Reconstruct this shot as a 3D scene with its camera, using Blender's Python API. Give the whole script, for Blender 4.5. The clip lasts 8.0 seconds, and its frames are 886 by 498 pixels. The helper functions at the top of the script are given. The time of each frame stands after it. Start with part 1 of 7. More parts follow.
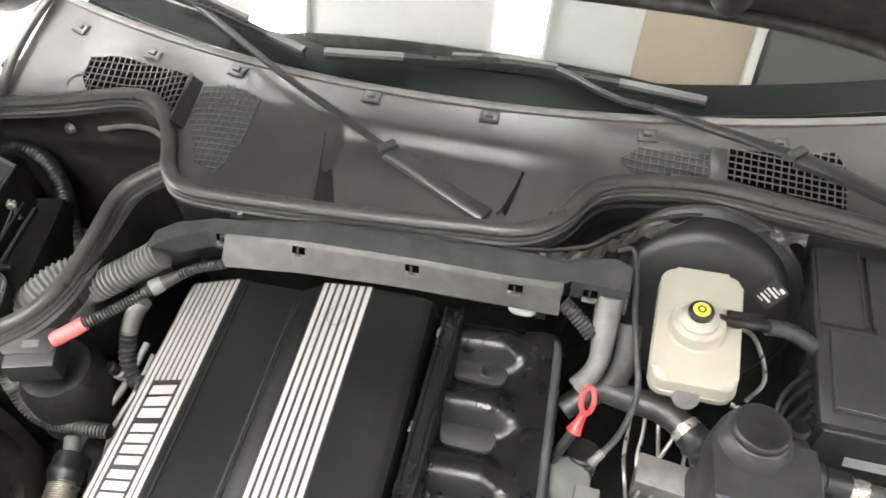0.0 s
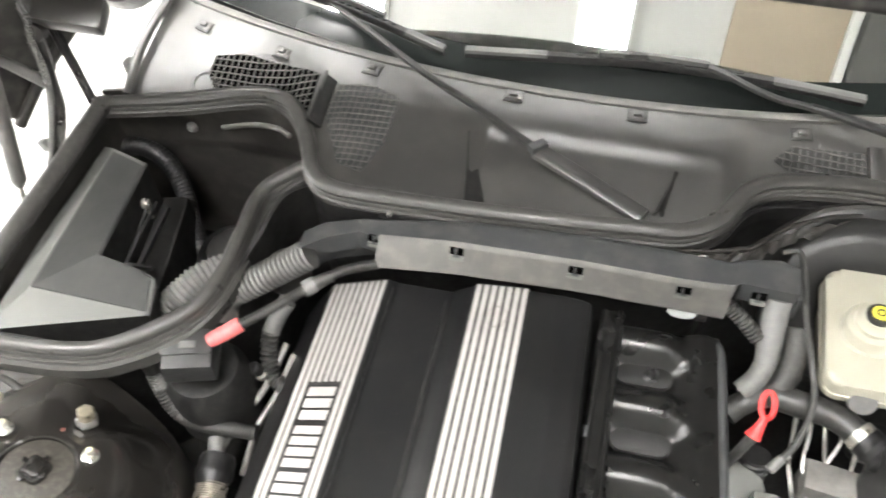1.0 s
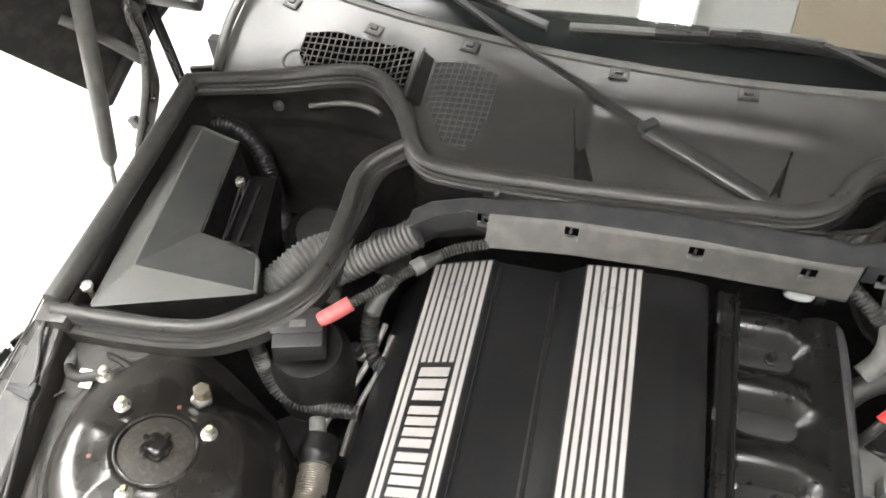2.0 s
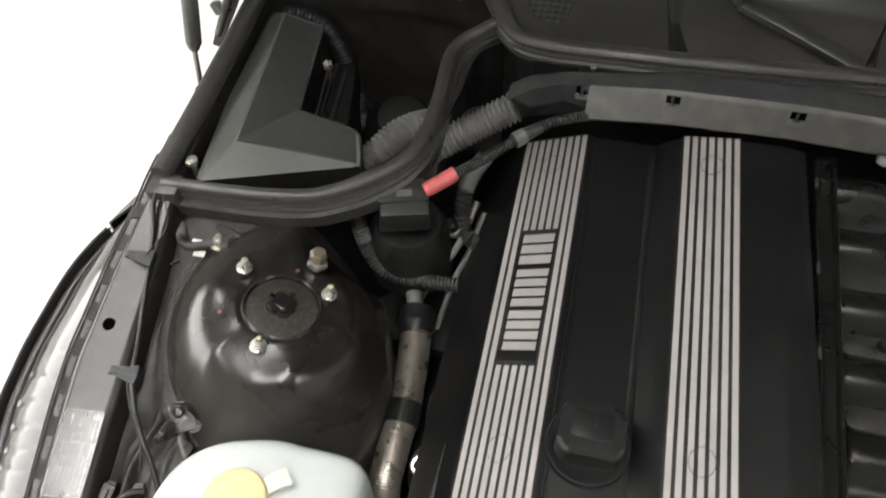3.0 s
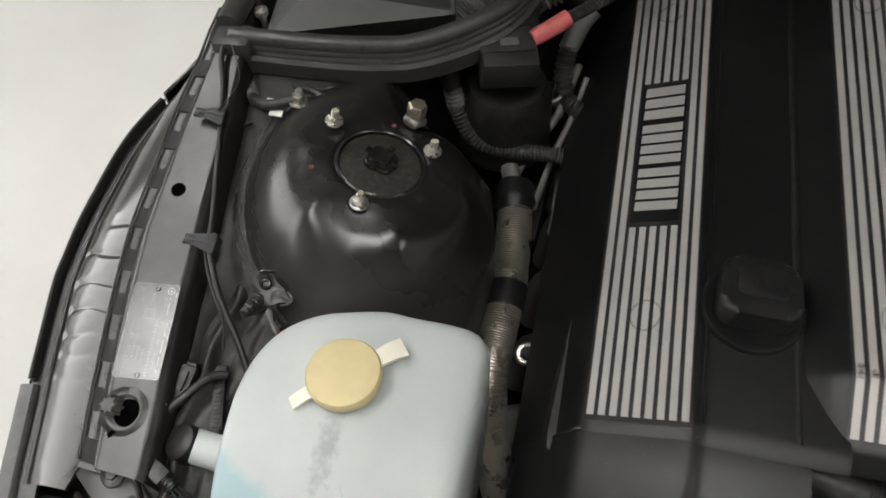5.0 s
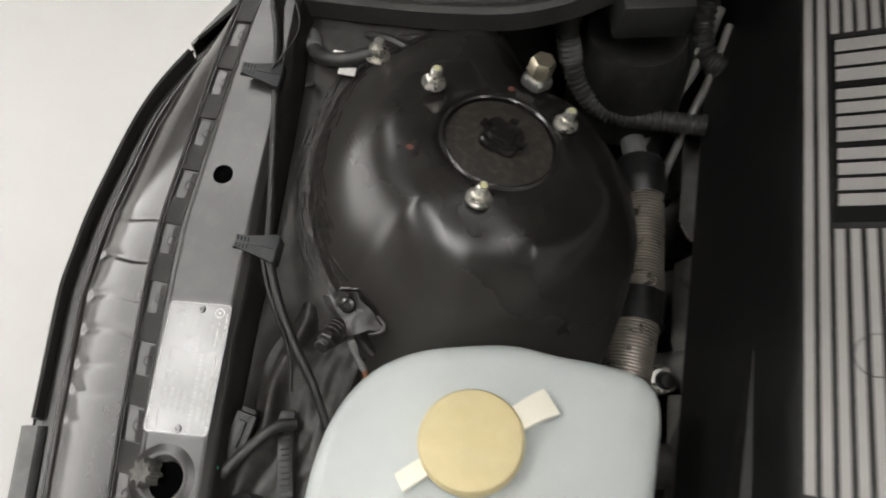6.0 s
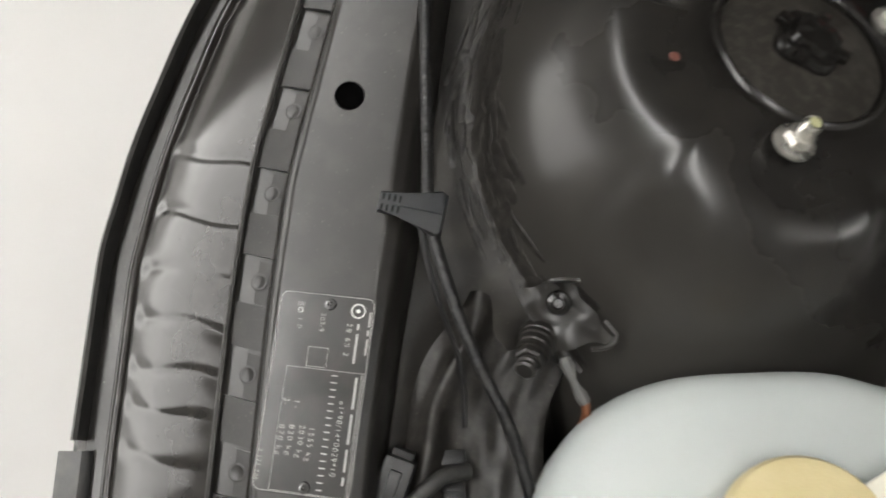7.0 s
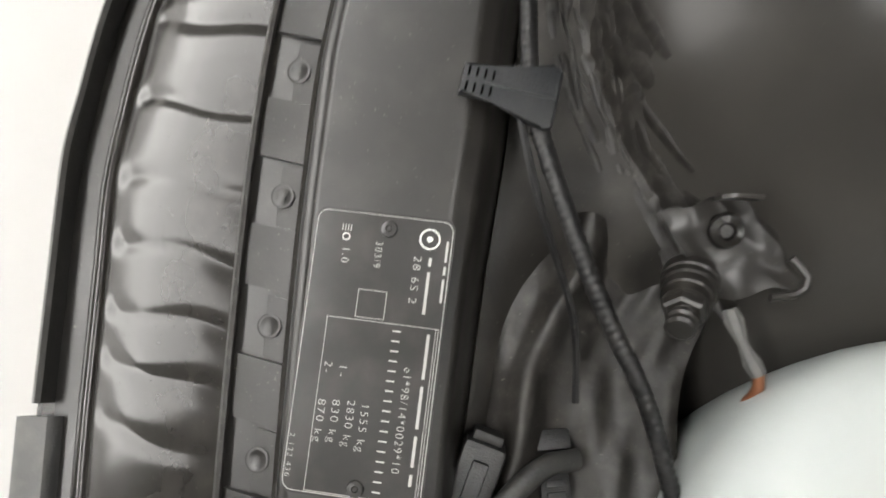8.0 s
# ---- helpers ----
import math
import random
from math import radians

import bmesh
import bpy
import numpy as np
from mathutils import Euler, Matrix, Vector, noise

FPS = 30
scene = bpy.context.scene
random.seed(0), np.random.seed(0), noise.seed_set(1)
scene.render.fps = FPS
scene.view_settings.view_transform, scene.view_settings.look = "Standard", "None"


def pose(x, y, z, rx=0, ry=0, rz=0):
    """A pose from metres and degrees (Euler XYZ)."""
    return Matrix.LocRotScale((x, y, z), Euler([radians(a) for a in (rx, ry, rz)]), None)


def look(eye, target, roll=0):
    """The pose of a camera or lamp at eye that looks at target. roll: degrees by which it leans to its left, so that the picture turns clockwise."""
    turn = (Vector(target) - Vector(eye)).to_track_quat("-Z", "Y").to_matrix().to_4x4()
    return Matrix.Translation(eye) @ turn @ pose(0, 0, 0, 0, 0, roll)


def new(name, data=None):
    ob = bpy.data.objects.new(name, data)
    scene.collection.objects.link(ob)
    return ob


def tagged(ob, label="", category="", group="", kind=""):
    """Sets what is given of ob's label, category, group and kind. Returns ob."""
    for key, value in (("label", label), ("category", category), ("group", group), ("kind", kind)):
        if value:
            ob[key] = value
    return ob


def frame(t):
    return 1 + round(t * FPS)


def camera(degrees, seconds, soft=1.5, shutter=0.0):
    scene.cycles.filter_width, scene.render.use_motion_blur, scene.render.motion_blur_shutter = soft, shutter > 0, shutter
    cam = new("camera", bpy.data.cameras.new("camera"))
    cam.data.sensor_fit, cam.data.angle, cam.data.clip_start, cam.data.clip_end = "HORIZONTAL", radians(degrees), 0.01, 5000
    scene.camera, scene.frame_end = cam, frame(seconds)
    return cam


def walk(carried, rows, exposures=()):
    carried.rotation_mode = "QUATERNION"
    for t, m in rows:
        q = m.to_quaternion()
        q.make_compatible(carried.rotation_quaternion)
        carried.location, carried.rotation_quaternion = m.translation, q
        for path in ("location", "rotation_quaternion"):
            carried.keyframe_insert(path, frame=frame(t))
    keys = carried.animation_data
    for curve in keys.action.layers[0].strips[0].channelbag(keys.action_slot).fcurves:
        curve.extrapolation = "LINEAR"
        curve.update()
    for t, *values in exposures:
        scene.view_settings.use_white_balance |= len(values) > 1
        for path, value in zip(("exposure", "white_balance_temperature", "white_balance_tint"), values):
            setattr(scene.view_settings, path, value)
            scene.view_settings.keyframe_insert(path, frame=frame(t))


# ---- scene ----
cam = camera(60.0, 8.0, soft=1.7, shutter=0.4)
PATH = [
    (0, (0.248, 0.092, 1.638), (-0.114, 1.33, 0.11), -2.0),
    (0.5, (0.192, 0.087, 1.624), (-0.182, 1.325, 0.099), -2.2),
    (1, (0.069, 0.057, 1.638), (-0.323, 1.279, 0.103), -3.0),
    (1.2, (0.025, 0.046, 1.645), (-0.383, 1.26, 0.109), -3.5),
    (2.3, (-0.083, 0.001, 1.62), (-0.482, 1.164, 0.042), -3.5),
    (2.5, (-0.109, -0.024, 1.618), (-0.495, 1.113, 0.018), -3.4),
    (3, (-0.164, -0.101, 1.593), (-0.529, 0.983, -0.048), -3.6),
    (3.5, (-0.194, -0.156, 1.58), (-0.537, 0.886, -0.092), -3.6),
    (4, (-0.246, -0.201, 1.548), (-0.575, 0.804, -0.149), -3.8),
    (4.2, (-0.258, -0.215, 1.524), (-0.587, 0.797, -0.169), -3.7),
    (5.3, (-0.302, -0.131, 1.402), (-0.659, 0.839, -0.31), -5.5),
    (5.5, (-0.331, -0.116, 1.373), (-0.672, 0.83, -0.356), -5.2),
    (6, (-0.421, -0.055, 1.3), (-0.744, 0.834, -0.463), -5.2),
    (6.5, (-0.497, -0.008, 1.21), (-0.801, 0.802, -0.593), -5.5),
    (7, (-0.579, 0.021, 1.143), (-0.841, 0.714, -0.714), -5.3),
    (7.5, (-0.611, 0.037, 1.096), (-0.839, 0.643, -0.796), -5.0),
    (8, (-0.63, 0.044, 1.035), (-0.823, 0.555, -0.889), -4.7),
]
walk(cam, [(t, look(eye, target, roll)) for t, eye, target, roll in PATH],
     exposures=[(0.0, 1.38), (0.5, 1.42), (1.0, 1.5), (1.2, 1.45), (2.3, 0.76), (2.5, 0.55), (3.0, -0.2), (3.5, -0.38), (4.0, -0.98), (5.5, -1.0), (7.0, -0.95), (7.5, -0.88), (8.0, -0.65)])

# ---- light: a white workshop with ceiling light panels ----
world = bpy.data.worlds.new("workshop_air")
scene.world = world
world.use_nodes = True
world.node_tree.nodes["Background"].inputs[0].default_value = (0.9, 0.95, 1.0, 1)
world.node_tree.nodes["Background"].inputs[1].default_value = 0.02
PANEL_GLOW = 39.0

# ---- materials ----


def material(name, base, rough=0.5, metal=0.0, vary=0.25, grain=0.0, grain_size=900.0, blotch=12.0, coat=0.0,
             rough_vary=0.12, sss=0.0, ior=1.45, dust=0.0, dust_colour=(0.25, 0.23, 0.20), specks=0.0):
    """A surface with broad blotches and fine grain, sized in metres."""
    m = bpy.data.materials.new(name)
    m.use_nodes = True
    nodes, links = m.node_tree.nodes, m.node_tree.links
    b = nodes["Principled BSDF"]
    where = nodes.new("ShaderNodeTexCoord")
    big, fine = nodes.new("ShaderNodeTexNoise"), nodes.new("ShaderNodeTexNoise")
    big.inputs["Scale"].default_value, big.inputs["Detail"].default_value = blotch, 6.0
    fine.inputs["Scale"].default_value, fine.inputs["Detail"].default_value = grain_size, 2.0
    for n in (big, fine):
        links.new(where.outputs["Object"], n.inputs["Vector"])
    ramp = nodes.new("ShaderNodeMapRange")
    ramp.inputs[1].default_value, ramp.inputs[2].default_value = 0.3, 0.7
    ramp.inputs[3].default_value, ramp.inputs[4].default_value = 1.0 - vary, 1.0 + vary
    links.new(big.outputs["Fac"], ramp.inputs[0])
    tint = nodes.new("ShaderNodeMix")
    tint.data_type, tint.blend_type = "RGBA", "MULTIPLY"
    tint.inputs[0].default_value = 1.0
    tint.inputs[6].default_value = (*base, 1)
    links.new(ramp.outputs[0], tint.inputs[7])
    colour = tint.outputs[2]
    if dust:
        spots = nodes.new("ShaderNodeTexNoise")
        spots.inputs["Scale"].default_value, spots.inputs["Detail"].default_value = blotch * 3.1, 9.0
        links.new(where.outputs["Object"], spots.inputs["Vector"])
        cut = nodes.new("ShaderNodeMapRange")
        cut.inputs[1].default_value, cut.inputs[2].default_value = 0.45, 0.75
        cut.inputs[3].default_value, cut.inputs[4].default_value = 0.0, dust
        links.new(spots.outputs["Fac"], cut.inputs[0])
        over = nodes.new("ShaderNodeMix")
        over.data_type = "RGBA"
        over.inputs[7].default_value = (*dust_colour, 1)
        links.new(cut.outputs[0], over.inputs[0])
        links.new(colour, over.inputs[6])
        colour = over.outputs[2]
    if specks:
        grit = nodes.new("ShaderNodeTexNoise")
        grit.inputs["Scale"].default_value, grit.inputs["Detail"].default_value = 620.0, 1.0
        links.new(where.outputs["Object"], grit.inputs["Vector"])
        pick = nodes.new("ShaderNodeMapRange")
        pick.inputs[1].default_value, pick.inputs[2].default_value = 0.72, 0.80
        pick.inputs[3].default_value, pick.inputs[4].default_value = 0.0, specks
        links.new(grit.outputs["Fac"], pick.inputs[0])
        lie = nodes.new("ShaderNodeMix")
        lie.data_type = "RGBA"
        lie.inputs[7].default_value = (*dust_colour, 1)
        links.new(pick.outputs[0], lie.inputs[0])
        links.new(colour, lie.inputs[6])
        colour = lie.outputs[2]
    links.new(colour, b.inputs["Base Color"])
    rr = nodes.new("ShaderNodeMapRange")
    rr.inputs[1].default_value, rr.inputs[2].default_value = 0.3, 0.7
    rr.inputs[3].default_value = max(0.02, rough - rough_vary)
    rr.inputs[4].default_value = min(1.0, rough + rough_vary)
    links.new(big.outputs["Fac"], rr.inputs[0])
    links.new(rr.outputs[0], b.inputs["Roughness"])
    b.inputs["Metallic"].default_value = metal
    b.inputs["IOR"].default_value = ior
    b.inputs["Coat Weight"].default_value = coat
    b.inputs["Coat Roughness"].default_value = 0.12
    if sss:
        b.inputs["Subsurface Weight"].default_value = sss
        b.inputs["Subsurface Radius"].default_value = (0.02, 0.02, 0.02)
        b.inputs["Subsurface Scale"].default_value = 0.5
    if grain:
        bump = nodes.new("ShaderNodeBump")
        bump.inputs["Strength"].default_value, bump.inputs["Distance"].default_value = grain, 0.0006
        links.new(fine.outputs["Fac"], bump.inputs["Height"])
        links.new(bump.outputs["Normal"], b.inputs["Normal"])
    return m


PAINT = material("black_body_paint", (0.0115, 0.0106, 0.0097), 0.23, vary=0.22, rough_vary=0.04, coat=0.12, dust=0.15, dust_colour=(0.060, 0.054, 0.045), blotch=11, grain=0.03, grain_size=400, specks=0.21)
FLANGE = material("glossy_wing_paint", (0.018, 0.0165, 0.015), 0.15, ior=1.42, vary=0.15, rough_vary=0.05, coat=0.12, dust=0.05, blotch=22, grain=0.04, grain_size=300, specks=0.18)
PAINT_DULL = material("dusty_black_paint", (0.0130, 0.0118, 0.0105), 0.33, ior=1.5, coat=0.0, vary=0.10, rough_vary=0.05, dust=0.06, blotch=16, grain=0.06, grain_size=700, specks=0.21)
SEALER = material("seam_sealer", (0.014, 0.0125, 0.011), 0.50, vary=0.3, dust=0.1, blotch=60, grain=0.5, grain_size=160, specks=0.30)
WELLPAINT = material("dust_grey_body_paint", (0.024, 0.0225, 0.0205), 0.48, vary=0.2, dust=0.15, blotch=9, grain=0.1, grain_size=500, specks=0.21)
WINGPAINT = material("dust_brown_wing_paint", (0.0165, 0.0148, 0.0128), 0.58, ior=1.42, vary=0.25, dust=0.12, blotch=14, grain=0.1, grain_size=500, specks=0.24)
# Near-black for black parts and bay walls; deep shade is put into the colour.
SHADE_BLACK = material("bay_black_with_shade", (0.005, 0.005, 0.005), 0.55, vary=0.3, dust=0.05, blotch=40, grain=0.3, grain_size=300, specks=0.18)
COWL = material("weathered_grey_plastic", (0.029, 0.0282, 0.0268), 0.40, ior=1.68, vary=0.22, rough_vary=0.10, dust=0.30, blotch=5, grain=0.3, grain_size=1200, dust_colour=(0.085, 0.081, 0.072), specks=0.30)
COVER = material("black_moulded_plastic", (0.0060, 0.0061, 0.0064), 0.38, ior=1.43, vary=0.15, rough_vary=0.06, dust=0.015, blotch=9, grain=0.2, grain_size=1500, specks=0.18)
GAP_HAZE = material("stripe_gap_haze", (0.019, 0.0183, 0.0178), 0.42, vary=0.1, dust=0.05, blotch=20, grain=0.2, grain_size=1500)
SMEAR = material("grey_grime", (0.19, 0.18, 0.165), 0.6, vary=0.5, blotch=220, dust=0.2)
MANIFOLD = material("satin_black_plastic", (0.0062, 0.0062, 0.0060), 0.30, ior=1.42, vary=0.1, rough_vary=0.06, dust=0.02, blotch=30, grain=0.15, grain_size=900, specks=0.18)
PLASTIC = material("black_plastic", (0.009, 0.009, 0.0095), 0.40, vary=0.2, dust=0.05, blotch=40, grain=0.3, grain_size=1300, specks=0.24)
CLIP = material("blue_black_plastic", (0.011, 0.0125, 0.0145), 0.45, vary=0.1, dust=0.05, blotch=30, grain=0.3, grain_size=1500)
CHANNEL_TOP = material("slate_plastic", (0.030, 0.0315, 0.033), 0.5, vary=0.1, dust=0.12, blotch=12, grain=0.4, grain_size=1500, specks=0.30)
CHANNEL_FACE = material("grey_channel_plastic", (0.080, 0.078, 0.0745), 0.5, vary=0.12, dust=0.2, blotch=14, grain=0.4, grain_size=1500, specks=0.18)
INSET = material("dark_box_plastic", (0.028, 0.029, 0.028), 0.42, vary=0.1, dust=0.05, blotch=9, grain=0.4, grain_size=1600)
BOXLID = material("grey_black_box_plastic", (0.098, 0.100, 0.094), 0.42, vary=0.08, dust=0.06, blotch=9, grain=0.5, grain_size=1600, specks=0.21)
RUBBER = material("weatherstrip_rubber", (0.038, 0.037, 0.035), 0.38, vary=0.1, dust=0.06, blotch=40, grain=0.25, grain_size=700, specks=0.21)
HOSE = material("black_rubber_hose", (0.023, 0.023, 0.022), 0.45, vary=0.2, dust=0.10, blotch=50, grain=0.3, grain_size=600, specks=0.24)
GREYHOSE = material("grey_corrugated_sleeve", (0.10, 0.10, 0.097), 0.55, vary=0.2, dust=0.3, blotch=40, grain=0.3, grain_size=600)
GREYCAP = material("grey_moulded_elbow", (0.118, 0.118, 0.116), 0.55, vary=0.15, dust=0.2, blotch=40, grain=0.2)
FOIL = material("silver_paper_duct", (0.42, 0.39, 0.34), 0.32, metal=0.75, vary=0.15, dust=0.08, blotch=50, grain=0.3, grain_size=700)
SILVER = material("silver_printed_stripe", (0.39, 0.372, 0.358), 0.42, metal=0.2, vary=0.06, dust=0.05, blotch=20, grain=0.15, grain_size=1500)
TANK = material("milky_tank_plastic", (0.45, 0.48, 0.47), 0.42, vary=0.06, dust=0.10, blotch=14, sss=0.25, grain=0.1, grain_size=300, dust_colour=(0.5, 0.5, 0.46))
TANKCAP = material("yellowed_cap_plastic", (0.58, 0.49, 0.27), 0.55, vary=0.07, blotch=30, dust=0.15, sss=0.1, dust_colour=(0.75, 0.68, 0.5), grain=0.2)
CAPTAB = material("cream_tab_plastic", (0.74, 0.71, 0.60), 0.5, vary=0.08, sss=0.15)
CREAM = material("cream_reservoir_plastic", (0.31, 0.298, 0.245), 0.45, vary=0.06, sss=0.2, dust=0.1, blotch=20)
RED = material("red_plastic", (0.62, 0.03, 0.03), 0.4, vary=0.1, dust=0.06)
REDSLEEVE = material("faded_red_sleeve", (0.50, 0.105, 0.105), 0.5, vary=0.12, dust=0.15, blotch=60, dust_colour=(0.7, 0.4, 0.38))
DISC = material("dusty_brown_rubber", (0.019, 0.0165, 0.0128), 0.62, vary=0.2, dust=0.12, blotch=60, grain=0.3, specks=0.24)
FUSE = material("grey_black_lid_plastic", (0.022, 0.022, 0.022), 0.4, vary=0.12, dust=0.05, blotch=20, grain=0.4, grain_size=1400, specks=0.24)
YELLOW = material("yellow_disc", (0.55, 0.48, 0.06), 0.5, vary=0.05)
ZINC = material("zinc_plated_steel", (0.62, 0.60, 0.55), 0.32, metal=0.9, vary=0.15, blotch=150, dust=0.15)
BRASS = material("yellow_zinc_steel", (0.52, 0.47, 0.36), 0.35, metal=0.9, vary=0.2, blotch=120, dust=0.15)
STEEL = material("bare_steel", (0.30, 0.295, 0.28), 0.35, metal=0.85, vary=0.2, blotch=90, dust=0.2)
ALLOY = material("cast_alloy", (0.20, 0.195, 0.185), 0.5, metal=0.5, vary=0.25, blotch=60, dust=0.25, grain=0.4, grain_size=500)
# Black for holes, slots and backings: their shade is put into the colour.
HOLLOW_SHADE = material("painted_hollow_shade", (0.0015, 0.0015, 0.0015), 0.9, vary=0.1, ior=1.05)
MARK = material("yellow_paint_mark", (0.50, 0.49, 0.28), 0.5, vary=0.1)
RUST = material("red_primer_spot", (0.16, 0.06, 0.045), 0.6, vary=0.2)
COPPER = material("brown_wire", (0.17, 0.065, 0.03), 0.5, vary=0.2)
GREENWIRE = material("green_wire", (0.02, 0.22, 0.15), 0.5, vary=0.1)
WHITE = material("white_print", (0.72, 0.71, 0.68), 0.5, vary=0.04)
PLUGGREY = material("dusty_grey_plug", (0.075, 0.073, 0.068), 0.5, vary=0.2, dust=0.2, blotch=60)
PLATE = material("glossy_black_plate", (0.030, 0.029, 0.028), 0.21, ior=1.6, vary=0.15, rough_vary=0.04, blotch=25, dust=0.08)
FLOORMAT = material("white_floor_paint", (0.55, 0.54, 0.525), 0.45, vary=0.04, blotch=1.5, dust=0.05)
WALLMAT = material("pale_wall_paint", (0.78, 0.78, 0.76), 0.7, vary=0.04, blotch=1.2)
CEILMAT = material("pale_ceiling_paint", (0.60, 0.60, 0.59), 0.8, vary=0.05, blotch=1.2)
BLADE = material("satin_grey_metal", (0.10, 0.10, 0.098), 0.38, metal=0.4, vary=0.1)
PRINT = material("fine_grey_print", (0.42, 0.41, 0.39), 0.45, vary=0.04)
GREYWALL = material("grey_wall_paint", (0.34, 0.335, 0.325), 0.7, vary=0.06, blotch=1.5)
TANBOARD = material("tan_board", (0.42, 0.36, 0.28), 0.7, vary=0.08, blotch=2)
DRUM = material("glossy_black_drum", (0.013, 0.013, 0.0128), 0.42, vary=0.15, dust=0.03, blotch=20, rough_vary=0.05)
BEAM = material("pale_beam_paint", (0.24, 0.25, 0.24), 0.6, vary=0.06, blotch=2)
FRIT = material("printed_black_glass_band", (0.006, 0.0075, 0.007), 0.24, ior=1.3, vary=0.03, rough_vary=0.02)
LAMPGLASS = material("headlamp_lens", (0.30, 0.30, 0.29), 0.15, vary=0.05, coat=0.5)
DASH = material("dark_dashboard", (0.012, 0.014, 0.013), 0.7, vary=0.2)
HOODMAT = material("bonnet_underside", (0.012, 0.011, 0.010), 0.5, vary=0.25, dust=0.15)


def glow_material(name, strength):
    m = bpy.data.materials.new(name)
    m.use_nodes = True
    b = m.node_tree.nodes["Principled BSDF"]
    b.inputs["Base Color"].default_value = (0.9, 0.9, 0.9, 1)
    b.inputs["Emission Color"].default_value = (1.0, 0.98, 0.95, 1)
    b.inputs["Emission Strength"].default_value = strength
    return m


def glass_material():
    m = bpy.data.materials.new("tinted_windscreen_glass")
    m.use_nodes = True
    b = m.node_tree.nodes["Principled BSDF"]
    b.inputs["Base Color"].default_value = (0.55, 0.62, 0.57, 1)
    b.inputs["Roughness"].default_value = 0.0
    b.inputs["Transmission Weight"].default_value = 1.0
    b.inputs["IOR"].default_value = 1.52
    b.inputs["Coat Weight"].default_value = 1.0
    b.inputs["Coat IOR"].default_value = 4.5
    b.inputs["Coat Roughness"].default_value = 0.01
    return m


GLOW, ADDED_GLOW, GLASS = glow_material("light_panel_diffuser", PANEL_GLOW), glow_material("added_window_glow", 6.6), glass_material()

# ---- builders ----


def thing(name, at, label, category, group="", kind=""):
    e = new(name)
    e.location = at
    e.empty_display_size = 0.02
    return tagged(e, label, category, group, kind)


def root_of(ob):
    while ob.parent:
        ob = ob.parent
    return ob


def part(name, bm, mat, parent=None, label="", smooth=40):
    """Links a bmesh in world metres as one mesh object under a thing or a part."""
    me = bpy.data.meshes.new(name)
    bmesh.ops.recalc_face_normals(bm, faces=bm.faces)
    if parent:
        off = root_of(parent).location
        bmesh.ops.translate(bm, verts=bm.verts, vec=-off)
    if smooth:
        lim = radians(smooth)
        for f in bm.faces:
            f.smooth = True
        for e in bm.edges:
            e.smooth = not (len(e.link_faces) == 2 and e.calc_face_angle(0) > lim)
    bm.to_mesh(me)
    bm.free()
    me.materials.append(mat)
    ob = new(name, me)
    ob.parent = parent
    if label:
        tagged(ob, label)
    return ob


def single(name, bm, mat, label, category, group="", kind="", smooth=40):
    """A thing that is one mesh; its origin goes to the foot of its bounds."""
    lo = Vector([min(v.co[i] for v in bm.verts) for i in range(3)])
    hi = Vector([max(v.co[i] for v in bm.verts) for i in range(3)])
    at = Vector(((lo.x + hi.x) / 2, (lo.y + hi.y) / 2, lo.z))
    bmesh.ops.translate(bm, verts=bm.verts, vec=-at)
    ob = part(name, bm, mat, None, "", smooth)
    ob.location = at
    return tagged(ob, label, category, group, kind)


def join(*bms):
    out = bmesh.new()
    for b in bms:
        me = bpy.data.meshes.new("tmp")
        b.to_mesh(me)
        b.free()
        out.from_mesh(me)
        bpy.data.meshes.remove(me)
    return out


def moved(bm, m):
    bmesh.ops.transform(bm, matrix=m, verts=bm.verts)
    return bm


def rbox(sx, sy, sz, r=0.003, at=(0, 0, 0), turn=(0, 0, 0), seg=2, taper=1.0):
    """A box with rounded edges, centred in x and y, standing on its base."""
    bm = bmesh.new()
    bmesh.ops.create_cube(bm, size=1.0)
    for v in bm.verts:
        k = taper if v.co.z > 0 else 1.0
        v.co = Vector((v.co.x * sx * k, v.co.y * sy * k, (v.co.z + 0.5) * sz))
    if r:
        bmesh.ops.bevel(bm, geom=bm.edges[:], offset=r, segments=seg, affect="EDGES", profile=0.6)
    return moved(bm, pose(*at, *turn))


def prism(outline, z0, z1, r=0.0, seg=2):
    """A flat outline raised from z0 to z1; r rounds its top rim."""
    bm = bmesh.new()
    low = [bm.verts.new((x, y, z0)) for x, y in outline]
    high = [bm.verts.new((x, y, z1)) for x, y in outline]
    bm.faces.new(low[::-1])
    top = bm.faces.new(high)
    n = len(outline)
    for i in range(n):
        bm.faces.new((low[i], low[(i + 1) % n], high[(i + 1) % n], high[i]))
    if r:
        bmesh.ops.bevel(bm, geom=list(top.edges), offset=r, segments=seg, affect="EDGES", profile=0.6)
    return bm


def rounded(sx, sy, r, n=5):
    """The outline of a rectangle with round corners about the origin."""
    pts = []
    for cx, cy, a0 in ((1, 1, 0), (-1, 1, 90), (-1, -1, 180), (1, -1, 270)):
        for k in range(n + 1):
            a = radians(a0 + 90 * k / n)
            pts.append((cx * (sx / 2 - r) + r * math.cos(a), cy * (sy / 2 - r) + r * math.sin(a)))
    return pts


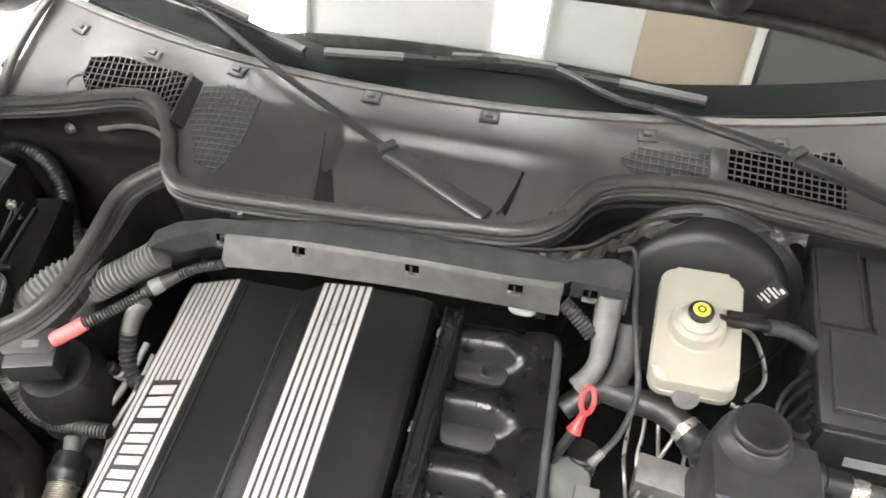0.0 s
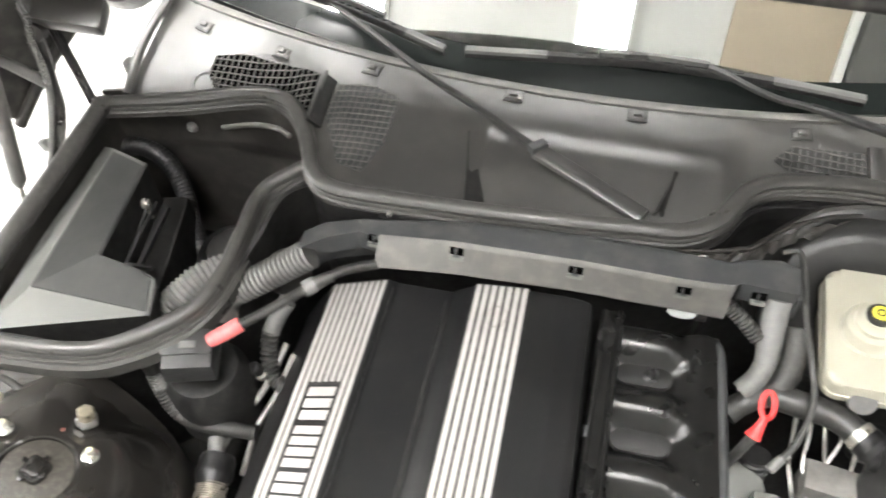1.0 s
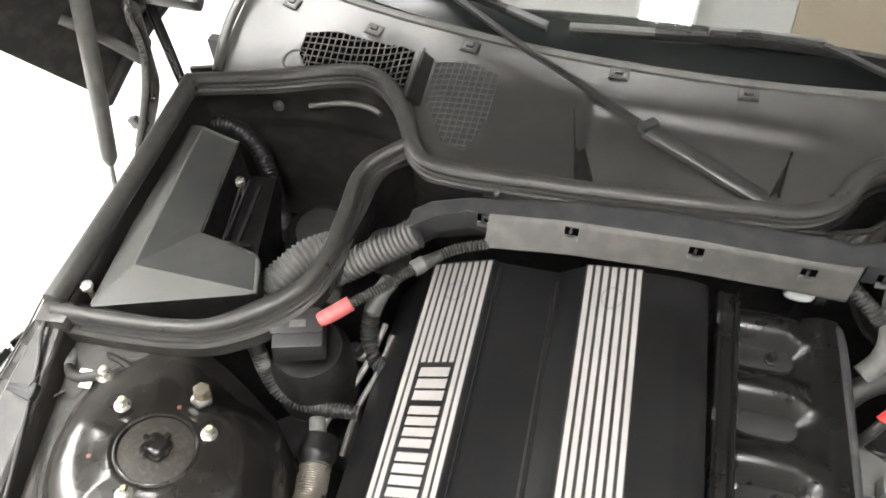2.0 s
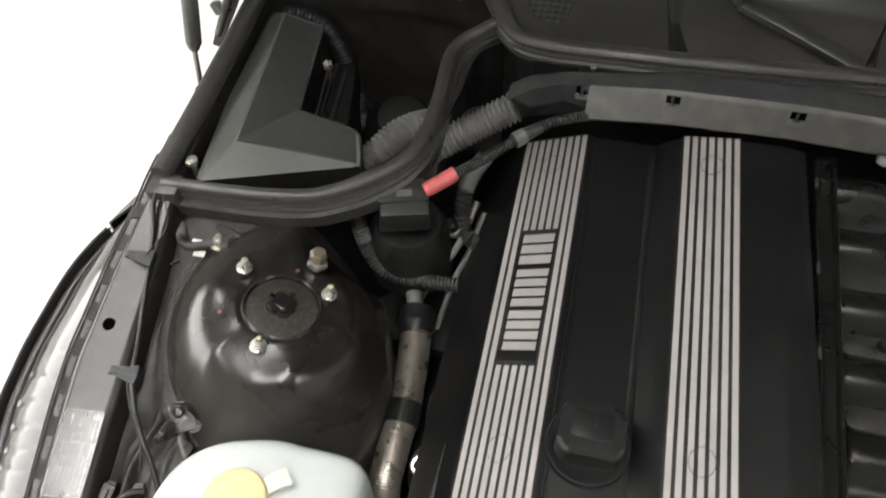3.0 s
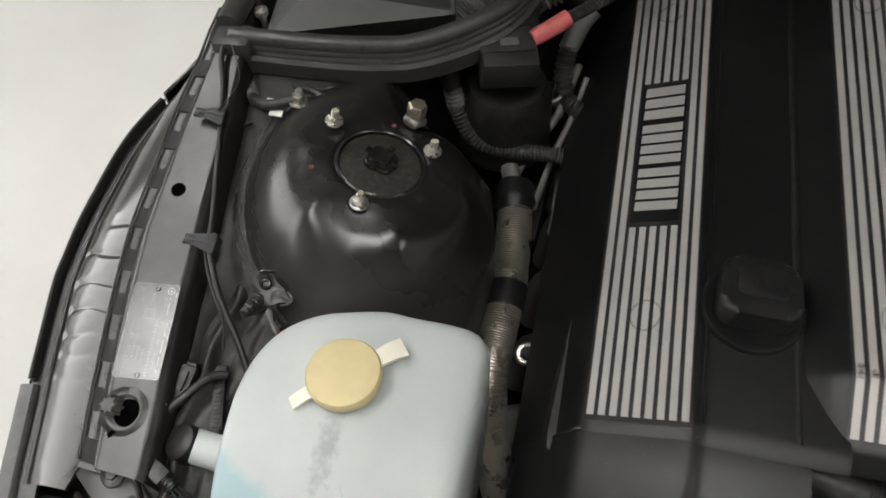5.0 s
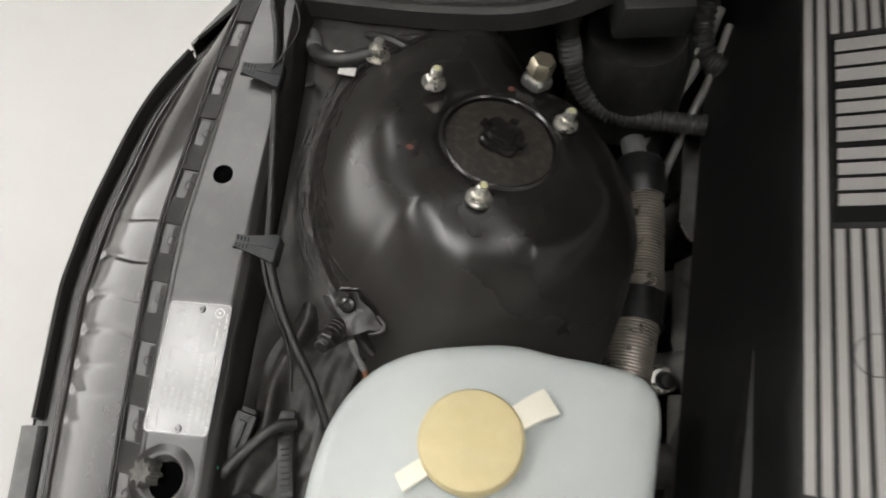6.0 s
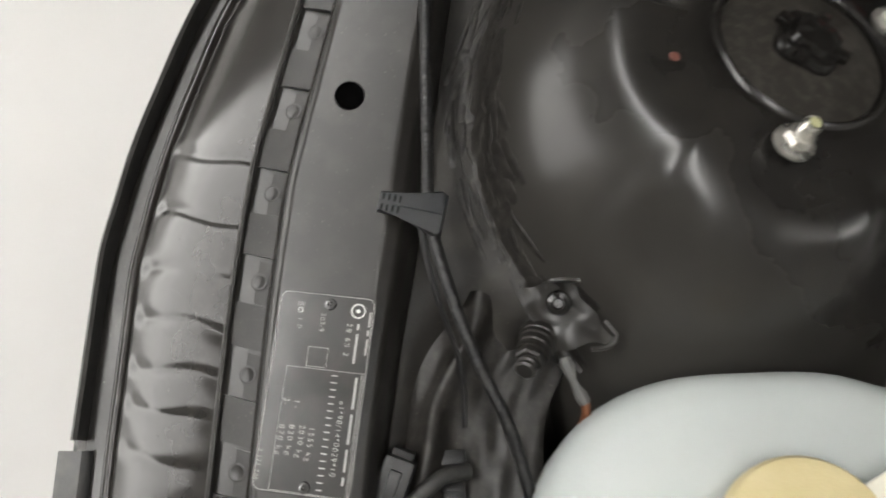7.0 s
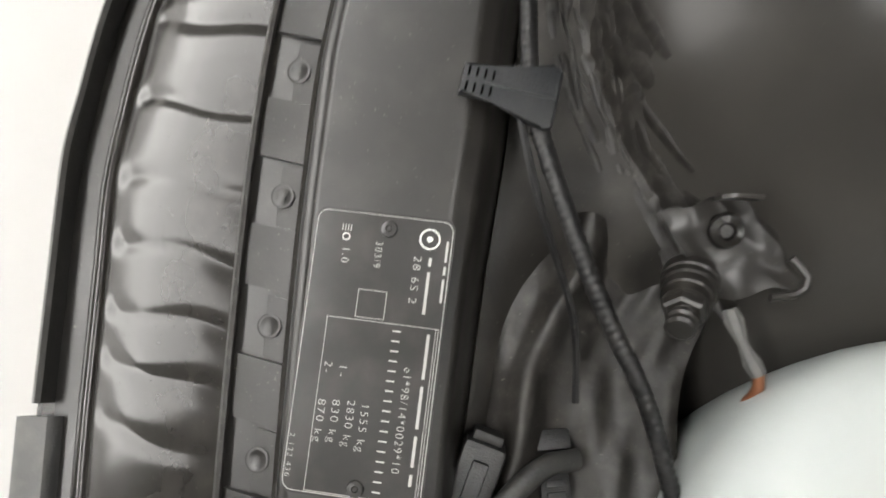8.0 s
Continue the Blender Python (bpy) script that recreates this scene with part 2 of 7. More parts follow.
def lathe(profile, seg=32, m=None, wobble=None):
    """Rows of (radius, height) turned about z; wobble(a, r, h) may shift the height."""
    bm = bmesh.new()
    rings = []
    for r, h in profile:
        if r < 1e-6:
            rings.append([bm.verts.new((0, 0, h))])
            continue
        ring = []
        for k in range(seg):
            a = 2 * math.pi * k / seg
            dr, dz = wobble(a, r, h) if wobble else (0, 0)
            ring.append(bm.verts.new(((r + dr) * math.cos(a), (r + dr) * math.sin(a), h + dz)))
        rings.append(ring)
    for p, q in zip(rings, rings[1:]):
        for k in range(seg):
            a, b = p[k % len(p)], p[(k + 1) % len(p)]
            c, d = q[(k + 1) % len(q)], q[k % len(q)]
            quad = []
            for v in (a, b, c, d):
                if v not in quad:
                    quad.append(v)
            if len(quad) > 2:
                bm.faces.new(quad)
    return moved(bm, m) if m else bm


def spline(pts, n):
    """n + 1 places along a smooth line through the points, evenly spaced."""
    p = [Vector(v) for v in pts]
    p = [2 * p[0] - p[1]] + p + [2 * p[-1] - p[-2]]
    dense = []
    for i in range(1, len(p) - 2):
        for k in range(24):
            t = k / 24
            a, b, c, d = p[i - 1], p[i], p[i + 1], p[i + 2]
            dense.append(0.5 * (2 * b + (c - a) * t + (2 * a - 5 * b + 4 * c - d) * t * t + (3 * b - a - 3 * c + d) * t**3))
    dense.append(p[-2])
    run = [0.0]
    for a, b in zip(dense, dense[1:]):
        run.append(run[-1] + (b - a).length)
    out, j = [], 0
    for k in range(n + 1):
        want = run[-1] * k / n
        while j < len(run) - 2 and run[j + 1] < want:
            j += 1
        f = (want - run[j]) / max(1e-9, run[j + 1] - run[j])
        out.append(dense[j].lerp(dense[j + 1], min(1, max(0, f))))
    return out, run[-1]


def tube(pts, r, seg=12, n=0, pitch=0.0, amp=0.0):
    """A round bar through the points; pitch and amp give it rings like a corrugated sleeve."""
    _, length = spline(pts, 4)
    rough_r = r(0.5) if callable(r) else r
    n = n or max(6, int(length / (pitch / 4 if pitch else max(rough_r, 0.004) * 1.2)))
    line, length = spline(pts, n)
    bm = bmesh.new()
    side, rings = None, []
    for i, c in enumerate(line):
        t = (line[min(n, i + 1)] - line[max(0, i - 1)]).normalized()
        side = (side - t * side.dot(t)).normalized() if side else t.orthogonal().normalized()
        up = t.cross(side)
        rad = r(i / n) if callable(r) else r
        if pitch:
            rad += amp * (1.0 if (i % 4) in (0, 1) else -1.0)
        rings.append([bm.verts.new(c + rad * (math.cos(a) * side + math.sin(a) * up)) for a in (2 * math.pi * k / seg for k in range(seg))])
    for p, q in zip(rings, rings[1:]):
        for k in range(seg):
            bm.faces.new((p[k], p[(k + 1) % seg], q[(k + 1) % seg], q[k]))
    bm.faces.new(rings[0][::-1])
    bm.faces.new(rings[-1])
    return bm


def sweep(pts, section, n=60):
    """A section of (side, up) offsets carried along a line, up staying upright."""
    line, _ = spline(pts, n)
    bm = bmesh.new()
    rings = []
    for i, c in enumerate(line):
        t = (line[min(n, i + 1)] - line[max(0, i - 1)]).normalized()
        side = t.cross(Vector((0, 0, 1))).normalized()
        up = side.cross(t)
        rings.append([bm.verts.new(c + a * side + b * up) for a, b in section])
    s = len(section)
    for p, q in zip(rings, rings[1:]):
        for k in range(s):
            bm.faces.new((p[k], p[(k + 1) % s], q[(k + 1) % s], q[k]))
    bm.faces.new(rings[0][::-1])
    bm.faces.new(rings[-1])
    return bm


def sheet(fn, nu, nv, thick=0.002):
    """A shell fn(u, v) of real thickness, hung below its upper face."""
    top = [[Vector(fn(i / nu, j / nv)) for j in range(nv + 1)] for i in range(nu + 1)]
    bm = bmesh.new()
    rows_top, rows_low = [], []
    for i in range(nu + 1):
        a, b = [], []
        for j in range(nv + 1):
            du = top[min(nu, i + 1)][j] - top[max(0, i - 1)][j]
            dv = top[i][min(nv, j + 1)] - top[i][max(0, j - 1)]
            nrm = du.cross(dv)
            nrm = nrm.normalized() if nrm.length > 1e-12 else Vector((0, 0, 1))
            a.append(bm.verts.new(top[i][j]))
            b.append(bm.verts.new(top[i][j] - nrm * thick))
        rows_top.append(a)
        rows_low.append(b)
    for i in range(nu):
        for j in range(nv):
            bm.faces.new((rows_top[i][j], rows_top[i + 1][j], rows_top[i + 1][j + 1], rows_top[i][j + 1]))
            bm.faces.new((rows_low[i][j], rows_low[i][j + 1], rows_low[i + 1][j + 1], rows_low[i + 1][j]))
    for i in range(nu):
        for j in (0, nv):
            bm.faces.new((rows_top[i][j], rows_top[i + 1][j], rows_low[i + 1][j], rows_low[i][j]))
    for j in range(nv):
        for i in (0, nu):
            bm.faces.new((rows_top[i][j], rows_top[i][j + 1], rows_low[i][j + 1], rows_low[i][j]))
    return bm


def facing(at, axis):
    """A pose at a place whose z runs along axis."""
    return Matrix.Translation(at) @ Vector(axis).normalized().to_track_quat("Z", "Y").to_matrix().to_4x4()


def ramp(x, *pairs):
    xs, ys = zip(*pairs)
    return float(np.interp(x, xs, ys))


def ease(x, a, b):
    t = min(1.0, max(0.0, (x - a) / (b - a)))
    return t * t * (3 - 2 * t)


def hexnut(r, h, m, flange=0.0):
    bm = lathe([(0, 0), (r, 0), (r, h * 0.85), (r * 0.86, h), (0, h)], 6)
    if flange:
        bm = join(bm, lathe([(0, -0.001), (flange, -0.001), (flange, 0.0012), (r * 0.9, 0.0028), (0, 0.0028)], 24))
    return moved(bm, m)


# ---- the workshop ----
ROOM_X, ROOM_Y0, ROOM_Y1, ROOM_Z = 4.2, -4.5, 5.5, 3.4
single("floor", rbox(2 * ROOM_X, ROOM_Y1 - ROOM_Y0, 0.1, 0, (0, (ROOM_Y0 + ROOM_Y1) / 2, -0.1)), FLOORMAT,
       "white painted workshop floor", "floor", kind="structure", smooth=0)
single("ceiling", rbox(2 * ROOM_X, ROOM_Y1 - ROOM_Y0, 0.1, 0, (0, (ROOM_Y0 + ROOM_Y1) / 2, ROOM_Z)), CEILMAT,
       "pale workshop ceiling over the car", "ceiling", kind="structure", smooth=0)
# unseen west wall and window, added for the bright patch in the wing flange
WIN_Y0, WIN_Y1, WIN_Z0, WIN_Z1 = -1.15, 1.15, 0.06, 1.80
single("wall_west", join(rbox(0.1, 4.45 + WIN_Y0 + 0.05, ROOM_Z, 0, (-3.65, (-4.5 + WIN_Y0) / 2, 0)), rbox(0.1, 4.45, ROOM_Z, 0, (-3.65, WIN_Y1 + 2.225, 0)),
                         rbox(0.1, WIN_Y1 - WIN_Y0, ROOM_Z - WIN_Z1, 0, (-3.65, 0, WIN_Z1)), rbox(0.1, WIN_Y1 - WIN_Y0, WIN_Z0, 0, (-3.65, 0, 0))), GREYWALL,
       "unseen grey wall with an opening for the added window", "wall", kind="structure", smooth=0)
added_opening = thing("added_window", (-3.65, 0, WIN_Z0), "unseen window added for the wing flange to mirror", "window", kind="structure")
for y in (WIN_Y0 + 0.0275, WIN_Y1 - 0.0275):
    part("frame_post", rbox(0.06, 0.055, WIN_Z1 - WIN_Z0, 0.004, (-3.64, y, WIN_Z0)), BEAM, added_opening)
# glowing sheet added behind the opening, lighting the bay from the left
single("backdrop", rbox(0.02, 3.6, 3.0, 0, (-3.85, 0, -0.2)), ADDED_GLOW, "glowing sheet behind the added window", "sky", kind="structure", smooth=0)
for nm, sx, sy, x, y in (("wall_east", 0.1, 10.0, ROOM_X + 0.05, 0.5),
                         ("wall_south", 8.6, 0.1, 0, ROOM_Y0 - 0.05), ("wall_north", 8.6, 0.1, 0, ROOM_Y1 + 0.05)):
    single(nm, rbox(sx, sy, ROOM_Z, 0, (x, y, 0)), WALLMAT, "plain pale workshop wall", "wall", kind="structure", smooth=0)
for k, y in enumerate((-2.4, 0.25, 2.4, 4.4)):
    single("ceiling_beam", rbox(2 * ROOM_X, 0.12, 0.14, 0.01, (0, y, ROOM_Z - 0.14)), BEAM, "pale painted beam under the ceiling", "beam", "ceiling beams")


def light_panel(x, y, sx, sy):
    e = thing("ceiling_light", (x, y, ROOM_Z - 0.06), "rectangular white ceiling light panel, switched on", "light", "ceiling lights")
    part("frame", join(rbox(sx + 0.05, 0.025, 0.06, 0.004, (x, y - sy / 2 - 0.0125, ROOM_Z - 0.06)), rbox(sx + 0.05, 0.025, 0.06, 0.004, (x, y + sy / 2 + 0.0125, ROOM_Z - 0.06)),
                       rbox(0.025, sy, 0.06, 0.004, (x - sx / 2 - 0.0125, y, ROOM_Z - 0.06)), rbox(0.025, sy, 0.06, 0.004, (x + sx / 2 + 0.0125, y, ROOM_Z - 0.06))), WALLMAT, e)
    part("diffuser", rbox(sx, sy, 0.02, 0, (x, y, ROOM_Z - 0.05)), GLOW, e, "glowing white diffuser", smooth=0)


for x in (-1.9, -0.06, 2.9):
    for y in (-0.62, 1.12) if x < 1 else (-0.62,):
        light_panel(x, y, 0.50 if x < -1 else 0.32, 1.5)

# plain shapes added at the ceiling for the windscreen to mirror: a tan board, a white rail beside it, a grey block and
# thin lines
single("ceiling_board", rbox(0.71, 2.0, 0.03, 0.004, (1.065, 0.9, ROOM_Z - 0.03)), TANBOARD, "tan board added at the ceiling for the windscreen to mirror", "board")
single("ceiling_rail", rbox(0.06, 2.4, 0.06, 0.006, (1.455, 0.9, ROOM_Z - 0.06)), WALLMAT, "white rail added at the ceiling for the windscreen to mirror", "rail")
single("mirrored_block", rbox(1.1, 2.2, 0.10, 0.01, (2.05, 0.9, ROOM_Z - 0.10)), BOXLID, "grey block added at the ceiling for the windscreen to mirror", "housing")
for y, r in ((0.80, 0.012), (0.72, 0.006)):
    single("mirrored_line", tube([(-1.4, y, ROOM_Z - 0.03), (-0.4, y + 0.01, ROOM_Z - 0.03), (0.70, y + 0.03, ROOM_Z - 0.03)], r, 8, 12), BEAM, "thin pale bar added at the ceiling for the windscreen to mirror", "conduit", "ceiling conduits")

# ---- the car's bay: rail, inner wing, strut tower, bulkheads ----


def rail_z(y):
    return 0.768 + 0.19 * (min(y, 0.42) - 0.02) + 0.01 * max(0.0, y - 0.42)


def outer_x(y):
    return ramp(y, (-0.35, -0.69), (-0.1, -0.785), (0.018, -0.818), (0.127, -0.846), (0.2, -0.853), (0.29, -0.851), (0.34, -0.844), (0.39, -0.826), (0.45, -0.804), (0.52, -0.782), (0.6, -0.768), (0.9, -0.768))


def outer_z(y):
    return 0.686 + 0.112 * y if y < 0.4 else 0.731 + 0.10 * (y - 0.4)


bay = thing("engine_bay", (-0.3, 0.3, 0.35), "black painted engine bay of a roadster, dusty with glossy tower", "engine bay", kind="structure")


def rail_left(y):
    return ramp(y, (-0.06, -0.672), (0.02, -0.690), (0.06, -0.6985), (0.11, -0.7085), (0.17, -0.7185), (0.32, -0.724), (0.40, -0.722), (0.6, -0.742), (0.85, -0.762))


def rail_right(y):
    return ramp(y, (-0.06, -0.614), (0.0, -0.622), (0.06, -0.633), (0.11, -0.640), (0.16, -0.6455), (0.2, -0.652), (0.32, -0.669), (0.42, -0.69), (0.6, -0.71), (0.85, -0.738))


def rail_fn(u, v):
    y = -0.06 + 0.9 * v
    l, r = rail_left(y), rail_right(y)
    z = rail_z(y)
    # rounded shoulders on both sides, the inner one falling deep
    prof = ((0.0, -0.012), (0.03, -0.004), (0.09, 0.0), (0.80, 0.0), (0.90, -0.004), (0.97, -0.016), (1.0, -0.034))
    return (l + (r - l) * u, y, z + ramp(u, *prof))


rail_panel = part("upper_rail", sheet(lambda u, v: rail_fn(u, v), 40, 60, 0.003), PAINT_DULL, bay, "semi-gloss black upper wing rail")
hz = rail_z(0.213)
part("hole", lathe([(0.0, 0.0), (0.0, 0.0004), (0.0068, 0.0004), (0.0073, 0.0008), (0.0080, 0.0)], 28, facing((-0.6965, 0.2165, hz + 0.0009), (0.0, -0.19, 1))), HOLLOW_SHADE, rail_panel, "black disc for the shade in a round hole")

# spot-welded strip beside the rail
for k in range(22):
    y = -0.055 + 0.0232 * k
    x = rail_left(y + 0.01) - 0.0112
    low = 0.0034 * (k % 2)
    part("strip_panel", sheet(lambda u, v, y=y, low=low: (rail_left(y + 0.0218 * v) - 0.0215 + 0.021 * u, y + 0.0218 * v, rail_z(y + 0.0218 * v) - 0.0155 - low - 0.003 * (1 - u)), 4, 4, 0.003),
         PAINT_DULL, bay)
    if k % 2:
        part("spot_weld", lathe([(0.0, -0.0002), (0.0030, 0.0), (0.0038, 0.0003), (0.0046, 0.0001)], 20, facing((x + 0.001, y + 0.011, rail_z(y + 0.011) - 0.0160 - low), (-0.12, -0.19, 1))), PAINT_DULL, bay)
part("fold_edge", tube([(rail_left(y) + 0.0012, y, rail_z(y) - 0.0085) for y in np.linspace(-0.055, 0.46, 18)], 0.0022, 8, 60), FLANGE, bay)
part("strip_base", sheet(lambda u, v: (rail_left(-0.06 + 0.56 * v) - 0.0235 + 0.0245 * u, -0.06 + 0.56 * v, rail_z(-0.06 + 0.56 * v) - 0.0205), 4, 30, 0.003), PAINT_DULL, bay)
part("seam_bead", tube([(rail_left(y) - 0.0230, y, rail_z(y) - 0.0165) for y in np.linspace(-0.055, 0.46, 14)], 0.0016, 6), SEALER, bay)

# the tower
TOWER = Vector((-0.488, 0.272, 0.842))
TOWER_UP = Vector((0.21, 0.15, 1.0)).normalized()
TOWER_POSE = facing(TOWER, TOWER_UP)


def on_tower(x, y, lift=0.0):
    """A place on the tower's flat top above the plan point, raised along its axis."""
    z = TOWER.z - (0.21 * (x - TOWER.x) + 0.15 * (y - TOWER.y))
    return Vector((x, y, z)) + TOWER_UP * lift


def tower_h(r):
    rim = 0.0006 * math.exp(-(((r - 0.0465) / 0.004) ** 2))
    bowl = -0.006 * (1 - ease(r, 0.040, 0.0435))
    return rim + bowl


def tower_reach(a):
    return 0.215 - 0.097 * max(0.0, math.cos(a)) ** 1.2 - 0.060 * max(0.0, math.sin(a)) ** 0.8 * (1 - 0.5 * max(0.0, math.cos(a)))


def tower_foot(a):
    """How far from the centre the tower meets the wing."""
    return ramp(math.degrees(a) % 360, (0, 0.150), (45, 0.147), (90, 0.149), (130, 0.160), (150, 0.166), (180, 0.159), (205, 0.157), (232, 0.157), (255, 0.170), (270, 0.174), (310, 0.165), (360, 0.150))


def tower_drop(a, r):
    """The tower's height against its top plane, at an angle and a distance from its centre."""
    f = tower_foot(a)
    fx, fy = f * math.cos(a), f * math.sin(a)
    wing = 0.004 + TOWER.z - 0.21 * fx - 0.15 * fy - (rail_z(TOWER.y + fy) - 0.033)
    deep = wing + (0.15 - wing) * ease(math.cos(a), -0.35, 0.25)
    s = (r - 0.050) / (f - 0.050)
    # a shallow crown, a tight shoulder, then a steady slope
    s = max(0.0, s)
    k = min(1.0, max(0.0, (s - 0.16) / 0.52))
    turn = 0.52 * (k**3 - 0.5 * k**4) + max(0.0, s - 0.68)
    return tower_h(r) - deep * (0.20 * s + 1.38 * turn) - 0.3 * max(0.0, r - f)


def ground_z(x, y):
    """The upper of inner wing and tower at a plan point."""
    dx, dy = x - TOWER.x, y - TOWER.y
    return max(rail_z(y) - 0.030, TOWER.z - 0.21 * dx - 0.15 * dy + tower_drop(math.atan2(dy, dx), math.hypot(dx, dy)))


def tower_bm():
    n, rows = 240, 90
    bm = bmesh.new()
    rings = []
    for i in range(rows + 1):
        ring = []
        for k in range(n):
            a = 2 * math.pi * k / n
            reach = tower_reach(a)
            r = reach * i / rows
            wx, wy = r * math.cos(a), r * math.sin(a)
            h = tower_drop(a, r)
            # six pressed dishes round the bearing, three of them under the studs, with crisp ridges between
            swirl = a - radians(270) + 0.9 * (r - 0.06)
            dish = math.sqrt(math.cos(3 * swirl) ** 2 + 0.012) - 0.11
            h -= 0.0060 * dish * ease(r, 0.044, 0.082) * (1 - ease(r, 0.094, 0.128))
            ring.append(bm.verts.new(TOWER + Vector((wx, wy, h - (0.21 * wx + 0.15 * wy)))))
        rings.append(ring)
    rings.append([bm.verts.new(v.co + Vector((0, 0, -0.28))) for v in rings[-1]])
    for p, q in zip(rings[1:], rings[2:]):
        for k in range(n):
            bm.faces.new((p[k], p[(k + 1) % n], q[(k + 1) % n], q[k]))
    bm.faces.new(rings[1])
    for v in rings[0]:
        bm.verts.remove(v)
    return bm


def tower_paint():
    """Body paint; away from the bearing, brown dust and the lit side's tone lighten it."""
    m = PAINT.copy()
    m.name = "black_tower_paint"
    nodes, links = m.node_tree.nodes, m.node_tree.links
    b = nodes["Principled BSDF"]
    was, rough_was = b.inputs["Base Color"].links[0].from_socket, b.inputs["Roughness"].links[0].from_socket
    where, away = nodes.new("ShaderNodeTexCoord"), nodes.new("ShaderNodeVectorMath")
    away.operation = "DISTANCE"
    # centre set towards the engine, so the lit wing side turns lighter
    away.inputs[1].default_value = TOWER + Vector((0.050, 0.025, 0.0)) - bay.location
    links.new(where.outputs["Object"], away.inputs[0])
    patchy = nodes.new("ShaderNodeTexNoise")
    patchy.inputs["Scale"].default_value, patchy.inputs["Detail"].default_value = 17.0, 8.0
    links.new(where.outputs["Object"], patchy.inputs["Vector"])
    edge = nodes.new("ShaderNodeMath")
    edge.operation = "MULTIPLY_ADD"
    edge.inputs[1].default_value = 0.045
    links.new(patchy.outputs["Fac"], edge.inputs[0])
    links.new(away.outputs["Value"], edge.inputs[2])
    lit_dust = nodes.new("ShaderNodeMapRange")
    lit_dust.inputs[1].default_value, lit_dust.inputs[2].default_value = 0.125, 0.225
    lit_dust.inputs[3].default_value, lit_dust.inputs[4].default_value = 0.0, 0.42
    links.new(edge.outputs[0], lit_dust.inputs[0])
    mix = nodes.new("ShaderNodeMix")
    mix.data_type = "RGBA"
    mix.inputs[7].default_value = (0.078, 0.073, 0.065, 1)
    links.new(lit_dust.outputs[0], mix.inputs[0])
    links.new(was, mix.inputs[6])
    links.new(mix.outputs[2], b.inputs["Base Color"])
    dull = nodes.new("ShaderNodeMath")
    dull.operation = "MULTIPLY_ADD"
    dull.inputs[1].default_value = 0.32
    links.new(lit_dust.outputs[0], dull.inputs[0])
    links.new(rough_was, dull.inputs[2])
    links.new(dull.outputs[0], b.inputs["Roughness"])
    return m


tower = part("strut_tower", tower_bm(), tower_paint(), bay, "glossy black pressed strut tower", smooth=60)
disc = part("bearing_disc", lathe([(0, 0.003), (0.012, 0.003), (0.036, 0.0005), (0.0405, -0.001), (0.0415, -0.006), (0, -0.006)], 48, TOWER_POSE), DISC, tower, "dark brown-black bearing disc")
part("bearing_rim", lathe([(0.0412, -0.004), (0.0416, 0.0016), (0.0428, 0.0027), (0.0442, 0.0022), (0.0455, 0.0004)], 72, TOWER_POSE), PAINT, tower)
part("centre_cap", lathe([(0.0165, 0.001), (0.0162, 0.0055), (0.0145, 0.0078), (0.0112, 0.0084), (0.0102, 0.0118), (0.0065, 0.0132), (0, 0.0130)], 40,
                         TOWER_POSE, lambda a, r, h: (0.0016 * math.cos(4 * a) * min(1.0, r / 0.014), 0.0008 * math.cos(3 * a + 0.6) * min(1.0, r / 0.012))), PAINT, tower, "shiny black four-lobed centre cap", smooth=35)
for k in range(4):
    a = radians(35 + 90 * k)
    part("cap_ear", moved(rbox(0.0060, 0.0075, 0.0045, 0.0012), TOWER_POSE @ pose(0.0150 * math.cos(a), 0.0150 * math.sin(a), 0.0055, 6 * (-1) ** k, 0, 35 + 90 * k - 90)), PAINT, tower)
for x, y in ((-0.548, 0.306), (-0.446, 0.308), (-0.490, 0.214)):
    m = facing(on_tower(x, y, 0.002), TOWER_UP)
    nut = part("flange_nut", hexnut(0.0066, 0.0068, m, 0.0092), ZINC, tower, "zinc-plated flange nut")
    part("stud", lathe([(0.0042, 0.004), (0.0042, 0.0135), (0.0034, 0.0148), (0, 0.0148)], 16, m), ZINC, nut)
    part("paint_mark", lathe([(0.0028, 0.0149), (0, 0.0152)], 10, m), MARK, nut, "yellow paint dab")
m = facing(on_tower(-0.476, 0.348, -0.004), TOWER_UP)
part("weld_nut_base", lathe([(0.012, 0), (0.0118, 0.005), (0.009, 0.008), (0, 0.008)], 18, m, lambda a, r, h: (0.001 * math.sin(5 * a), 0.0008 * math.cos(4 * a))), STEEL, tower)
part("tall_bolt", join(hexnut(0.0102, 0.013, m @ pose(0, 0, 0.011)), lathe([(0.0075, 0.006), (0.0075, 0.0125)], 18, m)), BRASS, tower, "tall yellow-zinc hexagon bolt")
for x, y in ((-0.546, 0.240), (-0.492, 0.327)):
    part("primer_spot", lathe([(0.0026, 0.0), (0.0021, 0.0008), (0, 0.0009)], 12, facing(on_tower(x, y, 0.0004), TOWER_UP)), RUST, tower, "red primer spot")

# inner wing between the rail and the tower, with its ragged sealer


def wing_fn(u, v):
    y = -0.16 + 0.60 * v
    x0 = rail_right(y) + 0.0005
    x = x0 + (-0.52 - x0) * u
    deep = 0.055 * (1 - ease(y, 0.06, 0.16))
    z = rail_z(y) - 0.030 - deep * ease(u, 0.0, 0.3) - 0.012 * ease(u, 0.5, 1.0)
    z += 0.004 * math.sin(9 * u + 20 * v) * ease(u, 0.05, 0.3) * (1 - ease(y, 0.1, 0.2))
    return (x, y, z)


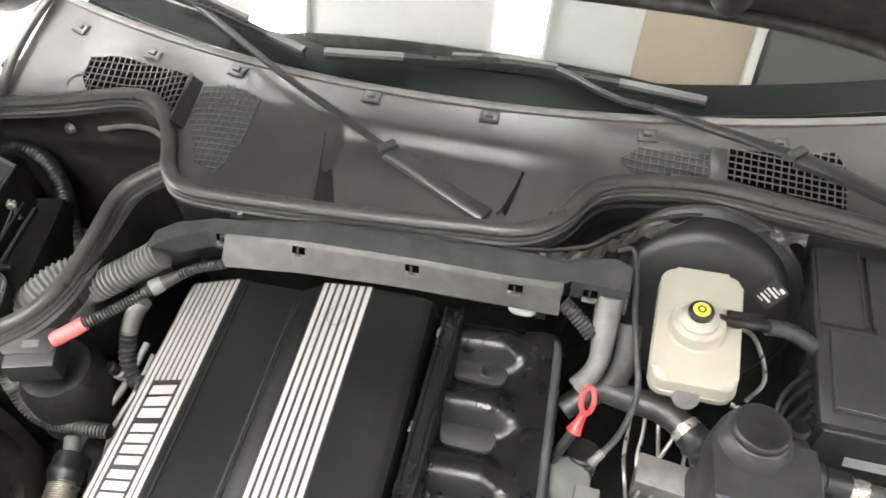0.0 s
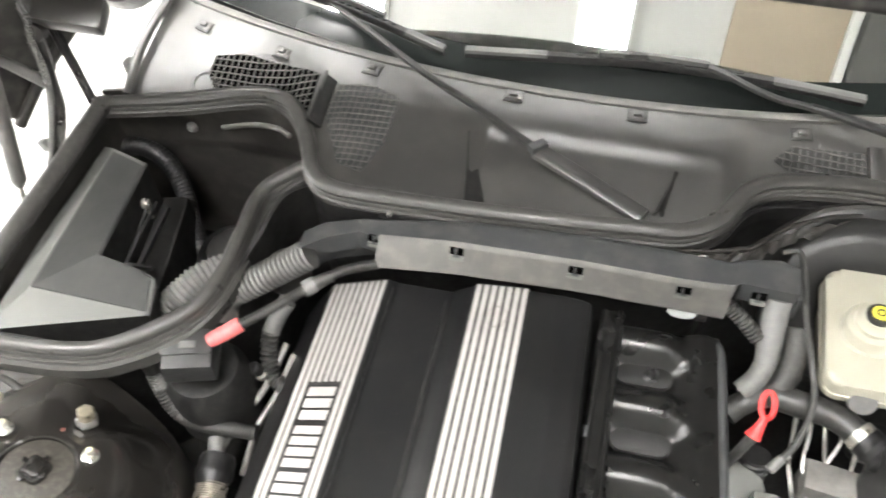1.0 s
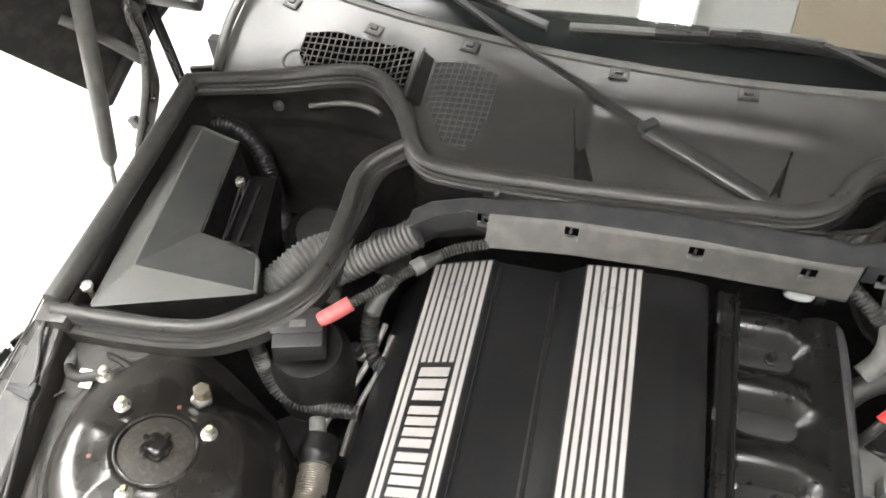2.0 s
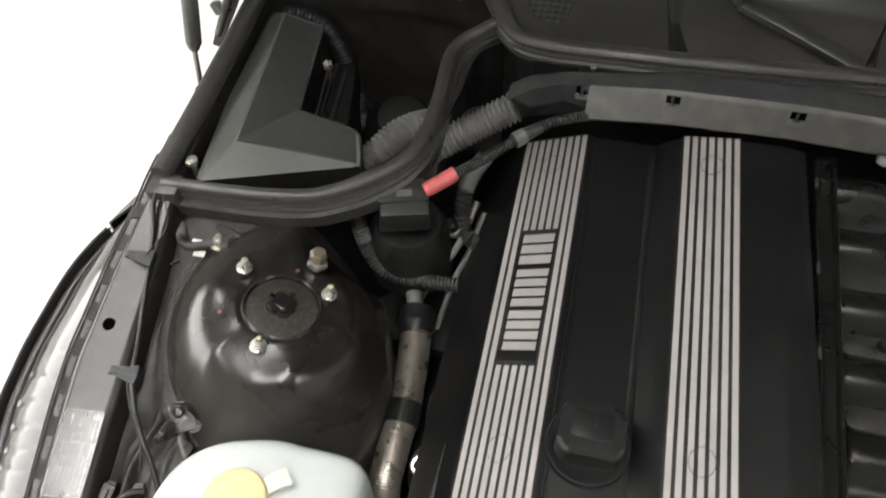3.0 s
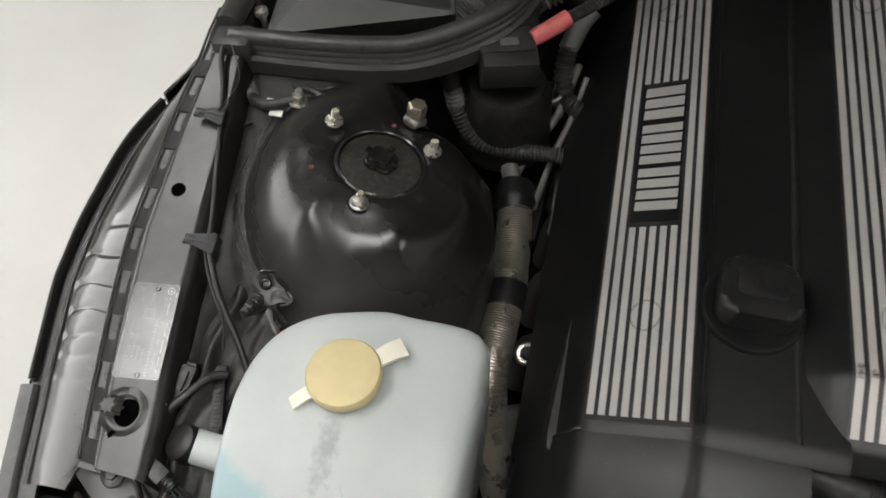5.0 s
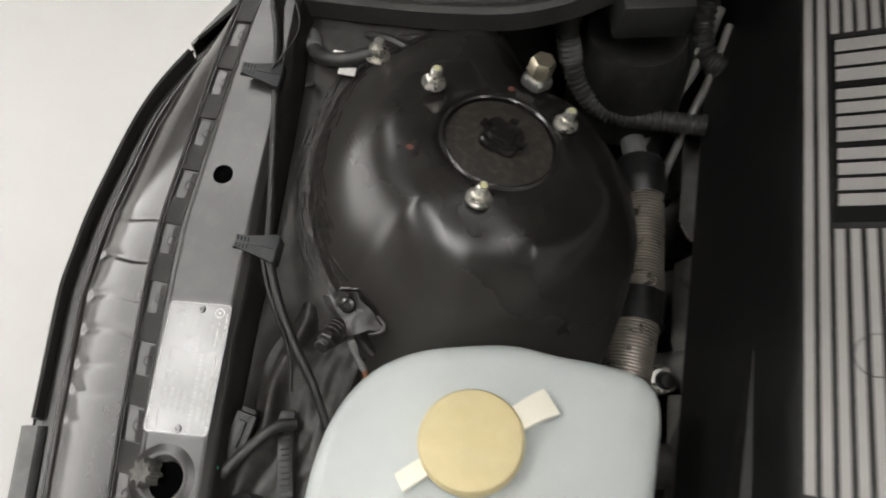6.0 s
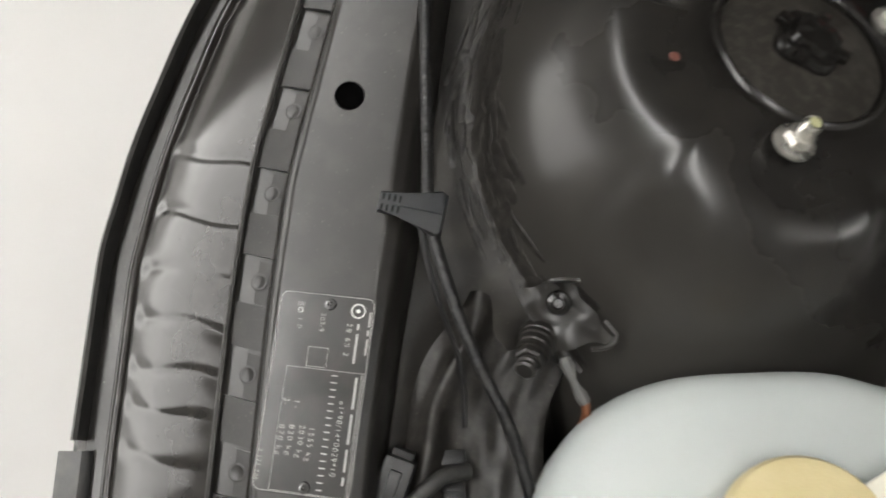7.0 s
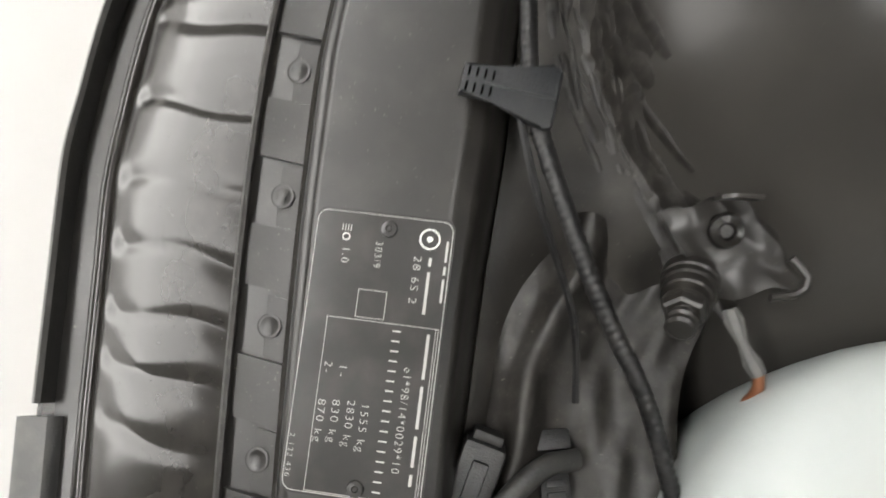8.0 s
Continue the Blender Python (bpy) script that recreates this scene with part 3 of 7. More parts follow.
part("inner_wing", sheet(wing_fn, 30, 70, 0.003), WINGPAINT, bay, "dusty black inner wing")
SKIRT = Vector((TOWER.x, TOWER.y))
for k in range(170):
    rnd = random.Random(100 + k)
    a0 = radians(rnd.uniform(128, 238))
    span = radians(rnd.uniform(4, 17))
    out, w = rnd.gauss(-0.0075, 0.0065), rnd.uniform(0.0006, 0.0030)
    skew = rnd.uniform(-0.006, 0.006)

    def flake(u, v, a0=a0, span=span, out=out, w=w, skew=skew):
        a = a0 + span * v
        r = tower_foot(a) + out + skew * v + w * (2 * u - 1) * (0.3 + 1.4 * math.sqrt(v * (1 - v) + 0.01))
        x, y = SKIRT.x + r * math.cos(a), SKIRT.y + r * math.sin(a)
        return (x, y, ground_z(x, y) + 0.0003 + 0.0009 * math.sin(math.pi * v) * (1 - (2 * u - 1) ** 4) + 0.0005 * math.sin(11 * v + 900 * out))

    part("sealer_flake", sheet(flake, 4, 8, 0.0012), SEALER, bay)

# walls and floor of the bay, near-black for the shade down there
part("bay_floor", rbox(1.5, 1.45, 0.02, 0.004, (0, 0.22, 0.36)), SHADE_BLACK, bay)
part("side_wall", rbox(0.02, 0.98, 0.30, 0.004, (-0.66, -0.02, 0.37)), SHADE_BLACK, bay)
part("side_wall", rbox(0.02, 1.25, 0.48, 0.004, (0.70, 0.15, 0.37)), SHADE_BLACK, bay)
part("front_wall", rbox(1.36, 0.02, 0.34, 0.004, (0, -0.46, 0.36)), SHADE_BLACK, bay)
part("rear_closure", rbox(1.5, 0.02, 0.55, 0.004, (0.0, 0.93, 0.33)), SHADE_BLACK, bay)
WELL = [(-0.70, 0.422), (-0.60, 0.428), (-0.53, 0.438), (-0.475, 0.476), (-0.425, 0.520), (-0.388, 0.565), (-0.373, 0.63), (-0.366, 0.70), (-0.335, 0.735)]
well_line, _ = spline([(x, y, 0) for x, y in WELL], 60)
part("tower_bulkhead", sheet(lambda u, v: (well_line[round(60 * u)].x, well_line[round(60 * u)].y, 0.40 + (0.43 + 0.045 * ease(u, 0.3, 1)) * v), 60, 6, 0.006), SHADE_BLACK, bay)
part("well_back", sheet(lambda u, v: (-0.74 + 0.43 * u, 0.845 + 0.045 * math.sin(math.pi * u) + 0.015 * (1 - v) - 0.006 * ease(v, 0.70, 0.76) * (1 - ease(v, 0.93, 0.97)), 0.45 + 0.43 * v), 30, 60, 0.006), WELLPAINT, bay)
part("well_floor", rbox(0.40, 0.46, 0.02, 0.004, (-0.545, 0.64, 0.52)), SHADE_BLACK, bay)
part("well_outer", rbox(0.010, 0.43, 0.36, 0.003, (-0.737, 0.650, 0.48)), WELLPAINT, bay)
part("pressed_slit", tube([(-0.558, 0.872, 0.818), (-0.50, 0.876, 0.832), (-0.455, 0.870, 0.838), (-0.430, 0.858, 0.838)], 0.0045, 10), ALLOY, bay, "bare metal edge of a pressed slit")
part("well_grommet", lathe([(0, 0.008), (0.005, 0.008), (0.008, 0.004), (0.010, 0)], 16, facing((-0.612, 0.868, 0.812), (0, -1, 0.2))), STEEL, bay)

# ---- front wing ----
wing = thing("front_wing", (-0.8, 0.2, 0.45), "dark painted front wing with a bonnet sealing lip", "car wing")


CREASES = ((0.044, 0.001, 0.0013), (0.066, 0.000, 0.0017), (0.0925, 0.006, 0.0022), (0.120, 0.006, 0.0020), (0.153, 0.012, 0.0021), (0.188, 0.016, 0.0010), (0.020, 0.0, 0.0008))


def flange_fn(u, v):
    y = -0.082 + 0.512 * v
    a = min(outer_x(y) + 0.030, rail_left(y) - 0.032)
    b = rail_left(max(y, -0.06)) - 0.0235 - 0.20 * max(0.0, -0.06 - y)
    z0, z1 = outer_z(y) + 0.013, rail_z(y) - 0.022
    swell = 0.0045 * math.sin(math.pi * u)
    # shallow creases across the pressed flange, between slightly pillowed bays
    for at, lean, deep in CREASES:
        swell -= deep * math.exp(-abs((y - at - lean * (0.5 - u) - 0.0015 * math.sin(7 * u + 40 * at)) / 0.0042) ** 1.6) * ease(u, 0.02, 0.14)
    return (a + (b - a) * u, y, z0 + (z1 - z0) * u + swell)


part("inner_flange", sheet(flange_fn, 26, 420, 0.003), FLANGE, wing, "glossy black inner flange of the wing", smooth=60)
lip_line = [(outer_x(y), y, outer_z(y)) for y in np.linspace(0.018, 0.385, 14)]
part("sealing_ridge", tube([(outer_x(y) + 0.027, y, outer_z(y) + 0.010) for y in np.linspace(-0.082, 0.42, 16)], 0.0042, 10), FLANGE, wing, "bright-edged black ridge")
part("groove", sweep([(outer_x(y) + 0.015, y, outer_z(y) - 0.006) for y in np.linspace(-0.20, 0.84, 24)], [(-0.012, 0), (0.012, 0), (0.012, -0.006), (-0.012, -0.006)], 80), PAINT_DULL, wing)
part("rubber_lip", sweep(lip_line, [(-0.003, -0.012), (0.002, -0.012), (0.0028, 0.002), (0.002, 0.006), (0.0, 0.0075), (-0.003, 0.004)], 60), RUBBER, wing, "black rubber lip")
part("outer_skin", sheet(lambda u, v: (outer_x(-0.02 + 0.41 * v) - 0.002 - 0.05 * math.sin(math.pi * 0.5 * u), -0.02 + 0.41 * v, outer_z(-0.02 + 0.41 * v) - 0.003 - 0.22 * u), 12, 30, 0.002), PAINT, wing)
part("rear_panel", sheet(lambda u, v: (outer_x(0.392 + 0.46 * v) - 0.002 + 0.004 * v - 0.02 * u, 0.392 + 0.46 * v, outer_z(0.392 + 0.46 * v) + 0.004 - 0.25 * u), 10, 24, 0.003), PAINT, wing)
part("rear_ledge", sheet(lambda u, v: (outer_x(0.40 + 0.44 * v) - 0.002 + (rail_left(0.40 + 0.44 * v) - outer_x(0.40 + 0.44 * v) + 0.002) * u, 0.40 + 0.44 * v,
                                       outer_z(0.40 + 0.44 * v) + 0.006 + (rail_z(0.40 + 0.44 * v) - 0.012 - outer_z(0.40 + 0.44 * v)) * u), 10, 24, 0.003), PAINT_DULL, wing)

lamp = thing("headlamp", (-0.80, -0.12, 0.5), "grey-rimmed headlamp at the corner of the wing", "headlamp")
part("lens", sheet(lambda u, v: (outer_x(0.012 - 0.28 * v) - 0.004 - 0.05 * u, 0.012 - 0.28 * v, outer_z(0.012 - 0.28 * v) - 0.004 - 0.16 * u), 10, 24, 0.004), LAMPGLASS, lamp, "clear grey lens")
part("rim", sweep([(outer_x(y) - 0.002, y, outer_z(y) - 0.002) for y in np.linspace(0.012, -0.27, 10)], [(-0.009, -0.008), (0.009, -0.008), (0.009, 0.003), (0.004, 0.006), (-0.006, 0.005), (-0.009, 0.001)], 40), GREYCAP, lamp, "light grey rim")
part("housing", rbox(0.10, 0.20, 0.10, 0.02, (-0.72, -0.19, 0.54)), PLASTIC, lamp)
for k in range(4):
    part("ribbed_mount", rbox(0.056, 0.006, 0.016, 0.002, (-0.745, -0.085 - 0.010 * k, 0.640 - 0.002 * k), (0, 0, 6)), PLASTIC, lamp)

part("arch_liner", rbox(0.24, 0.62, 0.008, 0.003, (-0.700, -0.08, 0.600)), SHADE_BLACK, wing, "dark inner arch below the flange")

# ---- data plate ----
PLATE_W, PLATE_H = 0.0482, 0.0960
plate_up = Vector((0.0, -0.19, 1.0)).normalized()
plate_u = Vector((0.0475, 0.0070, 0.0013)).normalized()
plate_v = plate_up.cross(plate_u).normalized()
PLATE_POSE = Matrix.Translation((-0.6694, 0.0700, rail_z(0.0700) + 0.0012)) @ Matrix((plate_u, plate_v, plate_up)).transposed().to_4x4()
plate = thing("data_plate", PLATE_POSE.translation, "glossy black riveted vehicle data plate with fine white print", "data plate")
part("plate", moved(prism(rounded(PLATE_W, PLATE_H, 0.004), 0, 0.0008, 0.0), PLATE_POSE), PLATE, plate, smooth=0)


def plate_bar(x, y, sx, sy):
    """A printed bar on the plate, x and y in shares of its width and height."""
    part("print_bar", moved(rbox(sx, sy, 0.0001, 0), PLATE_POSE @ pose((x - 0.5) * PLATE_W, (0.5 - y) * PLATE_H, 0.0008)), PRINT, plate, smooth=0)


def plate_text(txt, x, y, length, height=0.0027):
    """Thin print running down the plate from a place on it, of a given length."""
    cu = bpy.data.curves.new("txt", "FONT")
    cu.body, cu.size, cu.offset, cu.space_character = txt, 1.0, -0.017, 1.2
    ob = bpy.data.objects.new("txt", cu)
    me = bpy.data.meshes.new_from_object(ob)
    bm = bmesh.new()
    bm.from_mesh(me)
    bpy.data.objects.remove(ob)
    bpy.data.meshes.remove(me)
    left, right = min(v.co.x for v in bm.verts), max(v.co.x for v in bm.verts)
    for v in bm.verts:
        v.co.x, v.co.y = (v.co.x - left) * length / (right - left), v.co.y * height / 0.70
    moved(bm, PLATE_POSE @ pose((x - 0.5) * PLATE_W, (0.5 - y) * PLATE_H, 0.00095, 0, 0, -90))
    part("print", bm, PRINT, plate, smooth=0)


rim = rounded(PLATE_W - 0.0018, PLATE_H - 0.0018, 0.0035)
for a, b in zip(rim, rim[1:] + rim[:1]):
    part("border", tube([PLATE_POSE @ Vector((*a, 0.0008)), PLATE_POSE @ Vector((*b, 0.0008))], 0.00018, 4, 1), PRINT, plate)
for x, y0, y1, w in ((0.952, 0.076, 0.150, 0.0008), (0.952, 0.165, 0.195, 0.0008), (0.952, 0.210, 0.292, 0.0008), (0.845, 0.140, 0.170, 0.0010), (0.845, 0.190, 0.338, 0.0010),
                     (0.898, 0.405, 0.560, 0.0010), (0.898, 0.585, 0.730, 0.0010), (0.898, 0.755, 0.860, 0.0010), (0.898, 0.885, 0.925, 0.0010)):
    plate_bar(x, (y0 + y1) / 2, w, (y1 - y0) * PLATE_H)
for k in range(17):
    plate_bar(0.675, 0.408 + 0.0345 * k, 0.0028, 0.0005)
plate_text("28 6S 2", 0.730, 0.140, 0.0158)
plate_text("303/9", 0.450, 0.104, 0.0088, 0.0025)
plate_text("1.0", 0.220, 0.143, 0.0046)
plate_text("e1*98/14*0029*10", 0.760, 0.528, 0.0345)
plate_text("1555 kg", 0.500, 0.676, 0.0150)
plate_text("2830 kg", 0.400, 0.664, 0.0152)
plate_text("830 kg", 0.295, 0.668, 0.0140)
plate_text("870 kg", 0.195, 0.672, 0.0140)
plate_text("1-", 0.310, 0.552, 0.0032)
plate_text("2-", 0.205, 0.540, 0.0036)
plate_text("2 122 436", 0.030, 0.800, 0.0142, 0.0018)
for x, y, w, h in ((0.372, 0.325, 0.0002, 0.0094), (0.572, 0.325, 0.0002, 0.0094), (0.472, 0.277, 0.0097, 0.0002), (0.472, 0.374, 0.0097, 0.0002),
                   (0.178, 0.685, 0.0002, 0.058), (0.962, 0.685, 0.0002, 0.058), (0.945, 0.685, 0.0002, 0.058), (0.57, 0.384, 0.0378, 0.0002), (0.57, 0.985, 0.0378, 0.0002)):
    plate_bar(x, y, w, h)
for k in range(4):
    plate_bar(0.262 - 0.020 * k, 0.066, 0.0003, 0.0022)
part("print_lamp_symbol", moved(lathe([(0.0010, 0), (0.0014, 0.0001)], 16), PLATE_POSE @ pose(-0.265 * PLATE_W, 0.402 * PLATE_H, 0.0009)), WHITE, plate)
part("emblem_ring", moved(lathe([(0.0030, 0), (0.0033, 0.0001), (0.0036, 0)], 32), PLATE_POSE @ pose(0.325 * PLATE_W, 0.425 * PLATE_H, 0.0008)), WHITE, plate, "plain round printed emblem")
part("emblem_disc", moved(lathe([(0.0010, 0), (0, 0.0001)], 24), PLATE_POSE @ pose(0.325 * PLATE_W, 0.425 * PLATE_H, 0.0008)), WHITE, plate)
for y in (0.445, -0.458):
    part("rivet", moved(lathe([(0.0030, 0), (0.0026, 0.0009), (0.0012, 0.0010), (0.0008, 0.0004), (0, 0.0004)], 18), PLATE_POSE @ pose(0.03 * PLATE_W, y * PLATE_H, 0.0008)), PLATE, plate, "small domed rivet")

# ---- plug, clips and cables on the rail ----
cup = thing("grommet_bolt", (-0.665, -0.006, 0.74), "ribbed grey plug standing in a dark round recess", "plug")
fz = rail_z(-0.004)
part("recess", lathe([(0, 0.001), (0.0125, 0.001), (0.0150, 0.0018), (0.0170, 0.0024), (0.0200, 0.0012), (0.024, 0.0)], 40, facing((-0.661, -0.006, fz - 0.0005), (0, -0.19, 1))), PAINT_DULL, cup)
part("keyhole", moved(rbox(0.004, 0.010, 0.0004, 0.0), facing((-0.664, -0.027, fz - 0.0034), (0, -0.19, 1)) @ pose(0, 0, 0, 0, 0, -35)), HOLLOW_SHADE, cup, smooth=0)
part("socket", lathe([(0, 0.0016), (0.0120, 0.0016), (0.0135, 0.0012)], 28, facing((-0.656, -0.007, fz - 0.0002), (0, -0.19, 1))), HOLLOW_SHADE, cup, "black disc for the shade in the socket")
part("ribbed_plug", lathe([(0, 0.002), (0.0088, 0.002), (0.0092, 0.011), (0.0075, 0.014), (0.003, 0.0125), (0, 0.0125)], 40, facing((-0.668, -0.005, fz + 0.001), (-0.25, -0.19, 1)),
                          lambda a, r, h: (0.0012 * (1 if math.sin(8 * a) > 0 else -1) if r > 0.006 else 0, 0)), PLUGGREY, cup, "ribbed grey plug")

for x, y in ((-0.692, 0.302), (-0.649, 0.165)):
    z = rail_z(y) + 0.003
    c = thing("cable_clip", (x, y, z), "blue-black plastic cable clip with a slotted tab", "cable clip", "cable clips on the rail")
    out = [(-0.024, -0.0065), (-0.010, -0.0065), (0.012, -0.0140), (0.016, -0.0125), (0.016, 0.0125), (0.012, 0.0140), (-0.010, 0.0065), (-0.024, 0.0065)]
    cm = pose(x + 0.004, y, z, 11, 6, 4) @ Matrix.Scale(0.80, 4)
    part("bridge", moved(prism(out, 0.006, 0.0105, 0.0012), cm), CLIP, c)
    part("foot", moved(rbox(0.007, 0.025, 0.022, 0.002), cm @ pose(0.0135, 0, -0.0125)), CLIP, c)
    part("ridge", moved(rbox(0.030, 0.0011, 0.0012, 0.0003), cm @ pose(0.001, 0, 0.0102)), CLIP, c)
    for i in range(4):
        for j in (-1, 1):
            part("slot", moved(rbox(0.0010, 0.0040, 0.0004, 0), cm @ pose(-0.0215 + 0.0034 * i, 0.0034 * j, 0.0104)), HOLLOW_SHADE, c, smooth=0)

cable = thing("wing_cable", (-0.64, 0.1, 0.72), "black sleeved cable running along the wing rail", "cable")
part("sleeve", tube([(-0.702, 0.43, 0.848), (-0.706, 0.38, 0.846), (-0.692, 0.34, 0.833), (-0.678, 0.295, 0.823), (-0.662, 0.24, 0.811), (-0.650, 0.20, 0.803), (-0.638, 0.163, 0.800), (-0.617, 0.128, 0.796), (-0.597, 0.102, 0.788), (-0.577, 0.080, 0.778), (-0.556, 0.05, 0.760)],
                    0.0031, 12, pitch=0.0028, amp=0.00010), PLASTIC, cable)
part("thin_wire", tube([(-0.645, 0.170, 0.803), (-0.640, 0.155, 0.799), (-0.626, 0.130, 0.790), (-0.606, 0.102, 0.772), (-0.597, 0.076, 0.759)], 0.0014, 6), PLASTIC, cable)
part("loose_wire", tube([(-0.696, 0.385, 0.85), (-0.672, 0.345, 0.842), (-0.682, 0.305, 0.834)], 0.0009, 6), PLASTIC, cable)

# ---- grounding cable, bracket and bolt ----
ground = thing("ground_cable", (-0.64, 0.36, 0.78), "grey taped ground cable bolted to the inner wing", "cable")
part("cable", tube([(-0.700, 0.445, 0.770), (-0.690, 0.41, 0.785), (-0.678, 0.372, 0.800), (-0.662, 0.345, 0.812), (-0.640, 0.338, 0.818), (-0.614, 0.347, 0.822)], 0.0062, 12), HOSE, ground)
part("tape", tube([(-0.688, 0.402, 0.788), (-0.680, 0.376, 0.799), (-0.668, 0.352, 0.810)], 0.0069, 12, pitch=0.006, amp=0.0002), GREYCAP, ground, "grey tape wrap")
part("second_cable", tube([(-0.680, 0.405, 0.775), (-0.64, 0.385, 0.80), (-0.60, 0.372, 0.812), (-0.57, 0.36, 0.80)], 0.0045, 8), HOSE, ground)
part("label", moved(rbox(0.014, 0.009, 0.001, 0), pose(-0.643, 0.349, 0.810, 0, 10, 8)), WHITE, ground, "white printed label", smooth=0)
part("label", moved(rbox(0.014, 0.009, 0.001, 0), pose(-0.632, 0.333, 0.812, 0, 10, 8)), WHITE, ground, "white printed label", smooth=0)
part("nut", join(hexnut(0.0075, 0.010, pose(-0.609, 0.347, 0.822, -8, 10)), lathe([(0.004, 0), (0.004, 0.018), (0, 0.019)], 12, pose(-0.609, 0.347, 0.820, -8, 10)),
                 lathe([(0, 0), (0.0105, 0), (0.0105, 0.0016), (0, 0.0016)], 20, pose(-0.609, 0.347, 0.8205, -8, 10))), ZINC, ground, "zinc nut on a stud")
single("pipe_grommet", lathe([(0, 0.006), (0.017, 0.005), (0.019, 0.002), (0.020, 0)], 24, facing((-0.700, 0.452, 0.770), (0.5, -1, 0.5))), HOSE, "grey rubber grommet in the bulkhead", "grommet")
single("rail_screw", tube([(-0.661, 0.322, 0.800), (-0.6605, 0.316, 0.806), (-0.660, 0.309, 0.812)], lambda s: 0.0028 - 0.0018 * s, 8, pitch=0.002, amp=0.0003), PLASTIC, "small black screw standing out of the wing", "screw")

br = thing("ground_bracket", (-0.56, 0.125, 0.74), "bent black bracket with a threaded ground stud", "bracket")
BR_A, BR_B, BR_C, BR_D = Vector((-0.588, 0.139, 0.796)), Vector((-0.567, 0.151, 0.800)), Vector((-0.538, 0.130, 0.789)), Vector((-0.570, 0.116, 0.787))


def bracket_fn(u, v):
    p = BR_A.lerp(BR_B, u).lerp(BR_D.lerp(BR_C, u), v)
    p += Vector((0.0012 * math.sin(14 * v), 0.0012 * math.sin(11 * u + 1), 0.0022 * math.sin(6 * u + 2 * v) * math.sin(5 * v + 0.6)))
    p.z = max(p.z, ground_z(p.x, p.y) + 0.0025)
    return p


part("bracket_plate", sheet(bracket_fn, 22, 22, 0.0014), PAINT_DULL, br, smooth=60)
part("bent_tab", sheet(lambda u, v: Vector((-0.574 + 0.013 * u, 0.146 + 0.004 * u - 0.003 * v, 0.799 + 0.010 * v + 0.001 * math.sin(5 * u))), 8, 6, 0.0014), PAINT_DULL, br)
part("rolled_end", tube([(-0.545, 0.136, 0.793), (-0.538, 0.131, 0.7915), (-0.540, 0.126, 0.7895), (-0.548, 0.1225, 0.789)], 0.0014, 8), PAINT_DULL, br)
part("dimple", lathe([(0.0062, 0), (0.0052, 0.0022), (0.0030, 0.0028), (0.0022, 0.0012), (0, 0.0012)], 20, facing((-0.568, 0.138, 0.7965), (0.05, -0.45, 1))), PAINT, br)
axis = facing((-0.573, 0.119, 0.787), (-0.12, -0.75, 0.45))
part("sprung_washer", lathe([(0, -0.006), (0.0100, -0.006), (0.0100, -0.002), (0.0094, -0.0015), (0.0094, 0.001), (0.0086, 0.0015), (0.0086, 0.005), (0.0080, 0.0055), (0.0078, 0.009), (0, 0.009)], 28, axis), PAINT_DULL, br)
part("stud_thread", tube([axis @ Vector((0, 0, 0.008)), axis @ Vector((0, 0, 0.020))], 0.0046, 12, pitch=0.0032, amp=0.0005), PAINT_DULL, br)
part("stud_nut", hexnut(0.0072, 0.006, axis @ pose(0, 0, 0.007)), PAINT_DULL, br)
eye = thing("ground_wire", (-0.54, 0.10, 0.70), "brown ground wire with a crimped tin lug", "wire")
part("lug", tube([(-0.559, 0.116, 0.786), (-0.552, 0.106, 0.784), (-0.5445, 0.099, 0.780)], lambda s: 0.0025 + 0.0008 * math.sin(9 * s), 8), GREYHOSE, eye, "crimped tin lug")
part("wire", tube([(-0.5445, 0.099, 0.780), (-0.5425, 0.094, 0.776), (-0.5435, 0.086, 0.764), (-0.548, 0.055, 0.745), (-0.552, 0.04, 0.72)], 0.0021, 10), COPPER, eye, "brown insulated wire")

# ---- washer reservoir ----


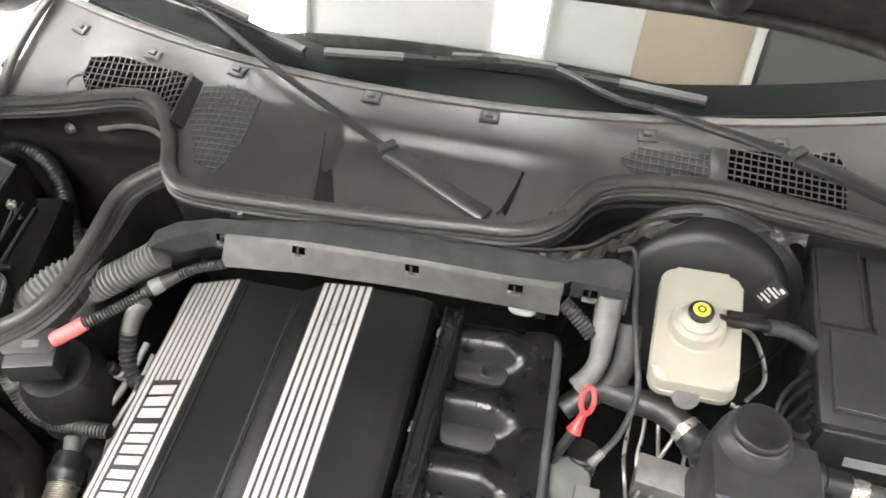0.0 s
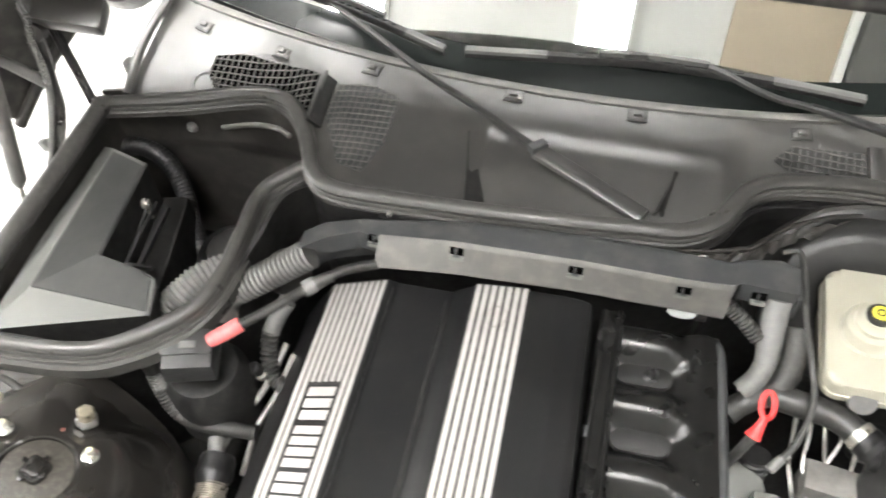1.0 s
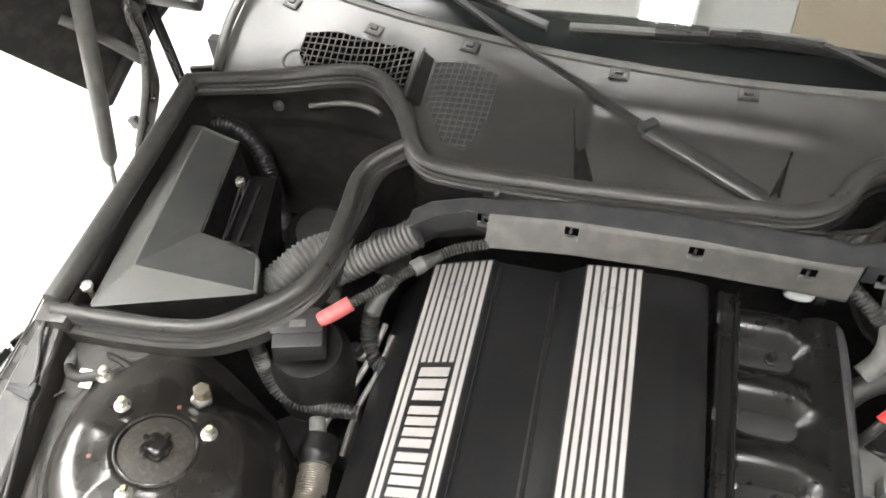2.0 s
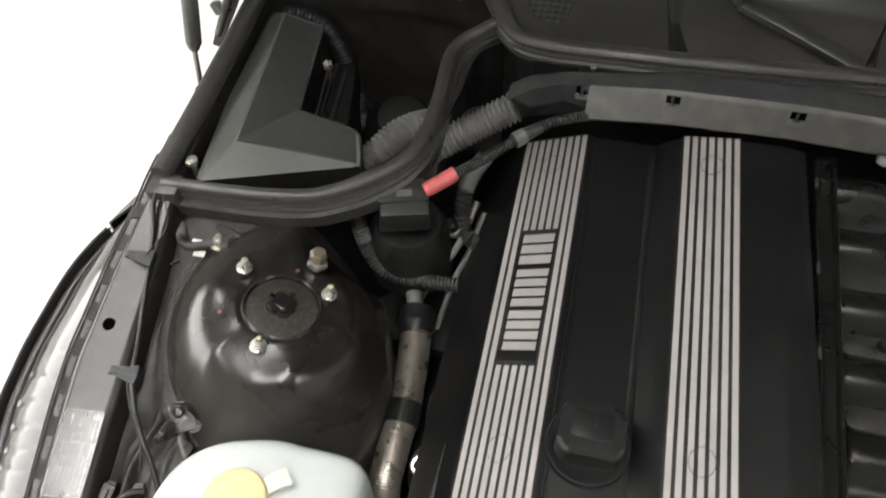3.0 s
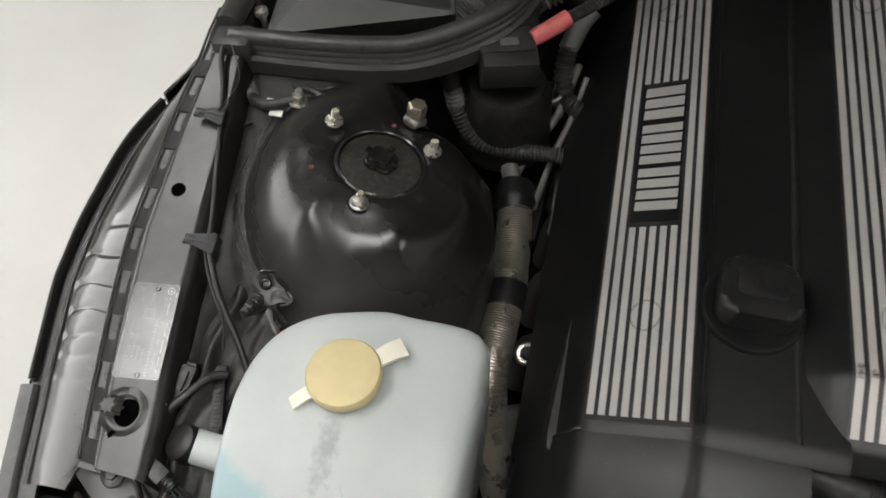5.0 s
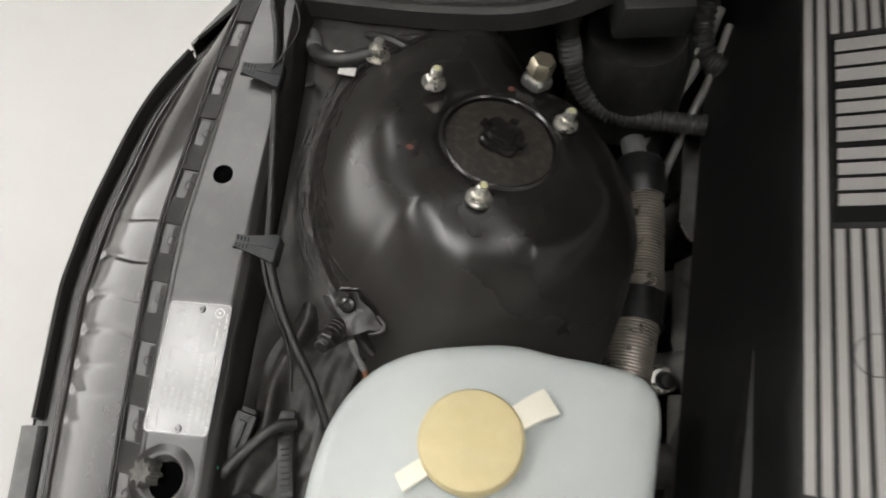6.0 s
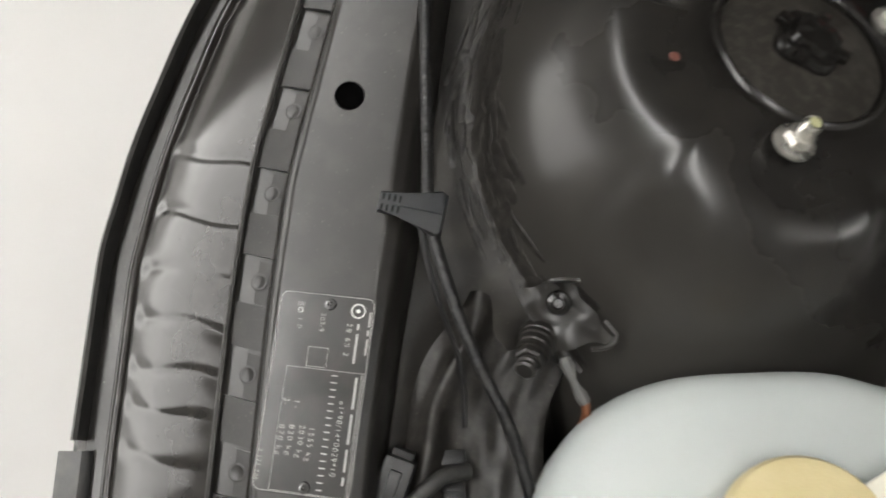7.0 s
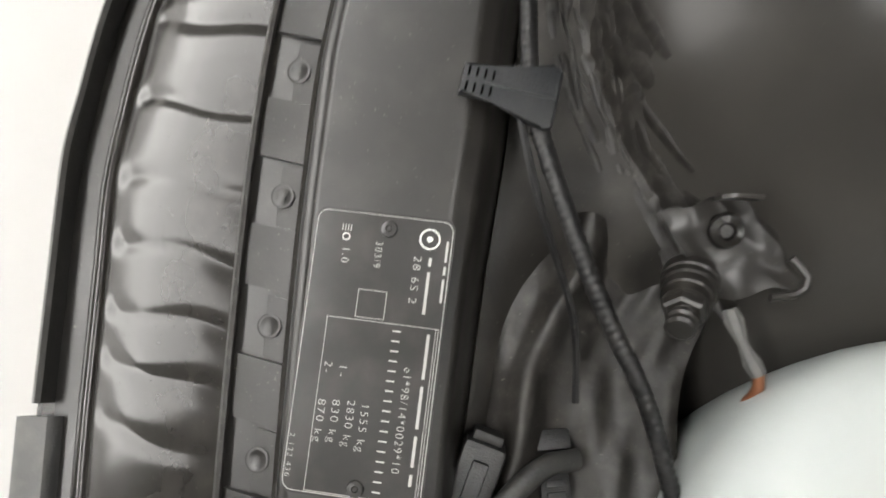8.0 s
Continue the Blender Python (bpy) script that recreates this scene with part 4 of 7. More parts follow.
def tank_material():
    """Milky plastic through which the blue fluid shows up to its level."""
    m = TANK.copy()
    m.name = "milky_tank_with_blue_fluid"
    nodes, links = m.node_tree.nodes, m.node_tree.links
    b = nodes["Principled BSDF"]
    was = b.inputs["Base Color"].links[0].from_socket
    where = nodes.new("ShaderNodeTexCoord")
    split = nodes.new("ShaderNodeSeparateXYZ")
    links.new(where.outputs["Object"], split.inputs[0])
    level = nodes.new("ShaderNodeMapRange")
    slope = nodes.new("ShaderNodeMath")
    slope.operation = "MULTIPLY_ADD"
    slope.inputs[1].default_value = 0.45
    links.new(split.outputs[0], slope.inputs[0])
    links.new(split.outputs[1], slope.inputs[2])
    swirl = nodes.new("ShaderNodeTexNoise")
    swirl.inputs["Scale"].default_value, swirl.inputs["Detail"].default_value = 28.0, 3.0
    links.new(where.outputs["Object"], swirl.inputs["Vector"])
    wavy = nodes.new("ShaderNodeMath")
    wavy.operation = "MULTIPLY_ADD"
    wavy.inputs[1].default_value = 0.030
    links.new(swirl.outputs["Fac"], wavy.inputs[0])
    links.new(slope.outputs[0], wavy.inputs[2])
    level.inputs[1].default_value, level.inputs[2].default_value = -0.046, -0.058
    level.inputs[3].default_value, level.inputs[4].default_value = 0.0, 0.85
    links.new(wavy.outputs[0], level.inputs[0])
    mix = nodes.new("ShaderNodeMix")
    mix.data_type = "RGBA"
    mix.inputs[7].default_value = (0.30, 0.43, 0.46, 1)
    links.new(level.outputs[0], mix.inputs[0])
    links.new(was, mix.inputs[6])
    # grey grime smeared along the mould seam
    lay = nodes.new("ShaderNodeMapping")
    lay.inputs["Location"].default_value = (-0.018, 0.038, 0.0)
    lay.inputs["Rotation"].default_value = (0.0, 0.0, radians(-21))
    lay.inputs["Scale"].default_value = (62.0, 16.0, 0.0)
    links.new(where.outputs["Object"], lay.inputs["Vector"])
    ball = nodes.new("ShaderNodeVectorMath")
    ball.operation = "LENGTH"
    links.new(lay.outputs["Vector"], ball.inputs[0])
    rub = nodes.new("ShaderNodeTexNoise")
    rub.inputs["Scale"].default_value, rub.inputs["Detail"].default_value = 120.0, 6.0
    links.new(where.outputs["Object"], rub.inputs["Vector"])
    sum_ = nodes.new("ShaderNodeMath")
    sum_.operation = "MULTIPLY_ADD"
    sum_.inputs[1].default_value = 1.9
    links.new(rub.outputs["Fac"], sum_.inputs[0])
    links.new(ball.outputs["Value"], sum_.inputs[2])
    grime = nodes.new("ShaderNodeMapRange")
    grime.inputs[1].default_value, grime.inputs[2].default_value = 1.70, 1.05
    grime.inputs[3].default_value, grime.inputs[4].default_value = 0.0, 0.55
    links.new(sum_.outputs[0], grime.inputs[0])
    dirty = nodes.new("ShaderNodeMix")
    dirty.data_type = "RGBA"
    dirty.inputs[7].default_value = (0.20, 0.21, 0.20, 1)
    links.new(grime.outputs[0], dirty.inputs[0])
    links.new(mix.outputs[2], dirty.inputs[6])
    links.new(dirty.outputs[2], b.inputs["Base Color"])
    return m


tank = thing("washer_reservoir", (-0.452, 0.0, 0.52), "milky white washer reservoir with some blue fluid", "reservoir")


def tank_bm():
    ctrl = [(-0.538, -0.100, 0), (-0.549, -0.055, 0), (-0.556, -0.005, 0), (-0.559, 0.040, 0), (-0.553, 0.074, 0), (-0.538, 0.100, 0), (-0.514, 0.118, 0), (-0.484, 0.129, 0), (-0.446, 0.1395, 0), (-0.415, 0.140, 0),
            (-0.378, 0.1415, 0), (-0.356, 0.139, 0), (-0.343, 0.129, 0), (-0.338, 0.108, 0), (-0.336, 0.06, 0), (-0.334, 0.0, 0), (-0.338, -0.075, 0), (-0.37, -0.12, 0), (-0.45, -0.138, 0), (-0.510, -0.128, 0), (-0.538, -0.100, 0)]
    line, _ = spline(ctrl, 96)
    line = line[:-1]
    c = Vector((-0.452, 0.01, 0))
    bm = bmesh.new()
    rings = []
    for k, z in ((0.96, 0.52), (0.985, 0.55), (1.0, 0.765), (1.0, 0.778), (0.994, 0.788), (0.980, 0.7965), (0.955, 0.8025), (0.92, 0.806), (0.86, 0.8085), (0.74, 0.810), (0.5, 0.8115), (0.25, 0.8125), (0.08, 0.8125)):
        ring = []
        for p in line:
            q = c + (p - c) * k
            # the top sags forward and on the outer side
            sag = 0.12 * max(0.0, 0.02 - q.y) + 2.0 * max(0.0, 0.0 - q.y) ** 2 + 0.20 * max(0.0, -0.49 - q.x)
            ring.append(bm.verts.new((q.x, q.y, z - (sag if z > 0.7 else 0))))
        rings.append(ring)
    n = len(line)
    for p, q in zip(rings, rings[1:]):
        for i in range(n):
            bm.faces.new((p[i], p[(i + 1) % n], q[(i + 1) % n], q[i]))
    bm.faces.new(rings[-1])
    bm.faces.new(rings[0][::-1])
    return bm


part("tank_body", tank_bm(), tank_material(), tank, "milky plastic body with blue fluid inside", smooth=80)
CAPM = pose(-0.455, 0.0585, 0.811, -3, -2)
part("neck", lathe([(0.028, -0.004), (0.028, 0.012), (0.0, 0.012)], 40, CAPM), TANK, tank)
cap = part("cap", lathe([(0.0325, 0.004), (0.0335, 0.008), (0.0335, 0.014), (0.0320, 0.0168), (0.029, 0.0178), (0.0, 0.0182)], 56, CAPM), TANKCAP, tank, "round yellowed cap")
part("tab", moved(sheet(lambda u, v: (0.029 + 0.029 * u, (v - 0.5) * (0.016 + 0.003 * u), 0.010 + 0.003 * math.sin(3 * u)), 8, 6, 0.003), CAPM @ pose(0, 0, 0, 0, 0, 42)), CAPTAB, cap, "cream pull tab")
part("tab", moved(sheet(lambda u, v: (0.029 + 0.022 * u, (v - 0.5) * 0.012, 0.010 - 0.006 * u * u), 8, 6, 0.003), CAPM @ pose(0, 0, 0, 0, 0, 222)), CAPTAB, cap, "cream hinge tab")
part("mould_seam", tube([(-0.447, 0.018, 0.8095), (-0.435, -0.02, 0.8055), (-0.415, -0.062, 0.796), (-0.400, -0.10, 0.776)], 0.0011, 6), TANK, tank)

filler = thing("filler_pipe", (-0.59, -0.02, 0.70), "white filler pipe with a black round end cap", "pipe")
part("pipe", tube([(-0.602, -0.014, 0.735), (-0.575, -0.014, 0.733), (-0.53, -0.016, 0.730)], 0.0168, 20), TANK, filler, "off-white pipe")
CAPEND = facing((-0.605, -0.0155, 0.744), (-0.42, -0.10, 0.85))
endcap = part("end_cap", lathe([(0, 0.006), (0.012, 0.0055), (0.0170, 0.002), (0.0180, -0.004), (0.0180, -0.016)], 28, CAPEND), PLASTIC, filler, "black rubber end cap")
part("slot", moved(rbox(0.012, 0.0014, 0.001, 0), CAPEND @ pose(0, 0, 0.0055, 0, 0, 90)), SHADE_BLACK, endcap, smooth=0)

# wiring around the filler
con = thing("wiring_plug", (-0.62, 0.05, 0.73), "black wiring plug hanging beside the rail", "connector")
P1 = pose(-0.6255, 0.038, 0.738, 14, 4, -4)
part("shell", moved(rbox(0.016, 0.040, 0.016, 0.003), P1), PLASTIC, con)
part("socket", moved(rbox(0.011, 0.004, 0.010, 0.001), P1 @ pose(0, 0.0215, 0.003)), SHADE_BLACK, con)
part("latch", moved(rbox(0.006, 0.020, 0.003, 0.001), P1 @ pose(0, 0.004, 0.016)), PLASTIC, con)
con2 = thing("wiring_plug", (-0.61, -0.04, 0.71), "black wiring plug with blue leads under the filler", "connector")
P2 = pose(-0.623, -0.043, 0.728, 0, 0, 66)
part("shell", moved(rbox(0.017, 0.040, 0.018, 0.003), P2), PLASTIC, con2)
part("collar", moved(rbox(0.022, 0.018, 0.022, 0.003), P2 @ pose(0, 0.024, -0.002)), PLASTIC, con2)
part("lock", moved(rbox(0.010, 0.008, 0.004, 0.001), P2 @ pose(0, 0.022, 0.019)), PLASTIC, con2)
part("grip", tube([P2 @ Vector((0, -0.020, 0.009)), P2 @ Vector((0, -0.032, 0.009))], 0.0075, 12, pitch=0.004, amp=0.0008), PLASTIC, con2)
for k in range(3):
    part("lead", tube([P2 @ Vector((0.003 * (k - 1), -0.030, 0.010)), P2 @ Vector((0.005 * (k - 1), -0.042, 0.006)), P2 @ Vector((0.008 * (k - 1), -0.056, -0.008))], 0.0013, 6), CLIP, con2)
loom = thing("front_loom", (-0.60, 0.02, 0.70), "black taped wiring loom with a serrated strap", "cable")
part("loom", tube([(-0.590, 0.058, 0.742), (-0.603, 0.050, 0.748), (-0.620, 0.022, 0.750), (-0.636, -0.005, 0.744), (-0.645, -0.025, 0.735), (-0.650, -0.05, 0.72)], 0.0042, 10), HOSE, loom)
part("green_lead", tube([(-0.628, 0.012, 0.757), (-0.640, 0.000, 0.756), (-0.650, -0.012, 0.750)], 0.0010, 6), GREENWIRE, loom, "thin green lead")
P3 = pose(-0.590, 0.034, 0.738, -4, 4, 21)
part("strap", moved(rbox(0.011, 0.060, 0.0028, 0.0008), P3), PLASTIC, loom)
for k in range(12):
    part("strap_tooth", moved(rbox(0.007, 0.0024, 0.0016, 0.0004), P3 @ pose(0, -0.025 + 0.0044 * k, 0.0024)), PLASTIC, loom)
part("strap_buckle", moved(rbox(0.015, 0.008, 0.006, 0.0015), P3 @ pose(0, 0.030, -0.0005)), PLASTIC, loom)
single("wing_liner_fold", sheet(lambda u, v: (-0.640 + 0.085 * u + 0.004 * math.sin(14 * v), -0.08 + 0.225 * v, 0.716 + 0.034 * v + 0.011 * math.exp(-((u - 0.33 - 0.05 * math.sin(9 * v)) / 0.10) ** 2)
                                         + 0.003 * math.sin(13 * u + 7 * v) * math.sin(9 * v + 5 * u) + 0.0006 * math.sin(41 * u - 17 * v)), 60, 70, 0.003), SEALER,
       "crumpled black liner beside the wing rail", "liner")
PANEL = [(-0.700, -0.030), (-0.668, -0.034), (-0.640, -0.050), (-0.606, -0.078), (-0.575, -0.118), (-0.590, -0.150), (-0.622, -0.112), (-0.650, -0.094), (-0.684, -0.074), (-0.704, -0.062)]
front_plate = part("front_panel", prism(PANEL, 0.722, 0.728, 0.002, 2), PAINT_DULL, bay, "dusty black front panel")
part("panel_bead", tube([(-0.655, -0.046, 0.729), (-0.632, -0.062, 0.729), (-0.618, -0.084, 0.729), (-0.600, -0.110, 0.729)], 0.0030, 8), PAINT_DULL, bay)
for x, y in ((-0.633, -0.076), (-0.612, -0.096)):
    part("panel_hole", lathe([(0, 0.0005), (0.0040, 0.0005), (0.0048, 0.001), (0.0056, 0)], 16, pose(x, y, 0.7282)), SHADE_BLACK, front_plate)
part("lamp_apron", sheet(lambda u, v: (-0.690 + 0.100 * u - 0.020 * v, -0.079 - 0.055 * u - 0.050 * v, 0.722 - 0.05 * v - 0.010 * math.sin(math.pi * v)), 14, 12, 0.003), FLANGE, bay, "glossy black apron behind the lamp")
single("front_bolt", join(hexnut(0.0062, 0.005, pose(-0.660, -0.058, 0.730, 4), 0.0115)), PAINT_DULL, "black flange bolt on the front panel", "bolt")

# ---- engine cover ----


def sway(y):
    """The engine stands slightly askew in the bay."""
    return -0.054 * (y - 0.085)


def left_z(x):
    return -0.004 + ramp(x, (-0.306, 0.695), (-0.296, 0.713), (-0.268, 0.762), (-0.254, 0.785), (-0.247, 0.7935), (-0.240, 0.797), (-0.170, 0.829), (-0.163, 0.831), (-0.158, 0.8285), (-0.152, 0.827), (-0.04, 0.833))


def right_z(x):
    return ramp(x, (-0.112, 0.820), (-0.104, 0.8275), (-0.088, 0.8405), (-0.078, 0.847), (-0.068, 0.8500), (-0.008, 0.860), (0.040, 0.8635), (0.064, 0.8615), (0.074, 0.857), (0.078, 0.828))


cover = thing("engine_cover", (-0.15, 0.36, 0.66), "black plastic engine cover with silver ribbed stripes", "engine cover")


def left_fn(u, v):
    x, y = -0.306 + 0.264 * u, 0.076 + 0.568 * v
    end = ease(y, 0.076, 0.086)
    return (x + sway(y), y - 0.010 * (1 - u) * (1 - ease(v, 0, 0.06)), left_z(x) - 0.005 * (1 - end) - 0.02 * ease(y, 0.638, 0.644))


def right_bend(x, y):
    """The front of the right shell turns down beyond a curved fold."""
    fold = 0.150 - 5.0 * max(0.0, x + 0.012) ** 2
    return 0.42 * max(0.0, fold - y)


def right_fn(u, v):
    x, y = -0.112 + 0.190 * u, 0.082 + 0.566 * v
    r = 0.010 * (1 - end_round(u)) * (1 - ease(v, 0, 0.08)) + 0.024 * ease(u, 0.55, 1.0) * (1 - ease(v, 0, 0.22))
    return (x + sway(y) + 0.030, y + r, right_z(x) - right_bend(x, y) - 0.010 * (1 - ease(y, 0.082, 0.094)) - 0.02 * ease(y, 0.636, 0.648))


def end_round(u):
    return ease(u, 0, 0.05) * (1 - ease(u, 0.9, 1))


part("coil_cover", sheet(left_fn, 82, 60, 0.003), COVER, cover, "black left shell", smooth=30)
part("injector_cover", sheet(right_fn, 74, 140, 0.003), COVER, cover, "black right shell", smooth=30)
part("rim_bead", tube([(-0.300, 0.068, 0.698), (-0.256, 0.074, 0.776), (-0.245, 0.0765, 0.785), (-0.165, 0.0785, 0.820), (-0.15, 0.0785, 0.818), (-0.05, 0.0785, 0.821)], 0.0028, 8), COVER, cover)
# the long crease between the shells
part("crease", tube([(-0.0805, 0.09, 0.8255), (-0.1090, 0.62, 0.8255)], 0.0030, 8, 10), SHADE_BLACK, cover)
part("inner_bead", tube([(-0.156, 0.09, 0.8242), (-0.170, 0.36, 0.8247), (-0.184, 0.625, 0.8242)], 0.0018, 8, 20), COVER, cover)


def stripe(x, w, y0, y1, zf, off=0.0):
    bm = sheet(lambda u, v: (x + w * (u - 0.5) + off + sway(y0 + (y1 - y0) * v), y0 + (y1 - y0) * v, zf(x + w * (u - 0.5)) + 0.0014 - (right_bend(x + w * (u - 0.5), y0 + (y1 - y0) * v) if off else 0.0)), 2, 120, 0.0008)
    part("stripe", bm, SILVER, cover, "raised silver stripe" if x < -0.244 else "", smooth=0)


SX0, SX1 = -0.2435, -0.1695
RX0, RX1 = -0.0705, -0.0105
# sheet under the stripes; the gaps' washed-out haze is in its grey
part("stripe_gap", sheet(lambda u, v: (SX0 - 0.0045 + (SX1 - SX0 + 0.009) * u + sway(0.083 + 0.552 * v), 0.083 + 0.552 * v, left_z(SX0 - 0.0045 + (SX1 - SX0 + 0.009) * u) + 0.0005), 24, 60, 0.0007), GAP_HAZE, cover, "dark grey gaps between the stripes, lifted for haze")
part("stripe_gap", sheet(lambda u, v: (RX0 - 0.005 + (RX1 - RX0 + 0.010) * u + 0.030 + sway(0.099 + 0.541 * v), 0.099 + 0.541 * v,
                                       right_z(RX0 - 0.005 + (RX1 - RX0 + 0.010) * u) + 0.0005 - right_bend(RX0 - 0.005 + (RX1 - RX0 + 0.010) * u, 0.099 + 0.541 * v)), 24, 120, 0.0007), GAP_HAZE, cover)
part("emblem_bed", sheet(lambda u, v: (-0.2285 + 0.044 * u + sway(0.289 + 0.182 * v), 0.289 + 0.182 * v, left_z(-0.2285 + 0.044 * u) + 0.0009), 12, 10, 0.0007), COVER, cover)
for k in range(9):
    x = SX0 + (SX1 - SX0) * k / 8
    if 2 <= k <= 6:
        stripe(x, 0.0056, 0.088, 0.283, left_z)
        stripe(x, 0.0056, 0.476, 0.632, left_z)
    else:
        stripe(x, 0.0056, 0.088, 0.632, left_z)
for k in range(7):
    stripe(RX0 + (RX1 - RX0) * k / 6, 0.0060, 0.104, 0.638, right_z, 0.030)
# three plain silver blocks where the maker's lettering sits
LX0, LX1 = -0.2255, -0.1875
for y0, bars in ((0.423, ((0.0, 0.0125), (0.0162, 0.0125), (0.0324, 0.0125))), (0.362, ((0.0, 0.0105), (0.0140, 0.0105), (0.0280, 0.0105), (0.0420, 0.0105))), (0.303, ((0.0, 0.0105), (0.0140, 0.0105), (0.0280, 0.0105), (0.0420, 0.0105)))):
    for dy, w in bars:
        bm = sheet(lambda u, v, y0=y0, dy=dy, w=w: (LX0 + (LX1 - LX0) * u + sway(y0 + dy), y0 + dy + w * v, left_z(LX0 + (LX1 - LX0) * u) + 0.0017), 6, 2, 0.0009)
        part("emblem_bar", bm, SILVER, cover, "plain silver block", smooth=0)
# screw plugs under the stripes
for x, y, zf, off in ((-0.2065, 0.185, left_z, 0), (-0.040, 0.205, right_z, 0.03), (-0.040, 0.590, right_z, 0.03), (-0.2065, 0.585, left_z, 0)):
    ring = [(x + off + sway(y) + 0.0125 * math.cos(a), y + 0.0155 * math.sin(a), zf(x + 0.0125 * math.cos(a)) + 0.0023) for a in np.linspace(0, 2 * math.pi, 25)]
    part("plug_ring", tube(ring, 0.0003, 5, 48), SHADE_BLACK, cover)

# a grimy smear across the inner stripes where the shell folds
for k in range(7):
    for j in range(9):
        rnd = random.Random(300 + 11 * k + j)
        if j > 2 and rnd.random() < 0.25:
            continue
        halo = j < 3
        x = RX0 + (RX1 - RX0) * k / 6 + (0.0 if halo else rnd.uniform(-0.0009, 0.0009))
        y = 0.1535 + 0.05 * (x - RX0) + rnd.gauss(0, 0.0012 if halo else 0.0022) + (0.0035 * (j - 1) if halo else 0.0)
        wide, tall = (0.0029, rnd.uniform(0.0020, 0.0042)) if halo else (rnd.uniform(0.0012, 0.0028), rnd.uniform(0.0004, 0.0012))
        out = [(wide * min(1.0, rnd.uniform(0.75, 1.2)) * math.cos(a), rnd.uniform(0.35, 1.0) * tall * math.sin(a)) for a in np.linspace(0, 2 * math.pi, 23)[:-1]]
        part("smear", moved(prism(out, 0, 0.0003, 0), pose(x + 0.030 + sway(y), y, right_z(x) - right_bend(x, y) + 0.0026 + 0.00006 * j, 12, -9)), (SMEAR if halo else FUSE), cover, smooth=0)

# oil filler cap
oil = thing("oil_filler_cap", (-0.122, 0.225, 0.825), "black square oil filler cap on the engine cover", "oil cap")
part("collar", lathe([(0.044, -0.006), (0.0445, 0.000), (0.043, 0.0026), (0.040, 0.0030), (0.037, 0.0012), (0, 0.0012)], 56, pose(-0.124, 0.205, 0.8275)), COVER, oil)
part("cap", moved(prism([(0.96 * x if y > 0 else x, y) for x, y in rounded(0.068, 0.060, 0.015, 7)], 0, 0.025, 0.0065, 4), pose(-0.124, 0.212, 0.828, -3, 1, 2)), PLASTIC, oil)
part("cap_panel", moved(prism(rounded(0.042, 0.032, 0.006, 5), 0.0249, 0.0259, 0.0006, 2), pose(-0.124, 0.216, 0.828, -3, 1, 2)), PLASTIC, oil)
for k in (-1, 1):
    part("cap_mark", moved(rbox(0.0016, 0.0075, 0.0006, 0.0002), pose(-0.124 + 0.004 * k, 0.217, 0.8535, -3, 1, 2 + 8 * k)), FUSE, oil, smooth=0)

# lower front shell
front = thing("front_engine_shell", (-0.17, -0.05, 0.5), "black plastic shell over the front of the engine", "engine cover")


def front_fn(u, v):
    x = -0.298 + 0.228 * u
    y = 0.073 - 0.27 * v
    drop = 0.004 + 0.02 * v + 0.26 * v * v
    return (x, y, left_z(x) - drop)


part("shell", sheet(front_fn, 60, 30, 0.003), COVER, front, smooth=25)
part("side", sheet(lambda u, v: (-0.300 - 0.010 * u, 0.071 - 0.27 * v, left_z(-0.298) - 0.004 - 0.02 * v - 0.26 * v * v - 0.22 * u), 6, 20, 0.003), COVER, front)
pipe = thing("coolant_pipe", (0.0, 0.04, 0.70), "black moulded coolant pipe across the engine front", "pipe")
part("pipe", tube([(-0.095, 0.098, 0.782), (-0.055, 0.086, 0.784), (-0.012, 0.077, 0.784), (0.026, 0.071, 0.780), (0.046, 0.078, 0.768), (0.052, 0.105, 0.745)], 0.0145, 18), HOSE, pipe)
part("clip", tube([(-0.016, 0.078, 0.784), (-0.004, 0.0755, 0.784)], 0.0172, 18, pitch=0.003, amp=0.0004), PLASTIC, pipe)
part("elbow", tube([(0.000, 0.0750, 0.784), (0.024, 0.071, 0.780)], 0.0165, 18), HOSE, pipe)
part("sensor", lathe([(0, 0.012), (0.008, 0.012), (0.010, 0.008), (0.010, -0.02)], 18, facing((-0.018, 0.050, 0.765), (0, -0.4, 1))), ALLOY, pipe)
therm = thing("pale_engine_plug", (0.01, 0.105, 0.75), "pale grey plug under the engine cover edge", "connector")
part("body", tube([(-0.008, 0.096, 0.768), (0.010, 0.092, 0.769), (0.034, 0.090, 0.769)], lambda s: 0.0085 - 0.0015 * math.sin(14 * s), 16), GREYCAP, therm)
part("block", rbox(0.018, 0.012, 0.012, 0.002, (-0.012, 0.094, 0.767)), CREAM, therm)
single("belt_pulley", lathe([(0, 0.012), (0.015, 0.012), (0.018, 0.004), (0.030, 0.002), (0.032, -0.01)], 28, facing((0.0, 0.0, 0.66), (0, -0.3, 1))), STEEL, "steel idler pulley below the coolant pipe", "pulley")
block = thing("engine_block", (-0.1, 0.3, 0.4), "dark alloy engine block under the covers", "engine")
part("block", rbox(0.30, 0.60, 0.36, 0.02, (-0.13, 0.355, 0.40)), SHADE_BLACK, block)
part("head", sheet(lambda u, v: (-0.29 + 0.015 * math.sin(40 * v) * u, 0.08 + 0.55 * v, 0.665 - 0.19 * u), 6, 60, 0.01), ALLOY, block)
for k in range(6):
    part("exhaust_port", tube([(-0.285, 0.13 + 0.09 * k, 0.63), (-0.315, 0.13 + 0.09 * k, 0.60), (-0.325, 0.125 + 0.09 * k, 0.52)], 0.019, 12), ALLOY, block)
